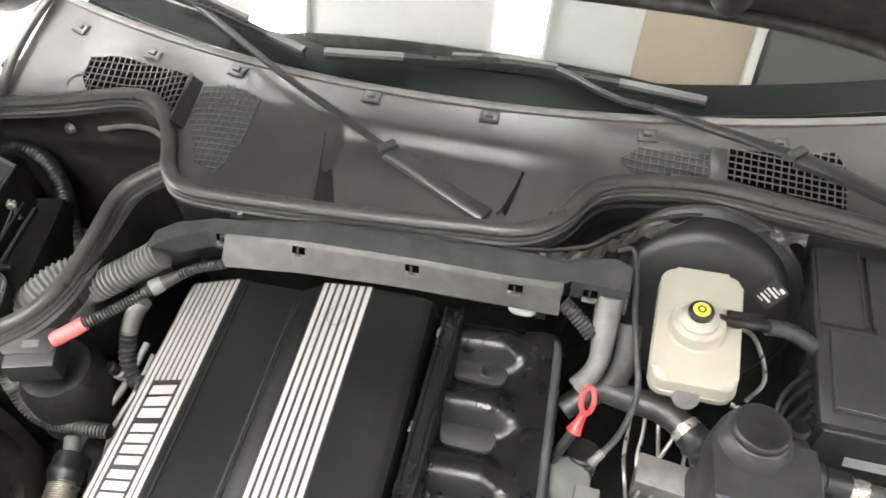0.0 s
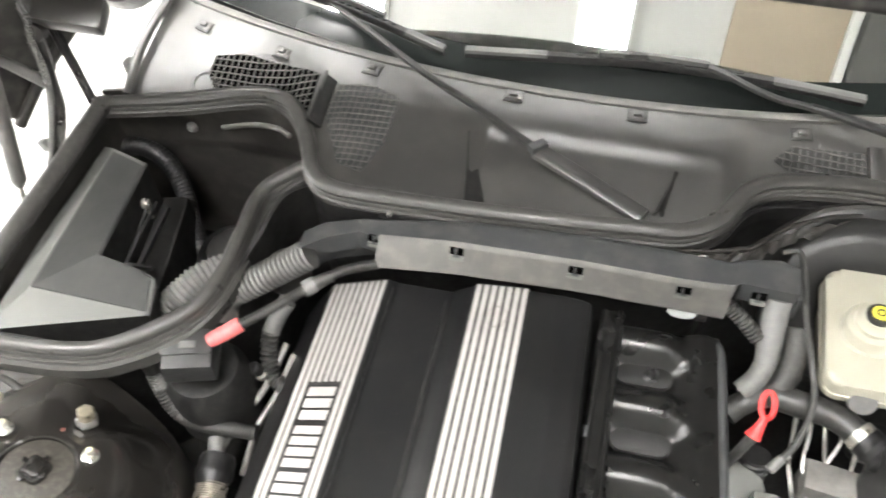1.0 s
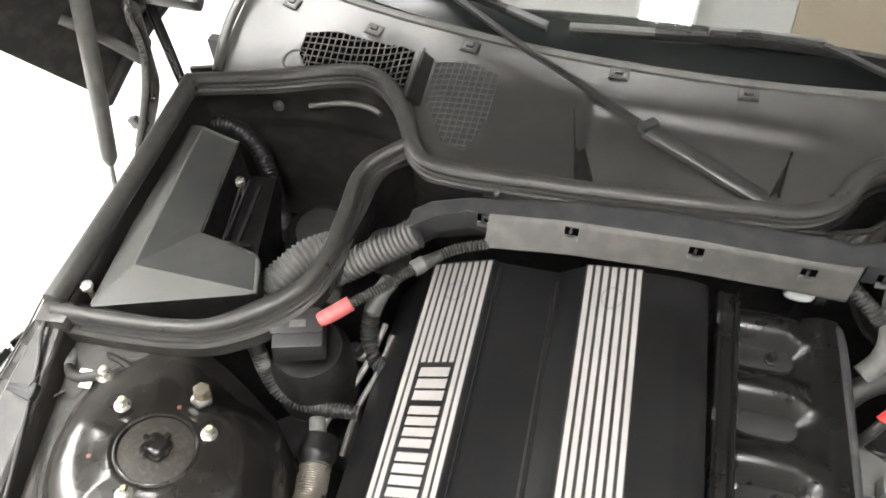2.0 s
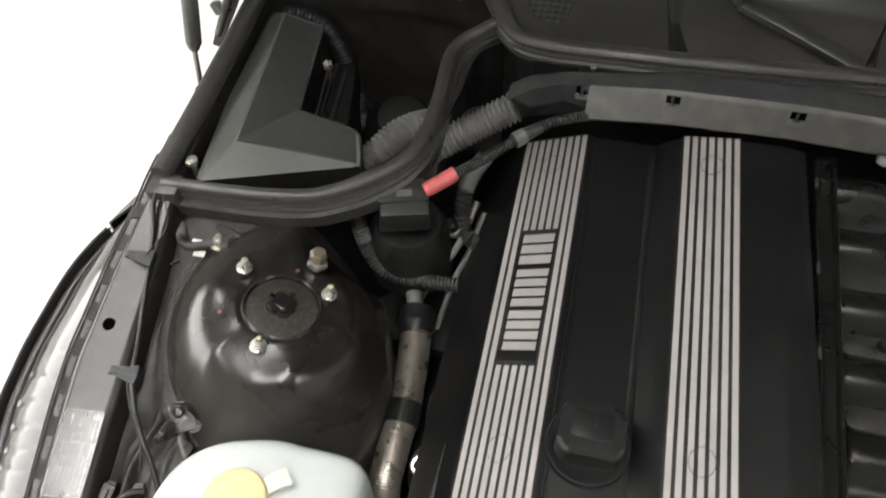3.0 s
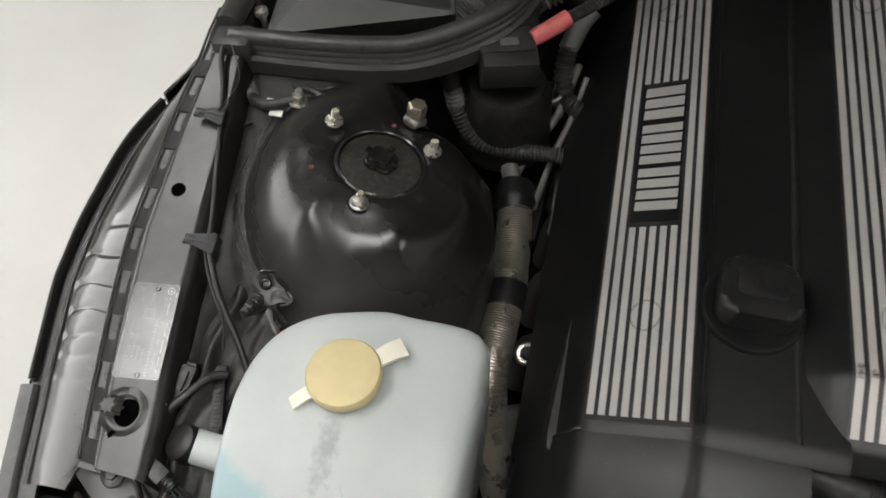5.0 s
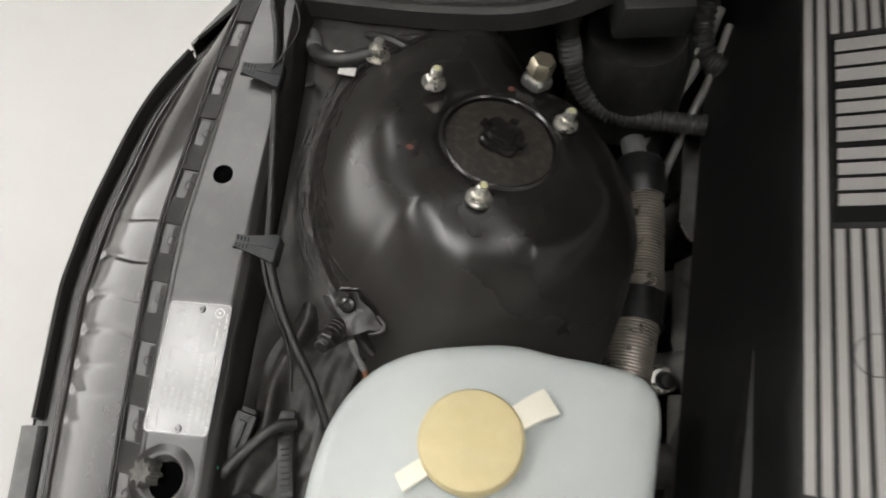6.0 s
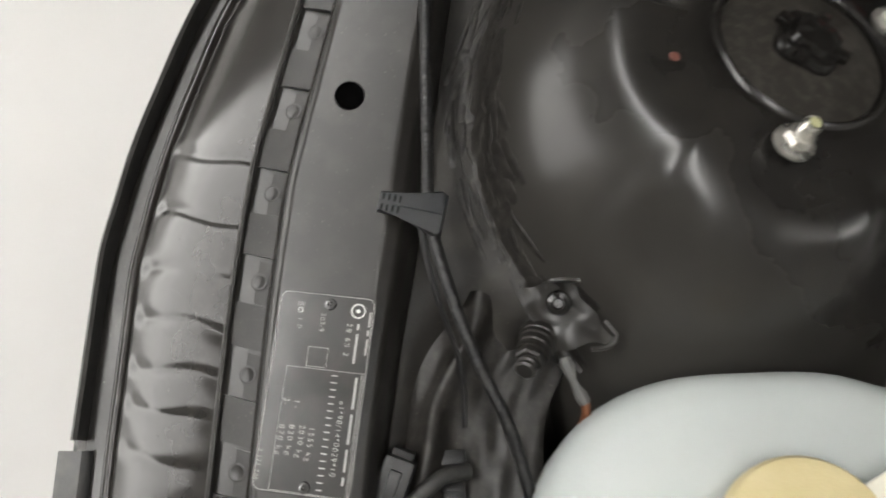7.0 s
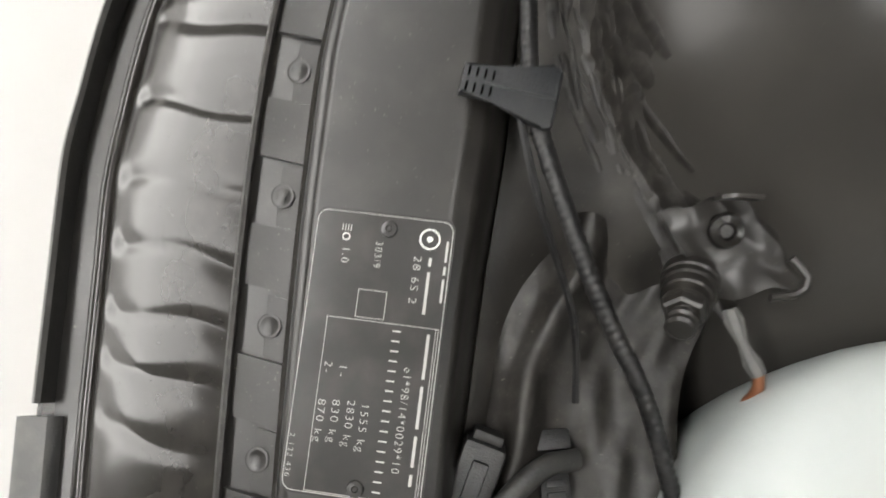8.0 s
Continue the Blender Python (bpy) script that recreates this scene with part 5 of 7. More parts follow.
for out in ([(-0.332, 0.460), (-0.325, 0.366), (-0.312, 0.346), (-0.283, 0.350), (-0.286, 0.460)], [(-0.322, 0.322), (-0.315, 0.240), (-0.308, 0.224), (-0.292, 0.212), (-0.280, 0.212), (-0.283, 0.336), (-0.306, 0.336)],
            [(-0.310, 0.192), (-0.304, 0.146), (-0.280, 0.140), (-0.280, 0.200)], [(-0.303, 0.126), (-0.297, 0.082), (-0.276, 0.078), (-0.278, 0.130)]):
    shield = part("heat_shield", moved(prism(out, 0.0, 0.0022, 0.0006), pose(0, 0, 0.629 + 0.05 * (out[0][1] - 0.34))), ALLOY, block, "dull pressed heat shield")
    part("bright_edge", tube([(x - 0.0004, y, 0.6308 + 0.05 * (out[0][1] - 0.34)) for x, y in out[1:3]], 0.0009, 6, 4), ZINC, shield)
plug = thing("sensor_plug", (-0.318, 0.207, 0.60), "round steel-collared sensor beside the engine", "sensor")
part("collar", lathe([(0.006, 0), (0.0135, 0.002), (0.014, 0.008), (0.0115, 0.011), (0, 0.011)], 24, pose(-0.318, 0.207, 0.618, 20, 10)), ZINC, plug)
part("core", lathe([(0.008, 0.010), (0.008, 0.024), (0.006, 0.027), (0, 0.027)], 20, pose(-0.318, 0.207, 0.618, 20, 10)), PLASTIC, plug)

# ---- intake manifold ----
intake = thing("intake_manifold", (0.16, 0.45, 0.66), "satin black plastic intake manifold with rounded runners", "intake manifold")


def plenum_fn(u, v):
    x, y = 0.095 + 0.150 * u, 0.20 + 0.455 * v
    wave = ease(math.cos(2 * math.pi * (y - 0.619) / 0.088), -0.95, 1.15)
    runner = wave * (1 - ease(x, 0.168, 0.212))
    flat = 0.020 * ease(x, 0.180, 0.215)
    z = 0.806 + 0.026 * runner + flat + 0.006 * math.sin(math.pi * min(1, u * 1.1))
    z -= 0.04 * ease(x, 0.232, 0.245) + 0.03 * ease(y, 0.645, 0.655) + 0.02 * (1 - ease(x, 0.095, 0.11))
    return (x + sway(y) + 0.030, y, z)


part("runner_shell", sheet(plenum_fn, 50, 150, 0.004), MANIFOLD, intake, "rounded black intake runners", smooth=60)
# raised rim; its highlight line is put into the lighter slate tone
part("plenum_rim_highlight", tube([(0.259, 0.22, 0.818), (0.244, 0.5, 0.822), (0.236, 0.62, 0.822), (0.226, 0.645, 0.818)], 0.0062, 10), CHANNEL_TOP, intake)
for k, y in enumerate((0.5695, 0.4815, 0.3935, 0.3055)):
    part("tie_bracket", moved(prism(rounded(0.066, 0.028, 0.012), 0, 0.006, 0.002), pose(0.176 + sway(y), y + 0.005, 0.8135, 0, -4)), FUSE, intake)
    if k in (0, 2):
        part("bolt", lathe([(0, 0.014), (0.004, 0.0135), (0.0065, 0.010), (0.0068, 0.004), (0.009, 0.003), (0.009, 0)], 18, pose(0.184 + sway(y), y + 0.005, 0.8205)), PLASTIC, intake, "round black bolt")
rail = thing("fuel_rail_cover", (0.095, 0.40, 0.79), "long black plastic rail beside the engine cover", "rail cover")
part("rail", sweep([(0.110, 0.20, 0.828), (0.105, 0.45, 0.832), (0.101, 0.642, 0.833)], [(-0.0135, -0.03), (-0.0135, 0.010), (-0.0115, 0.0135), (-0.0085, 0.0135), (-0.006, 0.011), (0.005, 0.012), (0.0075, 0.0165), (0.011, 0.0165), (0.0135, 0.011), (0.0145, -0.03)], 40), MANIFOLD, rail)
for y in (0.36, 0.47, 0.60):
    part("rail_clip", rbox(0.004, 0.014, 0.004, 0.001, (0.0925 - 0.02 * (y - 0.45), y, 0.8455)), CHANNEL_TOP, rail)

# ---- wiring channel behind the engine ----
chan = thing("wiring_channel", (0.0, 0.66, 0.84), "grey plastic wiring channel across the back of the engine", "cable channel")


def chan_back(x):
    return ramp(x, (-0.305, 0.645), (-0.285, 0.664), (-0.235, 0.679), (-0.10, 0.694), (0.083, 0.702), (0.225, 0.704), (0.250, 0.716), (0.285, 0.726), (0.306, 0.720))


def chan_front(x):
    return ramp(x, (-0.305, 0.611), (-0.275, 0.637), (-0.235, 0.655), (-0.204, 0.648), (0.045, 0.6505), (0.175, 0.6545), (0.228, 0.661), (0.240, 0.672), (0.306, 0.676))


def chan_top(x):
    return ramp(x, (-0.305, 0.893), (-0.204, 0.8995), (-0.10, 0.9135), (0.047, 0.9205), (0.174, 0.9175), (0.23, 0.9145), (0.306, 0.907))


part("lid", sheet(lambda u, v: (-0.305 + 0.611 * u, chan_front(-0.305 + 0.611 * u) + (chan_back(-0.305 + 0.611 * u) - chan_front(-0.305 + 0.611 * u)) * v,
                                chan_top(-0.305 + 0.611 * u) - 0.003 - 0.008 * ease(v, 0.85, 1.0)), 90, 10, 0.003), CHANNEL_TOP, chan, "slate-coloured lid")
part("back_skirt", sheet(lambda u, v: (-0.305 + 0.611 * u, chan_back(-0.305 + 0.611 * u), chan_top(-0.305 + 0.611 * u) - 0.010 - 0.07 * v), 60, 4, 0.003), CHANNEL_TOP, chan)
part("right_skirt", sheet(lambda u, v: (0.238 + 0.068 * u, 0.6725 + 0.004 * u, chan_top(0.238 + 0.068 * u) - 0.003 - 0.030 * v), 10, 4, 0.003), CHANNEL_TOP, chan)
part("right_end", rbox(0.004, 0.050, 0.035, 0.001, (0.3055, 0.692, 0.866)), CHANNEL_TOP, chan)
part("left_skirt", sheet(lambda u, v: (-0.305 + 0.107 * u, chan_front(-0.305 + 0.107 * u), chan_top(-0.305 + 0.107 * u) - 0.003 - 0.032 * v * ease(u, 0.0, 0.3)), 24, 4, 0.003), CHANNEL_TOP, chan)


def face_fn(u, v):
    x = -0.204 + 0.433 * u
    top_y, low_y = chan_front(x), 0.620 + 0.036 * u
    return (x, top_y + (low_y - top_y) * v + (-0.003 if 0.02 < v < 0.98 else 0), chan_top(x) - (0.028 + 0.028 * u) * v)


# the face's light from above is put into a grey lighter than the lid
part("front_face", sheet(face_fn, 60, 16, 0.003), CHANNEL_FACE, chan, "front face, lightened for the light from above")
part("face_foot", sheet(lambda u, v: (-0.204 + 0.431 * u, 0.619 + 0.036 * u + 0.02 * v, chan_top(-0.204 + 0.431 * u) - 0.029 - 0.028 * u - 0.006 * v), 40, 3, 0.002), CHANNEL_TOP, chan)
for x, y, z in ((-0.100, 0, 0), (0.047, 0, 0), (0.174, 0, 0), (-0.212, 0.646, 0.8865), (0.262, 0.668, 0.8885)):
    lm = pose(x, y, z, -19)
    if not y:
        u = (x + 0.204) / 0.433
        top, foot = Vector(face_fn(u, 0.1)), Vector(face_fn(u, 0.9))
        lean = math.atan2(top.y - foot.y, top.z - foot.z)
        at = top.lerp(foot, 0.22) + 0.0036 * Vector((0, -math.cos(lean), math.sin(lean)))
        lm = pose(at.x, at.y, at.z - 0.003, -math.degrees(lean))
    # a flat black block paints the shade inside the latch opening
    part("latch_shade", moved(rbox(0.0175, 0.003, 0.010, 0.001), lm), HOLLOW_SHADE, chan)
    part("latch_ledge", moved(rbox(0.0175, 0.004, 0.007, 0.001), lm @ pose(0, -0.0006, -0.0078)), BOXLID, chan)
    part("latch", join(moved(rbox(0.009, 0.004, 0.003, 0.001), lm @ pose(0, -0.001, -0.003)), moved(rbox(0.003, 0.004, 0.008, 0.001), lm @ pose(-0.001, -0.001, 0.0015))), CHANNEL_TOP, chan)

sleeve = thing("corrugated_loom", (-0.34, 0.6, 0.80), "grey corrugated loom sleeve entering the wiring channel", "loom sleeve")
part("sleeve", tube([(-0.296, 0.622, 0.866), (-0.322, 0.609, 0.852), (-0.352, 0.592, 0.838), (-0.387, 0.572, 0.822)], 0.0190, 18, pitch=0.0072, amp=0.0021), GREYHOSE, sleeve)
part("end_boot", tube([(-0.385, 0.573, 0.823), (-0.400, 0.560, 0.812), (-0.404, 0.545, 0.79)], 0.0185, 16), GREYHOSE, sleeve)
single("round_sensor", lathe([(0, 0.02), (0.024, 0.02), (0.028, 0.016), (0.029, 0.0), (0.03, -0.02)], 28, pose(-0.345, 0.635, 0.80)), HOSE, "dark round valve behind the loom sleeve", "valve")

lead = thing("battery_lead", (-0.33, 0.52, 0.82), "black corrugated battery lead with a faded red end", "cable")
part("lead", tube([(-0.347, 0.503, 0.8505), (-0.31, 0.540, 0.855), (-0.275, 0.578, 0.861), (-0.24, 0.606, 0.868), (-0.200, 0.622, 0.873)], 0.0064, 12, pitch=0.0042, amp=0.0010), HOSE, lead)
part("red_sleeve", tube([(-0.378, 0.4775, 0.8405), (-0.362, 0.490, 0.846), (-0.345, 0.505, 0.8515)], lambda s: 0.0098 - 0.0012 * (s < 0.04), 18), REDSLEEVE, lead, "faded red sleeve end")
part("tie", tube([(-0.284, 0.569, 0.8595), (-0.273, 0.580, 0.8615)], 0.0105, 14), GREYCAP, lead, "off-white plastic tie")
part("taper", tube([(-0.273, 0.580, 0.8615), (-0.255, 0.595, 0.865)], lambda s: 0.0092 - 0.002 * s, 14), HOSE, lead)

relay = thing("relay_box", (-0.415, 0.43, 0.78), "small black plastic terminal box under the seal", "terminal box")
part("box", moved(rbox(0.066, 0.052, 0.038, 0.004, taper=0.94), pose(-0.404, 0.463, 0.800, 6, 4, 20)), FUSE, relay)
part("lid", moved(prism(rounded(0.062, 0.034, 0.003), 0, 0.004, 0.001), pose(-0.406, 0.470, 0.837, 6, 4, 20)), FUSE, relay)
part("label", moved(rbox(0.020, 0.010, 0.0006, 0), pose(-0.402, 0.466, 0.8415, 6, 4, 20)), GREYHOSE, relay, smooth=0)
part("canister", lathe([(0, 0.05), (0.045, 0.05), (0.055, 0.03), (0.058, -0.05)], 32, pose(-0.405, 0.475, 0.72)), SHADE_BLACK, relay)

small = thing("engine_loom", (-0.40, 0.43, 0.70), "black corrugated loom curving from the bulkhead to the engine", "loom sleeve")
part("boot", tube([(-0.472, 0.462, 0.812), (-0.470, 0.458, 0.79), (-0.466, 0.452, 0.770)], lambda s: 0.017 - 0.007 * s, 14), HOSE, small)
part("loom", tube([(-0.467, 0.453, 0.775), (-0.458, 0.442, 0.748), (-0.440, 0.430, 0.722), (-0.415, 0.425, 0.708), (-0.375, 0.427, 0.706), (-0.325, 0.432, 0.706)], 0.0098, 14, pitch=0.0052, amp=0.0008), HOSE, small)
part("tape", tube([(-0.4655, 0.4515, 0.768), (-0.459, 0.4435, 0.75)], 0.0112, 14, pitch=0.005, amp=0.0003), GREYHOSE, small)

sens = thing("temperature_sensor", (-0.35, 0.51, 0.70), "pale metal fitting with a black cap beside the engine", "sensor")
part("body", lathe([(0.004, -0.05), (0.0055, -0.014), (0.010, -0.012), (0.0105, -0.002), (0.006, 0.0), (0.006, 0.004)], 16, pose(-0.353, 0.512, 0.722, 12, -14)), ALLOY, sens)
part("cap", lathe([(0.0085, 0.002), (0.0088, 0.016), (0.0065, 0.019), (0, 0.019)], 12, pose(-0.353, 0.512, 0.722, 12, -14)), PLASTIC, sens, "black cap", smooth=20)
line1 = thing("coolant_line", (-0.35, 0.45, 0.62), "thin steel lines dropping beside the engine", "pipe")
part("line", tube([(-0.330, 0.56, 0.73), (-0.342, 0.50, 0.705), (-0.360, 0.46, 0.69), (-0.378, 0.42, 0.668), (-0.385, 0.38, 0.64)], 0.0052, 10), ALLOY, line1)
part("line", tube([(-0.318, 0.55, 0.72), (-0.325, 0.50, 0.70), (-0.338, 0.45, 0.68), (-0.35, 0.40, 0.63)], 0.0042, 10), ALLOY, line1)
elbow = thing("coolant_elbow", (-0.34, 0.55, 0.70), "grey coolant elbow with a black corrugated hose", "hose")
part("elbow", tube([(-0.325, 0.585, 0.80), (-0.336, 0.572, 0.785), (-0.345, 0.555, 0.762)], 0.0125, 14), GREYCAP, elbow)
part("hose", tube([(-0.345, 0.556, 0.764), (-0.346, 0.535, 0.735), (-0.336, 0.515, 0.712), (-0.315, 0.505, 0.705)], 0.0115, 14, pitch=0.008, amp=0.001), HOSE, elbow)

duct = thing("foil_duct", (-0.36, 0.25, 0.55), "silver ribbed paper duct with black clamps", "duct")
part("upper_duct", tube([(-0.369, 0.372, 0.668), (-0.362, 0.335, 0.665), (-0.356, 0.295, 0.660), (-0.351, 0.258, 0.658)], 0.0205, 26, pitch=0.0030, amp=0.0008), FOIL, duct, "silver ribbed upper duct")
part("lower_duct", tube([(-0.352, 0.250, 0.657), (-0.351, 0.205, 0.652), (-0.349, 0.157, 0.640), (-0.340, 0.118, 0.605), (-0.326, 0.090, 0.558), (-0.312, 0.065, 0.51)], 0.0205, 26, pitch=0.0030, amp=0.0008), FOIL, duct, "silver ribbed lower duct")
part("clamp", tube([(-0.353, 0.268, 0.659), (-0.351, 0.238, 0.656)], 0.0232, 26), PLASTIC, duct, "black clamp")
part("collar", tube([(-0.375, 0.402, 0.671), (-0.368, 0.360, 0.667)], lambda s: 0.0265 - 0.005 * abs(2 * s - 1) - 0.0015 * math.sin(26 * s), 24), PLASTIC, duct, "black corrugated collar")
part("stub", tube([(-0.392, 0.436, 0.680), (-0.384, 0.415, 0.675), (-0.377, 0.398, 0.671)], 0.0115, 14), GREYHOSE, duct)
single("duct_cable", tube([(-0.378, 0.36, 0.64), (-0.383, 0.30, 0.63), (-0.385, 0.26, 0.622), (-0.378, 0.22, 0.60)], 0.004, 8), HOSE, "thin black cable beside the silver duct", "cable")

# ---- brake booster, fluid reservoir and neighbours ----
boost = thing("brake_booster", (0.41, 0.82, 0.62), "large black round brake booster drum", "brake booster")
BM = facing((0.405, 0.760, 0.795), (-0.02, -0.80, 0.42))
part("drum", lathe([(0, 0.020), (0.05, 0.020), (0.095, 0.017), (0.108, 0.012), (0.116, 0.002), (0.119, -0.018), (0.1305, -0.024), (0.1335, -0.032), (0.128, -0.05), (0.12, -0.09), (0.0, -0.10)], 72, BM), DRUM, boost, "glossy black drum")
part("crimped_rim", lathe([(0.130, -0.021), (0.1350, -0.022), (0.1362, -0.027), (0.1350, -0.033), (0.130, -0.034)], 96, BM, lambda a, r, h: (0.0012 * (math.sin(13 * a) > 0.85), 0)), PAINT_DULL, boost)
LM = BM @ pose(0.080, 0.044, 0.0182, 0, 3, -38)
part("label", moved(rbox(0.030, 0.036, 0.0005, 0), LM), FUSE, boost, "black label with white print", smooth=0)
for k, (w, l, dx) in enumerate(((0.008, 0.0040, 0.006), (0.014, 0.0018, 0.001), (0.019, 0.0030, 0.0), (0.012, 0.0014, -0.003), (0.017, 0.0028, 0.0), (0.010, 0.0014, -0.004))):
    part("label_bar", moved(rbox(w, l, 0.0003, 0), LM @ pose(dx, 0.0135 - 0.0052 * k, 0.0005)), WHITE, boost, smooth=0)

fluid = thing("brake_fluid_reservoir", (0.40, 0.66, 0.76), "cream brake fluid reservoir with a yellow-topped cap", "reservoir")
FM = pose(0.398, 0.673, 0.800, 2.5, -3.5, -1)
part("tank", join(moved(prism(rounded(0.098, 0.166, 0.018, 7), 0.038, 0.072, 0.010, 5), FM), moved(prism(rounded(0.101, 0.169, 0.019, 7), 0.046, 0.050, 0.0016, 2), FM), moved(prism(rounded(0.080, 0.125, 0.014, 6), -0.01, 0.040, 0.0), FM @ pose(0, 0.018, 0))), CREAM, fluid, "cream plastic tank", smooth=35)
part("foot", moved(rbox(0.060, 0.040, 0.030, 0.006), FM @ pose(0.010, -0.050, 0.022)), CREAM, fluid)
part("outlet", lathe([(0, 0.012), (0.015, 0.011), (0.0165, 0.006), (0.0165, -0.006)], 24, facing((0.390, 0.594, 0.838), (0, -0.9, 0.45))), GREYCAP, fluid)
part("neck", lathe([(0.034, 0.070), (0.034, 0.073), (0.0315, 0.0745), (0.0315, 0.088), (0.0295, 0.0915), (0.0235, 0.0935), (0.0225, 0.098), (0.0175, 0.101), (0.0150, 0.106), (0, 0.106)], 64, FM @ pose(-0.002, -0.006, 0), lambda a, r, h: (0.0005 * math.sin(32 * a) if r > 0.031 and h > 0.0744 else 0, 0)), CREAM, fluid, "ribbed cream screw cap")
part("seal_ring", lathe([(0.0135, 0.104), (0.0148, 0.107), (0.0148, 0.111), (0.0125, 0.1135), (0.0105, 0.1135), (0, 0.1130)], 32, FM @ pose(-0.002, -0.006, 0)), PLASTIC, fluid, "black ring")
part("yellow_disc", lathe([(0.0103, 0.1128), (0.0095, 0.1142), (0, 0.1144)], 28, FM @ pose(-0.002, -0.006, 0)), YELLOW, fluid, "yellow printed disc")
part("printed_ring", lathe([(0.0030, 0.1145), (0.0042, 0.11465), (0.0052, 0.1145)], 20, FM @ pose(-0.002, -0.006, 0)), PLASTIC, fluid)
part("stub", lathe([(0.006, 0), (0.007, 0.010), (0.004, 0.012), (0, 0.012)], 14, facing((0.442, 0.690, 0.855), (1, 0.2, 0.3))), CREAM, fluid)
plugc = thing("level_switch_plug", (0.44, 0.68, 0.87), "black plug on the brake fluid cap", "connector")
part("plug", tube([(0.410, 0.672, 0.889), (0.425, 0.672, 0.887), (0.450, 0.676, 0.884), (0.475, 0.682, 0.878)], lambda s: 0.0065 + 0.0012 * math.sin(22 * s), 10), PLASTIC, plugc)
part("latch", moved(rbox(0.045, 0.008, 0.004, 0.001), pose(0.443, 0.682, 0.889, 0, 6, 8)), PLASTIC, plugc)
part("hose", tube([(0.470, 0.681, 0.879), (0.495, 0.687, 0.872), (0.515, 0.687, 0.862), (0.535, 0.684, 0.85)], 0.010, 14), HOSE, plugc)

fuse = thing("fuse_box", (0.61, 0.70, 0.70), "large black plastic fuse box with a stepped lid", "fuse box")
part("body", rbox(0.17, 0.27, 0.15, 0.006, (0.622, 0.710, 0.70)), FUSE, fuse)
part("lid", join(rbox(0.172, 0.262, 0.014, 0.006, (0.617, 0.709, 0.848))), FUSE, fuse, "stepped lid")
part("lid_plate", rbox(0.052, 0.122, 0.007, 0.003, (0.561, 0.774, 0.861)), FUSE, fuse)
part("lid_plateau", join(rbox(0.100, 0.252, 0.008, 0.003, (0.648, 0.712, 0.861)), rbox(0.156, 0.112, 0.008, 0.003, (0.622, 0.649, 0.8612))), FUSE, fuse)
for x0, y0, x1, y1 in ((0.5865, 0.715, 0.5865, 0.838), (0.5965, 0.715, 0.5965, 0.838), (0.545, 0.703, 0.60, 0.703), (0.546, 0.597, 0.546, 0.703), (0.546, 0.597, 0.70, 0.594)):
    part("lid_rib", tube([(x0, y0, 0.8695), (x1, y1, 0.8695)], 0.0022, 8, 2), FUSE, fuse)
part("label", rbox(0.05, 0.012, 0.001, 0, (0.60, 0.572, 0.80), (60, 0, 0)), GREYCAP, fuse, smooth=0)
for y in (0.60, 0.63, 0.69):
    part("latch", rbox(0.008, 0.018, 0.030, 0.002, (0.534, y, 0.80)), PLASTIC, fuse)

steer = thing("steering_fluid_tank", (0.47, 0.50, 0.68), "dusty black fluid tank with a round black cap", "reservoir")
part("tank", moved(prism(rounded(0.110, 0.130, 0.030, 8), -0.14, 0.0, 0.020, 5), pose(0.474, 0.503, 0.866, -3, 3, 4)), FUSE, steer, "rounded grey-black tank body")
part("neck", lathe([(0.042, -0.030), (0.040, -0.020), (0.036, -0.012), (0.032, -0.006), (0, -0.006)], 40, pose(0.462, 0.538, 0.886, -4, 2)), FUSE, steer)
part("mould_ridge", tube([(0.424, 0.49, 0.862), (0.45, 0.462, 0.866), (0.50, 0.455, 0.864), (0.523, 0.478, 0.860)], 0.0022, 8), FUSE, steer)
part("cap", lathe([(0.0305, -0.009), (0.031, -0.005), (0.030, -0.001), (0.0275, 0.001), (0.024, 0.0002), (0.006, 0.0002), (0.003, 0.0012), (0, 0.0012)], 56, pose(0.462, 0.540, 0.890, -4, 2),
                  lambda a, r, h: (0.0004 * (math.sin(40 * a) > 0) if r > 0.0295 and h < -0.003 else 0, 0)), PLASTIC, steer, "round ribbed black cap")
part("cap_skirt", lathe([(0.030, -0.014), (0.0328, -0.012), (0.0332, -0.009), (0.031, -0.007)], 56, pose(0.462, 0.540, 0.890, -4, 2)), HOSE, steer)
part("lower_tank", rbox(0.16, 0.14, 0.10, 0.022, (0.53, 0.452, 0.72), (0, 0, -12)), FUSE, steer)
part("cap_lug", lathe([(0.012, 0), (0.0125, 0.02), (0.009, 0.024), (0, 0.024)], 16, pose(0.505, 0.560, 0.85)), MANIFOLD, steer)
pump = thing("hydraulic_hose", (0.57, 0.51, 0.80), "black hydraulic hose with a silver ferrule", "hose")
part("hose", tube([(0.515, 0.520, 0.842), (0.545, 0.519, 0.842), (0.575, 0.515, 0.842), (0.65, 0.51, 0.84)], 0.0125, 16), HOSE, pump)
part("collar", tube([(0.520, 0.520, 0.842), (0.535, 0.5195, 0.842)], 0.0185, 18), PLASTIC, pump)
part("collar", tube([(0.538, 0.519, 0.842), (0.562, 0.517, 0.842)], 0.0160, 18), PLASTIC, pump)
part("ferrule", tube([(0.564, 0.517, 0.842), (0.580, 0.5145, 0.842)], 0.0135, 18), ZINC, pump, "silver ferrule")

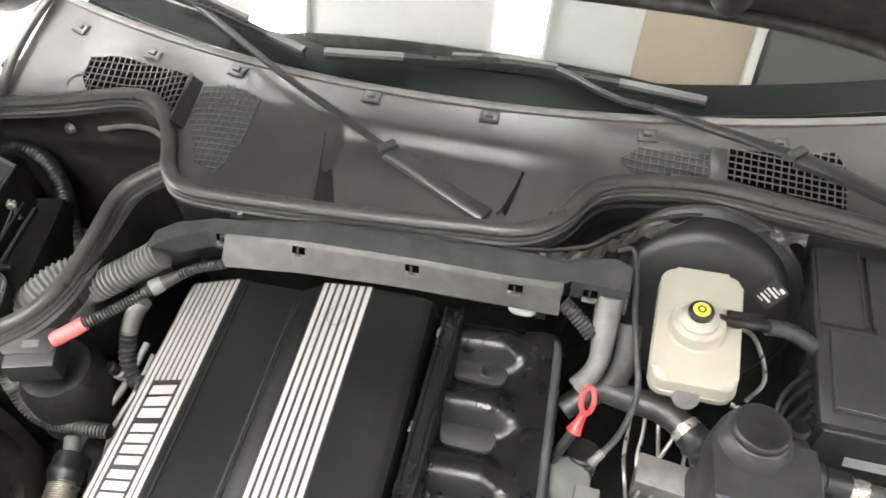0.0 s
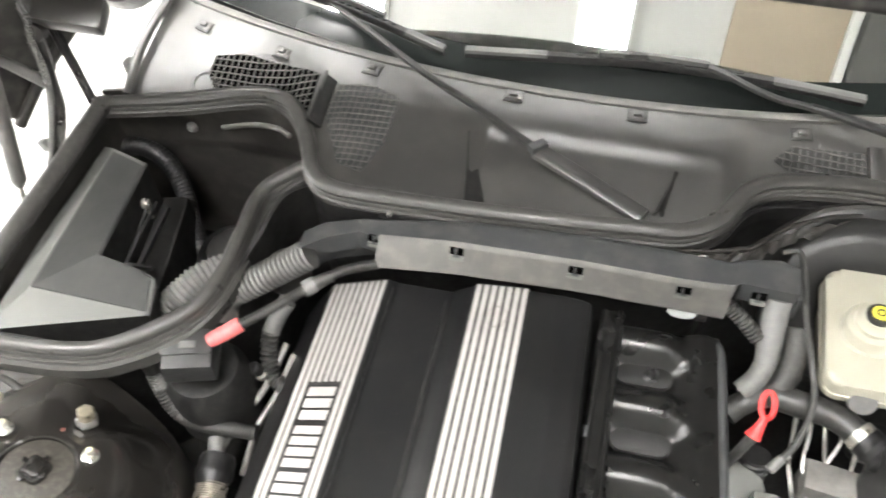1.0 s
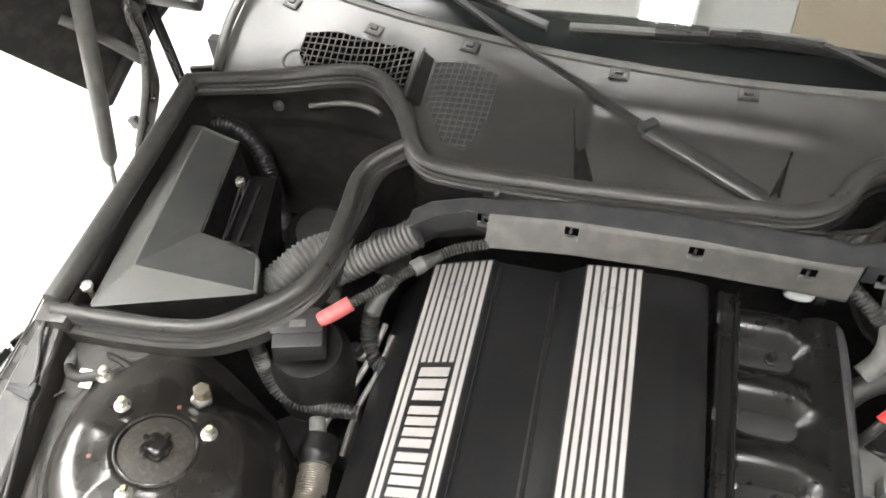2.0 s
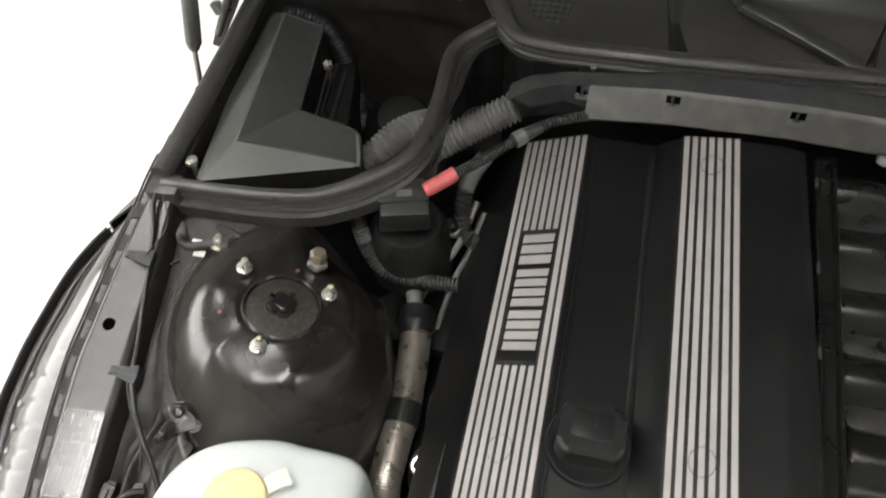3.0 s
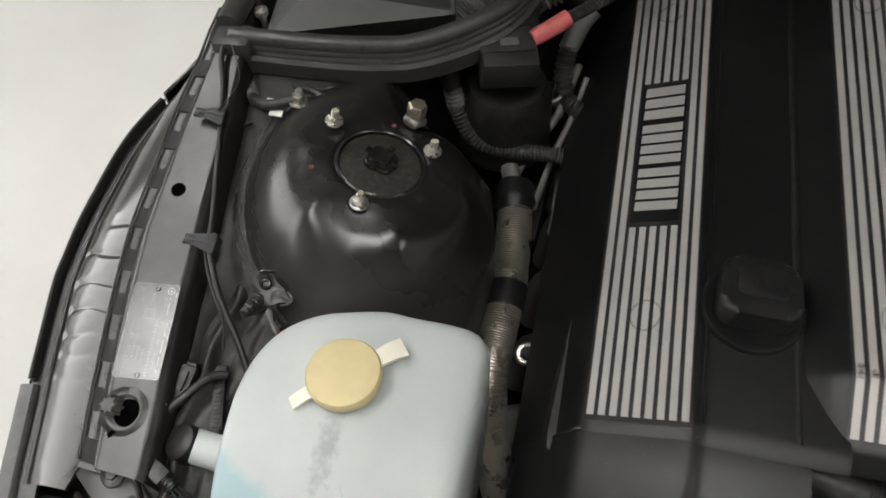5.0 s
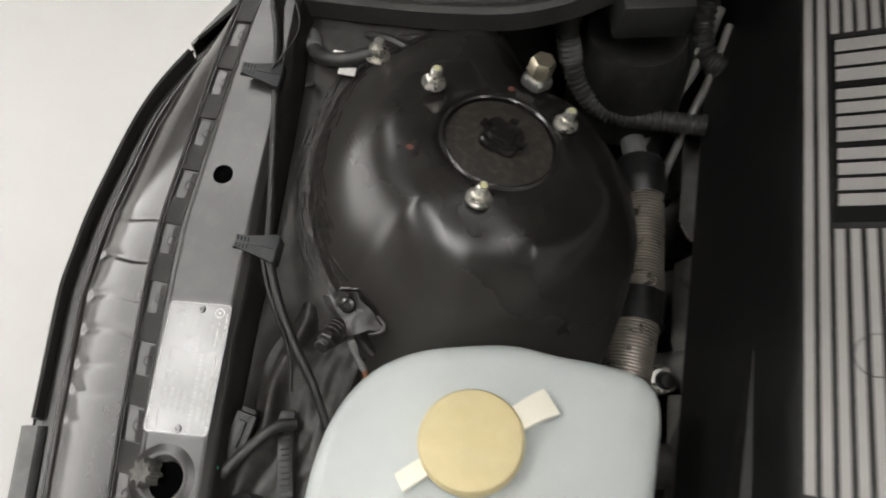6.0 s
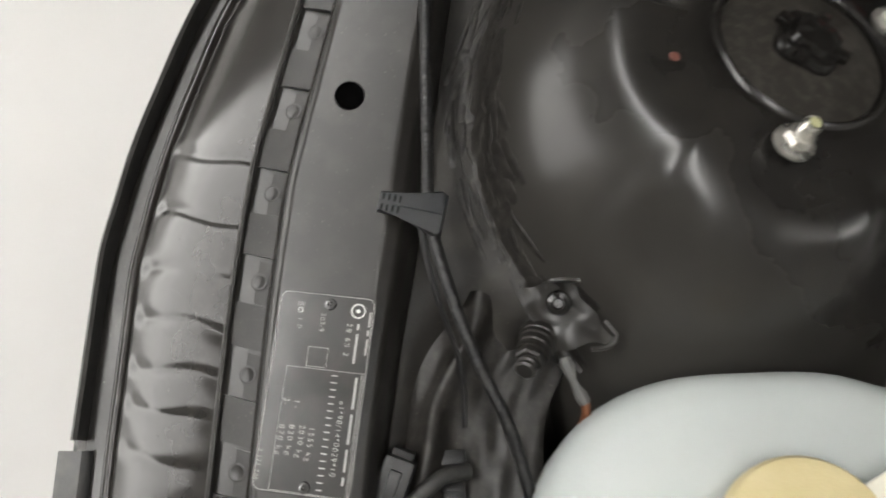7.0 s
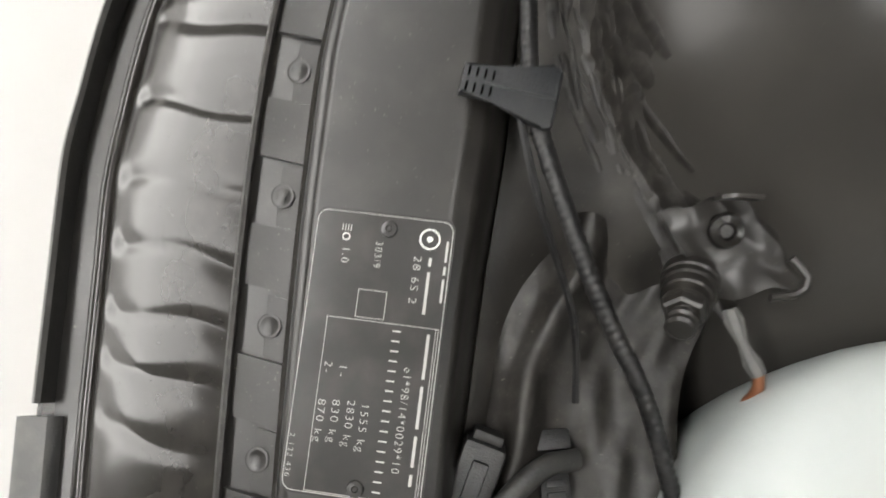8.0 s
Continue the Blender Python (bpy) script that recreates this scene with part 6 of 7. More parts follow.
dip = thing("dipstick", (0.27, 0.56, 0.80), "red looped dipstick handle", "dipstick")
ringpts = [Vector((0.2800 + 0.0068 * math.sin(a), 0.560 + 0.013 * math.cos(a) - 0.020, 0.868 + 0.007 * math.cos(a))) for a in np.linspace(0, 2 * math.pi, 17)]
part("loop", tube(ringpts, 0.0030, 10, 40), RED, dip, "red plastic loop")
part("stem", tube([(0.2792, 0.529, 0.862), (0.2745, 0.519, 0.851), (0.2705, 0.511, 0.843)], lambda s: 0.0042 + 0.0050 * s**2, 14), RED, dip, "red flared stem")
part("tube", tube([(0.2705, 0.511, 0.842), (0.262, 0.503, 0.82), (0.25, 0.50, 0.76)], 0.006, 12), HOSE, dip)

thick = thing("breather_elbow", (0.28, 0.65, 0.80), "pale grey breather elbow below the wiring channel", "hose")
part("elbow", tube([(0.287, 0.680, 0.884), (0.2868, 0.672, 0.872), (0.287, 0.648, 0.850), (0.288, 0.623, 0.828)], lambda s: 0.0162 - 0.0012 * ease(s, 0.45, 0.55) - 0.0016 * ease(s, 0.80, 0.84), 24), GREYCAP, thick, "pale grey ribbed elbow")
part("stub", tube([(0.288, 0.624, 0.829), (0.281, 0.608, 0.814), (0.266, 0.594, 0.80)], 0.0128, 16), GREYHOSE, thick)
part("flex", tube([(0.232, 0.664, 0.872), (0.252, 0.654, 0.862), (0.274, 0.641, 0.848)], 0.0095, 14, pitch=0.005, amp=0.0008), HOSE, thick, "dark flexible sleeve")
wide = thing("heater_hose", (0.32, 0.60, 0.76), "grey-black rubber hose with a steel clip", "hose")
part("hose", tube([(0.300, 0.600, 0.800), (0.330, 0.592, 0.802), (0.365, 0.588, 0.802), (0.395, 0.572, 0.802), (0.418, 0.548, 0.802)], 0.0165, 20), HOSE, wide)
part("hose", tube([(0.316, 0.660, 0.86), (0.318, 0.625, 0.83), (0.305, 0.602, 0.802), (0.275, 0.588, 0.79), (0.255, 0.57, 0.78)], 0.0145, 16), HOSE, wide)
part("clip", tube([(0.397, 0.570, 0.802), (0.405, 0.562, 0.802)], 0.0188, 20), ZINC, wide, "bright steel clip")
part("coupling", tube([(0.405, 0.562, 0.802), (0.418, 0.548, 0.802), (0.432, 0.534, 0.80)], lambda s: 0.0205 - 0.002 * math.sin(16 * s), 20), PLASTIC, wide)
vac = thing("vacuum_line", (0.32, 0.58, 0.82), "thin black vacuum line looping past the dipstick", "hose")
part("line", tube([(0.285, 0.735, 0.905), (0.305, 0.740, 0.905), (0.313, 0.705, 0.896), (0.318, 0.660, 0.882), (0.328, 0.610, 0.866), (0.334, 0.570, 0.85), (0.322, 0.525, 0.835), (0.298, 0.492, 0.82)], 0.0036, 10), HOSE, vac)
part("end", tube([(0.307, 0.503, 0.825), (0.295, 0.489, 0.818)], 0.0054, 10), GREYHOSE, vac)
valve = thing("idle_valve", (0.27, 0.47, 0.72), "grey round idle valve at the manifold side", "valve")
part("drum", lathe([(0, 0.03), (0.022, 0.03), (0.028, 0.026), (0.029, 0.012), (0.026, 0.008), (0.026, -0.02), (0, -0.02)], 32, pose(0.272, 0.487, 0.752, 10, 4)), BOXLID, valve)
part("plug", rbox(0.028, 0.020, 0.024, 0.003, (0.298, 0.462, 0.775)), BOXLID, valve)
part("boot", tube([(0.288, 0.520, 0.79), (0.288, 0.512, 0.77), (0.285, 0.505, 0.75)], 0.017, 14, pitch=0.008, amp=0.0012), PLASTIC, valve)
abs_unit = thing("brake_valve_block", (0.38, 0.53, 0.66), "alloy brake valve block with steel lines", "valve block")
part("block", rbox(0.060, 0.040, 0.05, 0.003, (0.385, 0.530, 0.702), (0, 0, -6)), ALLOY, abs_unit)
part("block", rbox(0.030, 0.030, 0.03, 0.003, (0.425, 0.500, 0.690), (0, 0, 20)), ALLOY, abs_unit)
for k in range(6):
    rnd = random.Random(40 + k)
    x = 0.335 + 0.018 * k
    part("line", tube([(x, 0.60, 0.80 - 0.01 * k), (x + 0.003, 0.575, 0.765), (x + rnd.uniform(-0.01, 0.02), 0.545, 0.742), (x + 0.01, 0.515, 0.73), (x + rnd.uniform(-0.02, 0.03), 0.48, 0.69)], 0.0026, 8), STEEL, abs_unit)
part("line", tube([(0.455, 0.72, 0.82), (0.475, 0.70, 0.82), (0.49, 0.66, 0.80), (0.47, 0.63, 0.79)], 0.003, 8), STEEL, abs_unit)
part("line", tube([(0.45, 0.615, 0.80), (0.48, 0.605, 0.80), (0.505, 0.585, 0.79)], 0.0035, 8), STEEL, abs_unit)
hang = thing("bay_loom", (0.50, 0.62, 0.72), "black wiring looms below the fuse box", "loom sleeve")
for k in range(4):
    part("loom", tube([(0.53, 0.66 - 0.02 * k, 0.84), (0.512, 0.645 - 0.02 * k, 0.80), (0.50, 0.61 - 0.015 * k, 0.77), (0.47 - 0.02 * k, 0.59, 0.74), (0.43, 0.57, 0.72)], 0.0032, 8), PLASTIC, hang)

# ---- blower box at the corner of the bulkhead ----
box = thing("filter_box", (-0.60, 0.60, 0.62), "grey-black faceted plastic filter housing in the corner well", "filter box")


def box_bm():
    # rim points of the lid, clockwise from the front outer corner, and the ridge inside it
    fl, fr, n2, n1 = (-0.676, 0.424, 0.834), (-0.470, 0.492, 0.844), (-0.520, 0.553, 0.850), (-0.580, 0.560, 0.853)
    tr, tl = (-0.617, 0.745, 0.843), (-0.755, 0.806, 0.796)
    b, r2 = (-0.645, 0.491, 0.847), (-0.691, 0.770, 0.835)
    frs = (-0.488, 0.541, 0.849)
    bm = bmesh.new()
    names = {k: bm.verts.new(p) for k, p in dict(fl=fl, fr=fr, frs=frs, n2=n2, n1=n1, tr=tr, tl=tl, b=b, r2=r2).items()}
    for f in (("fl", "fr", "b"), ("b", "fr", "frs", "n2", "n1", "tr", "r2"), ("fl", "b", "r2", "tl")):
        bm.faces.new([names[k] for k in f])
    bmesh.ops.bevel(bm, geom=[e for e in bm.edges if len(e.link_faces) == 2], offset=0.0025, segments=2, affect="EDGES")
    rim = [fl, fr, frs, n2, n1, tr, tl]
    side = bmesh.new()
    for p, q in zip(rim, rim[1:] + rim[:1]):
        side.faces.new([side.verts.new(v) for v in (p, q, Vector(q) - Vector((0, 0, 0.16)), Vector(p) - Vector((0, 0, 0.16)))])
    return bm, side


box_top, box_side = box_bm()
part("lid", box_top, BOXLID, box, "faceted grey-black lid", smooth=15)
part("body", box_side, SHADE_BLACK, box, "black lower body", smooth=0)
part("rim", tube([(-0.580, 0.5605, 0.851), (-0.600, 0.66, 0.846), (-0.617, 0.745, 0.841)], 0.0022, 6), INSET, box)
part("rim", tube([(-0.470, 0.492, 0.842), (-0.488, 0.541, 0.847), (-0.520, 0.553, 0.848), (-0.580, 0.560, 0.851)], 0.0018, 6, 60), INSET, box)
part("clamp_frame", join(rbox(0.006, 0.120, 0.008, 0.001, (-0.560, 0.640, 0.800), (0, 0, 8)), rbox(0.040, 0.006, 0.008, 0.001, (-0.548, 0.583, 0.806), (0, 0, 8)), rbox(0.004, 0.110, 0.006, 0.001, (-0.574, 0.642, 0.812), (0, 0, 8))), PLASTIC, box, "black clamp frame")
inset = [Vector(p) for p in ((-0.645, 0.491, 0.847), (-0.473, 0.4935, 0.844), (-0.490, 0.540, 0.849), (-0.522, 0.552, 0.850), (-0.581, 0.559, 0.853), (-0.618, 0.743, 0.843), (-0.690, 0.768, 0.835))]
middle = sum(inset, Vector()) / len(inset)
bm = bmesh.new()
low = [bm.verts.new(p.lerp(middle, 0.022)) for p in inset]
top = [bm.verts.new(p.lerp(middle, 0.035) + Vector((0, 0, 0.0022))) for p in inset]
for i in range(len(low)):
    j = (i + 1) % len(low)
    bm.faces.new((low[i], low[j], top[j], top[i]))
bm.faces.new(top)
part("inset_panel", bm, INSET, box, "darker inset panel", smooth=0)
part("stud", join(lathe([(0.004, -0.03), (0.004, 0.006), (0, 0.007)], 10, pose(-0.589, 0.683, 0.826)), hexnut(0.0075, 0.008, pose(-0.589, 0.683, 0.821))), ZINC, box, "bright stud nut")
part("stud", join(lathe([(0.004, -0.03), (0.004, 0.008), (0, 0.009)], 10, pose(-0.688, 0.447, 0.842)), lathe([(0.008, 0), (0.008, 0.006), (0, 0.007)], 14, pose(-0.688, 0.447, 0.842))), ZINC, box, "bright stud nut")
part("stay", tube([(-0.589, 0.682, 0.818), (-0.586, 0.63, 0.80), (-0.584, 0.58, 0.785)], 0.0024, 8), PLASTIC, box)
# inner box kept near-black: the shade of this corner is in its colour
part("inner_box", rbox(0.08, 0.20, 0.12, 0.01, (-0.595, 0.66, 0.64), (0, 0, 14)), SHADE_BLACK, box)
part("air_hose", tube([(-0.745, 0.815, 0.745), (-0.735, 0.832, 0.768), (-0.700, 0.838, 0.776), (-0.650, 0.825, 0.762), (-0.615, 0.795, 0.73), (-0.585, 0.75, 0.70), (-0.56, 0.72, 0.66)], 0.015, 18, pitch=0.007, amp=0.0006), PLASTIC, box)
part("flex_hose", tube([(-0.500, 0.515, 0.775), (-0.470, 0.548, 0.806), (-0.445, 0.582, 0.818), (-0.418, 0.612, 0.812), (-0.400, 0.635, 0.79)], 0.021, 18, pitch=0.007, amp=0.0015), GREYHOSE, box, "grey-green corrugated hose")
part("blower", lathe([(0, 0.06), (0.04, 0.055), (0.06, 0.03), (0.065, -0.06)], 32, pose(-0.50, 0.72, 0.66, 10, 10)), SHADE_BLACK, box)

# ---- weatherstrips ----
SEAL = [(-0.011, -0.012), (-0.012, -0.003), (-0.0095, -0.001), (-0.0095, 0.003), (-0.012, 0.008), (-0.0115, 0.014), (-0.007, 0.0195), (0.0, 0.021), (0.007, 0.0185), (0.0105, 0.013),
        (0.0095, 0.007), (0.0115, 0.0045), (0.0115, 0.0015), (0.0095, 0.0), (0.0125, -0.003), (0.0125, -0.006), (0.010, -0.008), (0.011, -0.012)]
seal = thing("bulkhead_seal", (0.0, 0.72, 0.86), "black rubber weatherstrip winding along the bulkhead", "weatherstrip")
part("strip", sweep([(-0.733, 0.822, 0.866), (-0.60, 0.851, 0.874), (-0.49, 0.882, 0.882), (-0.432, 0.874, 0.886), (-0.385, 0.828, 0.893), (-0.352, 0.775, 0.896), (-0.330, 0.733, 0.894), (-0.285, 0.709, 0.892), (-0.15, 0.708, 0.897),
                     (0.0, 0.714, 0.902), (0.10, 0.722, 0.904), (0.165, 0.730, 0.905), (0.208, 0.762, 0.906), (0.238, 0.815, 0.908), (0.285, 0.843, 0.909), (0.384, 0.858, 0.909), (0.49, 0.852, 0.904), (0.607, 0.845, 0.894), (0.72, 0.825, 0.87)], SEAL, 220), RUBBER, seal)
SKIN = [(-0.330, 0.727), (-0.285, 0.703), (-0.15, 0.702), (0.0, 0.708), (0.10, 0.716), (0.165, 0.724), (0.212, 0.757), (0.243, 0.809), (0.285, 0.837), (0.384, 0.852), (0.49, 0.846), (0.607, 0.839), (0.72, 0.82)]
skin_line, _ = spline([(x, y, 0) for x, y in SKIN], 90)
part("bulkhead_skin", sheet(lambda u, v: (skin_line[round(90 * u)].x, skin_line[round(90 * u)].y + 0.010 * v, 0.893 - 0.50 * v), 90, 8, 0.004), SHADE_BLACK, seal)
part("flange_fold", sweep([(x, y - 0.003, 0.876) for x, y in SKIN[1:]], [(-0.006, -0.012), (0.005, -0.012), (0.006, 0.010), (-0.003, 0.012)], 120), PLASTIC, seal)
for k in range(7):
    x = -0.20 + 0.062 * k
    part("bulkhead_clip", rbox(0.048, 0.010, 0.010, 0.003, (x, 0.694 + 0.01 * max(0, x), 0.876), (0, 0, 3)), PLASTIC, seal)
part("pin", lathe([(0.003, 0), (0.004, 0.006), (0, 0.007)], 10, pose(-0.206, 0.690, 0.890)), GREYCAP, seal)
well = thing("well_seal", (-0.5, 0.5, 0.82), "black double-lipped weatherstrip round the filter well", "weatherstrip")
part("strip", sweep([(-0.705, 0.402, 0.836), (-0.60, 0.409, 0.839), (-0.535, 0.418, 0.841), (-0.495, 0.430, 0.843), (-0.447, 0.462, 0.847), (-0.409, 0.503, 0.852), (-0.395, 0.555, 0.856), (-0.396, 0.625, 0.861), (-0.400, 0.680, 0.865), (-0.392, 0.712, 0.869), (-0.364, 0.738, 0.877), (-0.336, 0.756, 0.886)], [(0.86 * a, b) for a, b in SEAL], 120), RUBBER, well)
part("lower_lip", sweep([(-0.700, 0.390, 0.826), (-0.60, 0.396, 0.828), (-0.535, 0.404, 0.830), (-0.488, 0.418, 0.832), (-0.437, 0.451, 0.836), (-0.400, 0.494, 0.841), (-0.384, 0.550, 0.845), (-0.384, 0.625, 0.850), (-0.388, 0.674, 0.854), (-0.380, 0.702, 0.858), (-0.355, 0.726, 0.866)],
                        [(-0.006, -0.016), (0.005, -0.016), (0.006, 0.004), (0.002, 0.008), (-0.004, 0.007)], 100), RUBBER, well)
part("corner_boot", moved(rbox(0.045, 0.034, 0.026, 0.007), pose(-0.700, 0.400, 0.826, 0, -4, 4)), RUBBER, well)
edge = thing("wing_seal", (-0.72, 0.6, 0.83), "round black rubber strip along the well's outer edge", "weatherstrip")
part("strip", tube([(-0.711, 0.412, 0.852), (-0.713, 0.52, 0.858), (-0.717, 0.66, 0.866), (-0.725, 0.82, 0.876)], 0.0145, 16), RUBBER, edge)

pale = thing("pale_plug", (0.186, 0.652, 0.82), "pale translucent plug below the wiring channel", "connector")
part("body", tube([(0.166, 0.668, 0.842), (0.184, 0.667, 0.842), (0.200, 0.669, 0.842)], lambda s: 0.0112 - 0.004 * (2 * s - 1) ** 4, 18), TANK, pale)
part("collar", tube([(0.200, 0.669, 0.842), (0.212, 0.670, 0.842)], 0.0125, 16), PLASTIC, pale)

# lumpy sealant under the rear seal
bead = thing("sealant_bead", (0.2, 0.73, 0.88), "lumpy dark sealant along the bulkhead seam", "sealant")
for path, seed in (([(-0.10, 0.705, 0.885), (0.05, 0.716, 0.892), (0.18, 0.722, 0.892), (0.25, 0.745, 0.890)], 1), ([(0.25, 0.745, 0.890), (0.31, 0.800, 0.892), (0.40, 0.838, 0.890), (0.52, 0.838, 0.882)], 2)):
    part("bead", tube(path, lambda s, seed=seed: 0.0030 + 0.0007 * math.sin(37 * s + seed) * math.sin(71 * s), 8, 90), SEALER, bead)
    part("smear", sheet(lambda u, v, path=path, seed=seed: (lambda i, f: (path[i][0] + (path[min(3, i + 1)][0] - path[i][0]) * f, path[i][1] + (path[min(3, i + 1)][1] - path[i][1]) * f - 0.004 - 0.010 * v + 0.002 * math.sin(60 * u + 3 * seed),
                        path[i][2] - 0.003 - 0.012 * v + 0.0015 * math.sin(83 * u + 9 * v)))(min(2, int(u * 3)), u * 3 - min(2, int(u * 3))), 80, 5, 0.002), SEALER, bead)

# ---- cowl panel under the windscreen ----


def cowl_front(x):
    return ramp(x, (-0.76, 0.818), (-0.60, 0.858), (-0.49, 0.888), (-0.43, 0.878), (-0.38, 0.828), (-0.345, 0.775), (-0.32, 0.732), (-0.28, 0.713), (-0.15, 0.712), (0.0, 0.718), (0.10, 0.726), (0.165, 0.735), (0.205, 0.766), (0.235, 0.818), (0.285, 0.848),
                (0.384, 0.862), (0.49, 0.856), (0.607, 0.849), (0.76, 0.82))


def cowl_rear(x):
    return 0.911 + 0.29 * x * x


def cowl_z(x, y):
    f, r = cowl_front(x), cowl_rear(x)
    low = ramp(x, (-0.76, 0.868), (-0.60, 0.884), (-0.49, 0.892), (-0.33, 0.902), (-0.15, 0.906), (0.16, 0.914), (0.40, 0.916), (0.60, 0.902), (0.76, 0.876))
    high = 0.949 - 0.03 * x * x
    t = min(1.05, max(0.0, (y - f) / max(0.03, r - f)))
    z = low + (high - low) * t**1.15
    # pressed well for the wiper spindle, with a crisp left fold
    dip = ease(x, -0.118, -0.108) * (1 - ease(x, 0.13, 0.235)) * (1 - ease(y, 0.83, 0.858))
    return z - 0.010 * dip - 0.004 * (1 - ease(y, f, f + 0.012))


cowl = thing("cowl", (0.0, 0.85, 0.86), "weathered dark grey plastic cowl panel below the windscreen", "cowl panel")


def cowl_fn(u, v):
    x = -0.703 + 1.458 * u
    f, r = cowl_front(x), cowl_rear(x)
    y = f + (r - f) * v
    return (x, y, cowl_z(x, y))


part("panel", sheet(cowl_fn, 260, 40, 0.003), COWL, cowl, smooth=50)
part("rear_lip", sweep([(x, cowl_rear(x) + 0.004, cowl_z(x, cowl_rear(x)) + 0.001) for x in np.linspace(-0.695, 0.74, 40)], [(-0.007, -0.006), (0.007, -0.006), (0.007, 0.002), (0.0, 0.0045), (-0.007, 0.002)], 120), CHANNEL_FACE, cowl, "pale worn rear lip")
part("side_edge", tube([(-0.690, 0.842, 0.884), (-0.700, 0.90, 0.905), (-0.703, 0.96, 0.923), (-0.692, 1.03, 0.948)], 0.008, 12), COWL, cowl)
for x, y in ((-0.614, 0.985), (-0.460, 0.945), (-0.301, 0.917), (-0.085, 0.900), (0.086, 0.897), (0.299, 0.916), (0.470, 0.944)):
    z = cowl_z(x, y)
    part("clip_frame", moved(rbox(0.027, 0.020, 0.0022, 0.0006), pose(x, y, z + 0.0016, 12, 0, 30 * x)), FUSE, cowl)
    part("clip", join(moved(rbox(0.022, 0.015, 0.0018, 0.0004), pose(x, y, z + 0.0032, 12, 0, 30 * x)), moved(rbox(0.011, 0.008, 0.005, 0.001), pose(x, y, z + 0.0044, 12, 0, 30 * x))), COWL, cowl)
part("pressed_arc", lathe([(0.016, 0.0), (0.019, 0.0022), (0.022, 0.0)], 32, facing((-0.575, 0.888, cowl_z(-0.575, 0.888) - 0.0003), (0, -0.35, 1))), COWL, cowl)


def vent(name_, x0, x1, shape, step, mat_back, mat_bar):
    """A mesh vent following the cowl: backing painted with the holes' shade, then crossed bars between the two edges
    shape(x).
    """
    e = thing(name_, ((x0 + x1) / 2, shape((x0 + x1) / 2)[0], 0.9), "black mesh air vent in the cowl panel", "vent", "cowl vents")
    part("backing", sheet(lambda u, v: (x0 + (x1 - x0) * u, shape(x0 + (x1 - x0) * u)[0] + (shape(x0 + (x1 - x0) * u)[1] - shape(x0 + (x1 - x0) * u)[0]) * v,
                                        cowl_z(x0 + (x1 - x0) * u, shape(x0 + (x1 - x0) * u)[0] + (shape(x0 + (x1 - x0) * u)[1] - shape(x0 + (x1 - x0) * u)[0]) * v) + 0.0012), 20, 12, 0.001), mat_back, e)
    x = x0
    while x <= x1 + 1e-6:
        a, b = shape(x)
        if b - a > 0.004:
            ys = np.linspace(a, b, 6)
            part("bar", tube([(x, y, cowl_z(x, y) + 0.003) for y in ys], 0.0010, 4, 8), mat_bar, e, smooth=0)
        x += step
    lo, hi = min(shape(v)[0] for v in np.linspace(x0, x1, 20)), max(shape(v)[1] for v in np.linspace(x0, x1, 20))
    y = lo + step / 2
    while y < hi:
        xs = [v for v in np.linspace(x0, x1, 41) if shape(v)[0] <= y <= shape(v)[1]]
        if len(xs) > 2:
            part("bar", tube([(v, y, cowl_z(v, y) + 0.0033) for v in np.linspace(xs[0], xs[-1], 8)], 0.0010, 4, 12), mat_bar, e, smooth=0)
        y += step
    return e


vent("cowl_vent", -0.572, -0.385, lambda x: (ramp(x, (-0.572, 0.900), (-0.548, 0.870), (-0.465, 0.876), (-0.385, 0.850)), ramp(x, (-0.572, 0.936), (-0.52, 0.942), (-0.415, 0.921), (-0.385, 0.910))), 0.0105, HOLLOW_SHADE, CHANNEL_FACE)
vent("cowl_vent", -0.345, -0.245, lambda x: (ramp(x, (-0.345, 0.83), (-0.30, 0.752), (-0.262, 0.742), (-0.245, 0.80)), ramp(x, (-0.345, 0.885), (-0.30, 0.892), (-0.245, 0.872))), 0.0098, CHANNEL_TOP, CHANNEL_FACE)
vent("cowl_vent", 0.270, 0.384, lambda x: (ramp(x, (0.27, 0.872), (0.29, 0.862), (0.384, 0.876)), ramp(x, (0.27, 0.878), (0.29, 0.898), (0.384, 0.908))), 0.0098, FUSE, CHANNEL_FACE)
vent("cowl_vent", 0.408, 0.560, lambda x: (ramp(x, (0.408, 0.878), (0.50, 0.872), (0.56, 0.868)), ramp(x, (0.408, 0.922), (0.50, 0.936), (0.545, 0.952), (0.56, 0.93))), 0.0098, HOLLOW_SHADE, CHANNEL_FACE)
div = thing("vent_divider", (-0.375, 0.87, 0.9), "grey plastic upright flap between the cowl vents", "flap")
part("flap", sheet(lambda u, v: (-0.382 + 0.012 * u + 0.004 * v, 0.822 + 0.075 * v, cowl_z(-0.38, 0.83 + 0.065 * v) + 0.024 * u + 0.001), 4, 10, 0.004), COWL, div)
part("pad", sheet(lambda u, v: (-0.366 + 0.018 * u, 0.815 + 0.08 * v, cowl_z(-0.36, 0.82 + 0.07 * v) + 0.018 - 0.016 * u), 4, 10, 0.008), SHADE_BLACK, div, "black foam pad")
div2 = thing("vent_divider", (0.396, 0.89, 0.91), "grey plastic upright flap between the cowl vents", "flap")
part("flap", rbox(0.022, 0.055, 0.008, 0.002, (0.396, 0.893, cowl_z(0.396, 0.893) - 0.001), (14, 0, 4)), COWL, div2)
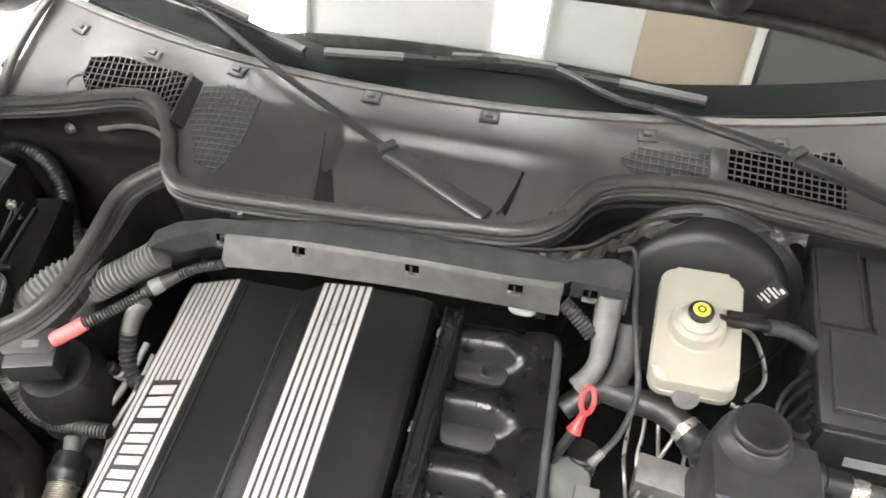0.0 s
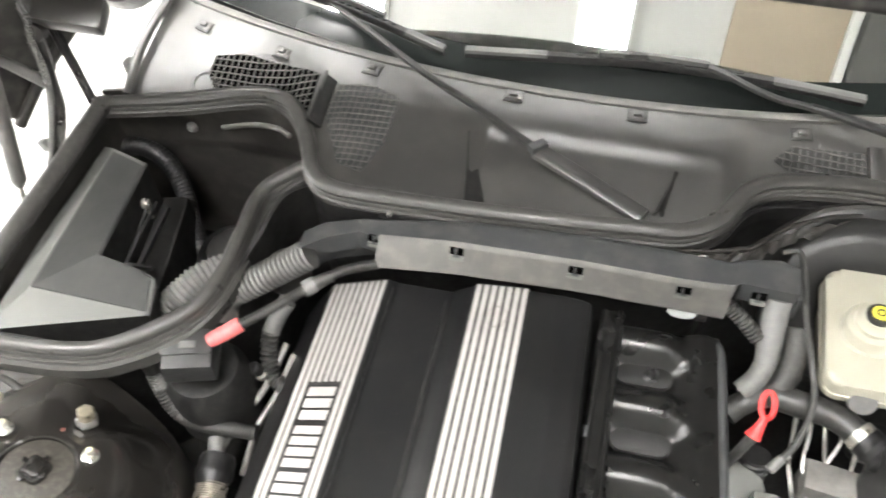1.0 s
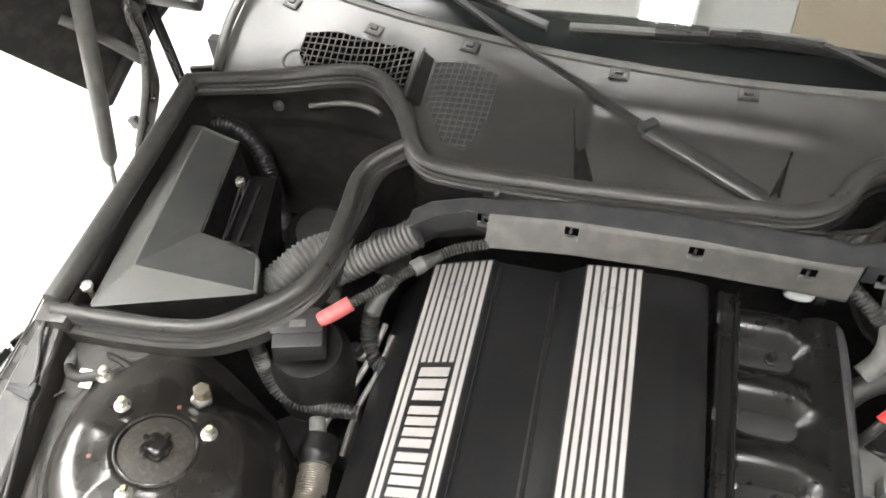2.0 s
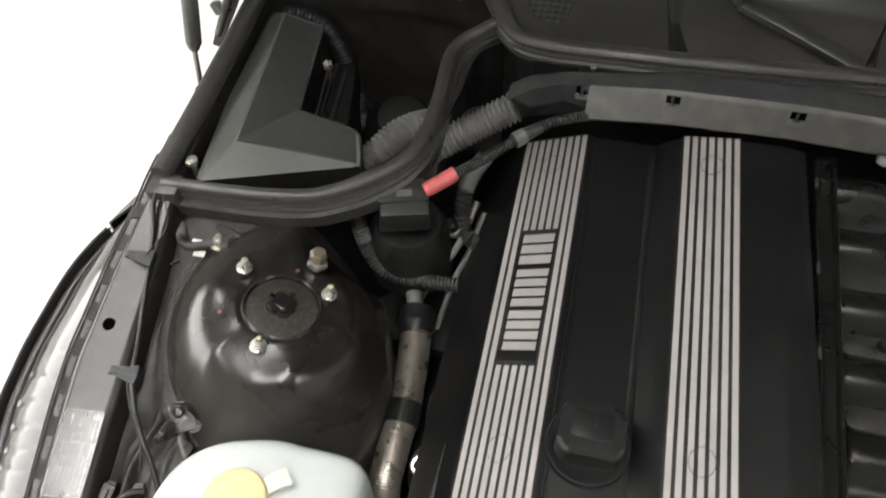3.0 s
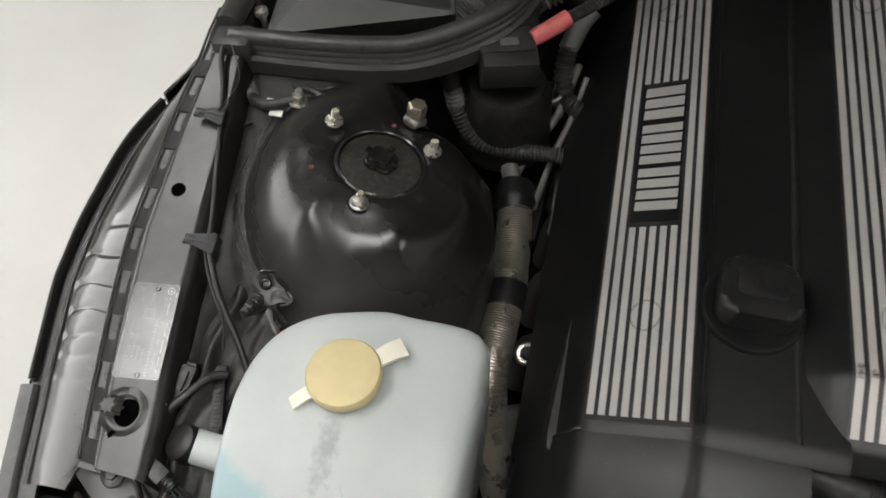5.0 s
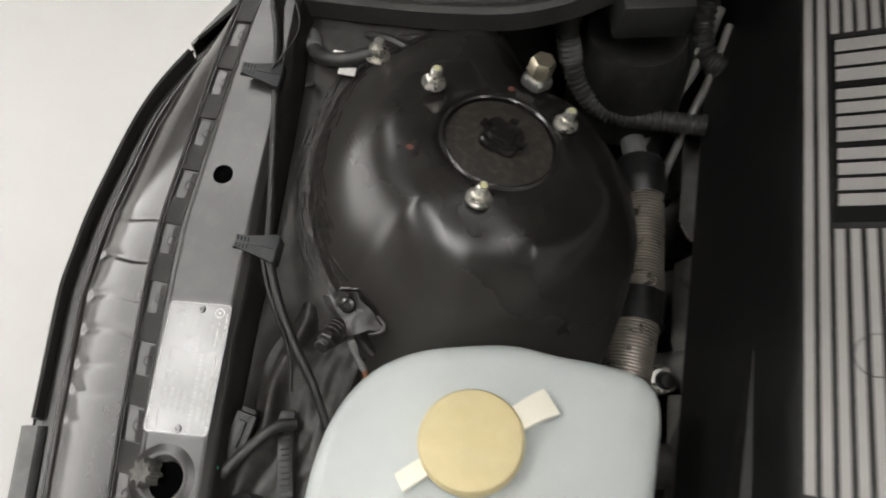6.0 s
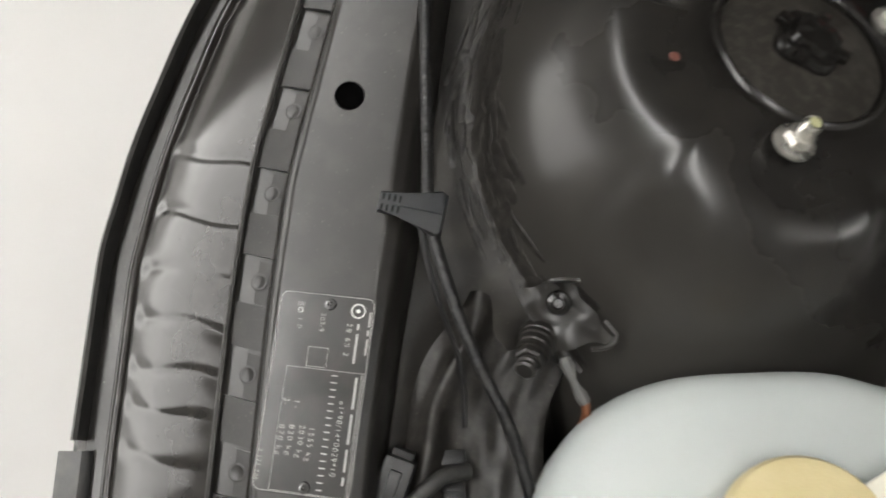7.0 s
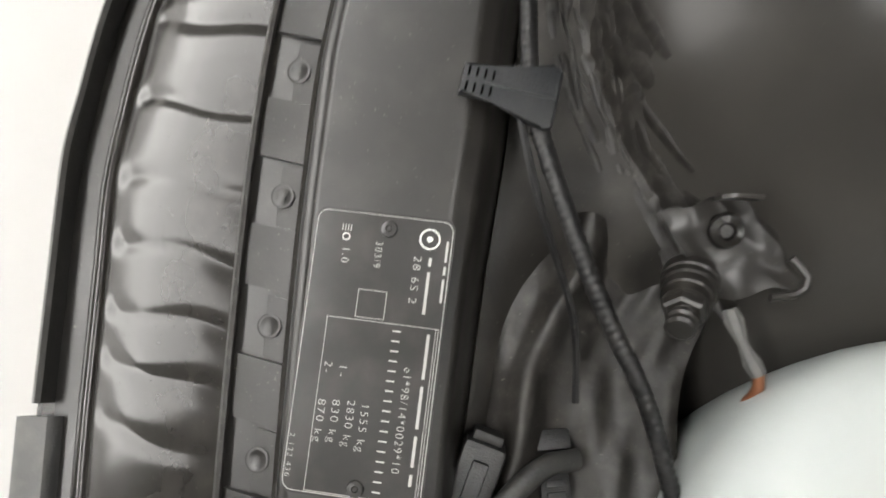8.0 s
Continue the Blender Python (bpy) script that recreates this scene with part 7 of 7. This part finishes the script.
# dark flap, widened so its black also paints the shade beside it
part("shield_and_shade", sheet(lambda u, v: (-0.113 - 0.020 * v + 0.030 * u * (1 - 0.8 * v), 0.724 + 0.110 * v, cowl_z(-0.13, 0.73 + 0.10 * v) + 0.0015 - 0.012 * u), 4, 10, 0.003), SHADE_BLACK, cowl)
part("gusset", sheet(lambda u, v: (0.133 + 0.016 * v + 0.013 * (u - 0.5) * (1 - v), 0.756 + 0.071 * v, cowl_z(0.14, 0.756 + 0.071 * v) + 0.001 + (0.010 - 0.008 * v) * math.sin(math.pi * u)), 8, 10, 0.002), SHADE_BLACK, cowl, "narrow black gusset")

# ---- wipers ----


def wiper(arm, joint, blade, bridge, spindle, pivot_mat, wide=1.0):
    e = thing("windscreen_wiper", spindle, "black windscreen wiper with a satin arm resting on the glass", "wiper", "windscreen wipers")
    part("pivot_arm", sweep(joint, [(-0.012 * wide, -0.006), (0.012 * wide, -0.006), (0.0125 * wide, 0.002), (0.008 * wide, 0.0055), (-0.008 * wide, 0.0055), (-0.0125 * wide, 0.002)], 24), pivot_mat, e, "broad pivot arm")
    part("hinge", moved(rbox(0.026 * wide, 0.014, 0.012, 0.003), pose(*joint[-1], 0, 0, 45 if joint[0][0] > joint[-1][0] else -20)), CHANNEL_TOP, e)
    part("arm", sweep(arm, [(-0.0045, -0.003), (0.0045, -0.003), (0.0045, 0.002), (0.0, 0.0035), (-0.0045, 0.002)], 60), FUSE, e, "slim black arm")
    part("bridge", sweep(bridge, [(-0.003, -0.004), (0.003, -0.004), (0.0035, 0.003), (-0.0035, 0.003)], 24), BLADE, e)
    bl = part("blade", sweep(blade, [(-0.0055, -0.001), (0.0055, -0.001), (0.0048, 0.003), (-0.0048, 0.003)], 40), PLASTIC, e, "black slotted blade holder")
    along, _ = spline(blade, 60)
    for tip in (along[:14], along[-14:]):
        part("tip_cover", sweep([p + Vector((0, 0, 0.0012)) for p in tip[::3] + tip[-1:]], [(-0.0068, -0.002), (0.0068, -0.002), (0.0058, 0.003), (0.0, 0.0042), (-0.0058, 0.003)], 12), BLADE, bl, "satin grey tip cover")
    low = [(x, y - 0.002, z - 0.005) for x, y, z in blade]
    part("rubber", sweep(low, [(-0.002, -0.004), (0.002, -0.004), (0.002, 0.003), (-0.002, 0.003)], 40), PLASTIC, bl, "black rubber edge")
    for k in range(9):
        f = 0.3 + 0.05 * k
        x = blade[0][0] + (blade[-1][0] - blade[0][0]) * f
        at = (x, ramp(x, *[(p[0], p[1]) for p in blade]), ramp(x, *[(p[0], p[2]) for p in blade]) + 0.0028)
        turn = math.degrees(math.atan2(blade[-1][1] - blade[0][1], blade[-1][0] - blade[0][0])) if blade[0][0] < -0.4 else 0
        part("slot_rim", moved(rbox(0.0125, 0.0042, 0.0008, 0.0002), pose(*at, 0, 0, turn)), BLADE, bl, smooth=0)
        part("slot", moved(rbox(0.0095, 0.0024, 0.0012, 0.0), pose(*at, 0, 0, turn)), HOLLOW_SHADE, bl, smooth=0)
    return e


wiper([(-0.036, 0.812, 0.938), (-0.12, 0.850, 0.955), (-0.214, 0.890, 0.975), (-0.31, 0.94, 0.995), (-0.395, 0.985, 1.010)], [(0.116, 0.743, 0.916), (0.07, 0.762, 0.924), (0.017, 0.786, 0.932), (-0.034, 0.811, 0.936)],
      [(-0.47, 1.00, 1.016), (-0.335, 0.967, 1.006), (-0.195, 0.934, 0.984)], [(-0.41, 0.99, 1.020), (-0.36, 0.978, 1.018), (-0.29, 0.96, 1.008)], (0.11, 0.745, 0.9), COWL)
second = wiper([(0.483, 0.903, 0.954), (0.40, 0.915, 0.962), (0.303, 0.931, 0.974), (0.262, 0.928, 0.982), (0.227, 0.932, 0.990), (0.195, 0.945, 0.995), (0.165, 0.956, 0.998)], [(0.62, 0.872, 0.930), (0.57, 0.884, 0.940), (0.530, 0.893, 0.947), (0.486, 0.902, 0.953)],
               [(-0.164, 0.936, 0.986), (0.0, 0.950, 0.990), (0.10, 0.961, 0.990), (0.24, 0.956, 0.989), (0.365, 0.952, 0.982)], [(0.02, 0.953, 0.999), (0.095, 0.957, 1.002), (0.165, 0.958, 1.000)], (0.6, 0.88, 0.92), FUSE)
part("arm_channel", sheet(lambda u, v: (0.300 + 0.184 * u, 0.931 - 0.029 * u + (v - 0.5) * (0.010 + 0.012 * u), 0.9765 - 0.021 * u + 0.004 * (1 - (2 * v - 1) ** 4)), 20, 8, 0.005), PLASTIC, second, "broad black arm channel")

# ---- windscreen and what lies behind it ----
screen = thing("windscreen", (0.0, 1.2, 0.95), "tinted windscreen reflecting the bright workshop ceiling", "windscreen")
SLOPE = 31.0


def screen_fn(u, v):
    x = -0.68 + 1.36 * u
    y0 = cowl_rear(x) + 0.012
    return (x * (1 - 0.12 * v), y0 + 0.80 * v * math.cos(radians(SLOPE)), 0.950 + 0.80 * v * math.sin(radians(SLOPE)) + 0.02 * math.sin(math.pi * v))


part("glass", sheet(lambda u, v: screen_fn(u, 0.052 + 0.948 * v), 48, 24, 0.005), GLASS, screen, smooth=80)
part("frit_band", sheet(lambda u, v: Vector(screen_fn(u, 0.052 * v)) + Vector((0, 0, -0.0005)), 48, 4, 0.004), FRIT, screen, "black band along the lower edge")
single("dashboard", sheet(lambda u, v: (-0.66 + 1.32 * u, 1.0 + 0.55 * v + 0.25 * (u - 0.5) ** 2, 0.915 + 0.03 * math.sin(math.pi * v)), 20, 12, 0.02), DASH, "dark dashboard top behind the windscreen", "dashboard")
single("cabin_back", rbox(1.5, 0.04, 0.9, 0.01, (0, 1.75, 0.45)), DASH, "dark cabin behind the windscreen", "cabin", kind="structure")
single("roof_front", rbox(1.25, 0.30, 0.03, 0.012, (0, 1.80, 1.36)), DASH, "dark soft top above the windscreen", "soft top")

# ---- raised bonnet, its struts and hinges ----
hood = thing("bonnet", (0.0, 0.9, 1.0), "raised dark bonnet seen from its underside", "bonnet")
LEAN_F, LEAN_U = -0.56, 0.83


def hood_fn(u, v):
    x = -0.868 + 1.736 * u
    k = (abs(x) / 0.868) ** 7
    y, z = 0.934 - 0.144 * k, 1.130 - 0.295 * (abs(x) / 0.868) ** 5
    L = 1.15 * v
    return (x * (1 + 0.05 * math.sin(math.pi * min(1, v * 1.2))) * (1 - 0.10 * v), y + LEAN_F * L, z + LEAN_U * L)


part("skin", sheet(hood_fn, 60, 24, 0.012), HOODMAT, hood, "dark underside of the bonnet")
part("rear_flange", tube([Vector(hood_fn(u, 0.004)) + Vector((0, -0.006, 0)) for u in np.linspace(0.0, 1.0, 40)], 0.010, 10), HOODMAT, hood)
for k in range(5):
    part("stiffener", tube([Vector(hood_fn(0.1 + 0.2 * k, s)) + Vector((0, -0.012, -0.010)) for s in (0.06, 0.3, 0.6, 0.9)], 0.022, 10), HOODMAT, hood)
part("inner_bracket", moved(rbox(0.10, 0.05, 0.035, 0.010), pose(-0.72, 0.84, 1.02, 30, 10, 12)), PAINT_DULL, hood, "pressed hinge bracket")
strut = thing("gas_strut", (-0.81, 0.62, 0.74), "grey gas strut holding up the bonnet", "gas strut")
part("cylinder", tube([(-0.806, 0.680, 0.827), (-0.792, 0.698, 0.925), (-0.778, 0.715, 1.023), (-0.768, 0.728, 1.10)], 0.0122, 18), CHANNEL_FACE, strut, "grey painted cylinder")
part("neck", tube([(-0.8075, 0.678, 0.816), (-0.806, 0.680, 0.828)], lambda s: 0.0075 + 0.0045 * s, 16, 3), CHANNEL_FACE, strut)
part("rod", tube([(-0.801, 0.651, 0.757), (-0.8075, 0.678, 0.818)], 0.0042, 10, 2), STEEL, strut, "thin steel rod")
part("ball_end", lathe([(0, 0.012), (0.009, 0.010), (0.011, 0), (0.009, -0.010), (0, -0.012)], 16, pose(-0.801, 0.650, 0.752)), PLASTIC, strut)


def holed_strap(pts, wide, thick, holes, half):
    """A flat strap along pts with square holes right through it at the given shares of its length."""
    line, _ = spline(pts, 80)
    line = [Vector(p) for p in line]
    n = len(line) - 1
    out = []
    side = Vector((1, 0, 0))
    for a, b in ((-1.0, -0.42), (0.42, 1.0)):
        out.append(sweep([line[i] + side * wide * (a + b) / 4 for i in range(0, n + 1, 4)], [(wide * (a - b) / 4, -thick), (wide * (b - a) / 4, -thick), (wide * (b - a) / 4, thick), (wide * (a - b) / 4, thick)], 40))
    ends = [0.0] + [f for h in holes for f in (h - half, h + half)] + [1.0]
    for f0, f1 in zip(ends[0::2], ends[1::2]):
        seg = [line[round(n * (f0 + (f1 - f0) * k / 6))] for k in range(7)]
        out.append(sweep(seg, [(-wide * 0.23, -thick * 0.9), (wide * 0.23, -thick * 0.9), (wide * 0.23, thick * 0.9), (-wide * 0.23, thick * 0.9)], 10))
    return join(*out)


hinge = part("hinge", lathe([(0, 0.010), (0.014, 0.008), (0.015, -0.008), (0, -0.010)], 20, facing((-0.760, 0.80, 1.018), (0.2, -1, 0.2))), PAINT_DULL, hood, "black folding hinge with drilled arms")
part("arm", holed_strap([(-0.812, 0.744, 0.770), (-0.786, 0.746, 0.820), (-0.7680, 0.748, 0.850), (-0.7450, 0.752, 0.898), (-0.7389, 0.760, 0.931), (-0.7434, 0.770, 0.953), (-0.7515, 0.785, 0.981), (-0.7597, 0.800, 1.018), (-0.7738, 0.810, 1.046), (-0.785, 0.818, 1.085)],
                         0.018, 0.003, (0.245, 0.405), 0.012), PAINT_DULL, hinge, "curved black arm with square holes")
part("arm", holed_strap([(-0.750, 0.836, 0.842), (-0.754, 0.834, 0.857), (-0.7552, 0.832, 0.9235), (-0.7559, 0.830, 0.977), (-0.757, 0.828, 1.03)], 0.0165, 0.003, (0.16, 0.29, 0.43), 0.021), PLASTIC, hinge, "flat black strap with square holes")
part("gusset_plate", moved(rbox(0.075, 0.006, 0.10, 0.004, taper=0.7), pose(-0.742, 0.832, 1.015, 8, -24, 6)), PAINT_DULL, hinge)
part("pivot", lathe([(0, 0.008), (0.010, 0.006), (0.012, -0.006)], 16, facing((-0.752, 0.780, 0.972), (0.2, -1, 0.2))), PLASTIC, hinge)
part("cross_link", tube([(-0.752, 0.768, 0.953), (-0.7777, 0.755, 0.985), (-0.8014, 0.745, 1.0088), (-0.83, 0.735, 1.03)], lambda s: 0.0092 - 0.002 * s, 10), CHANNEL_FACE, hinge, "pale grey cross link")
part("washer_hose", tube([(-0.7992, 0.735, 0.801), (-0.7738, 0.737, 0.851), (-0.7564, 0.742, 0.893), (-0.7446, 0.748, 0.9286), (-0.7384, 0.757, 0.964), (-0.7475, 0.772, 0.991), (-0.7606, 0.785, 1.009), (-0.760, 0.800, 1.046)], 0.0050, 10, pitch=0.0042, amp=0.0006), GREYHOSE, hinge, "ribbed grey washer hose")
part("hose_clip", moved(rbox(0.016, 0.012, 0.020, 0.003), pose(-0.782, 0.738, 0.842, 0, -20)), GREYCAP, hinge, "pale plastic hose clip")
mirror = thing("door_mirror", (-0.80, 1.05, 0.95), "black door mirror housing beside the windscreen", "mirror")
part("housing", lathe([(0, 0.05), (0.05, 0.046), (0.075, 0.02), (0.08, -0.02), (0.06, -0.05), (0, -0.055)], 32, pose(-0.78, 1.04, 0.99, 80, 0, 10)), PLASTIC, mirror)
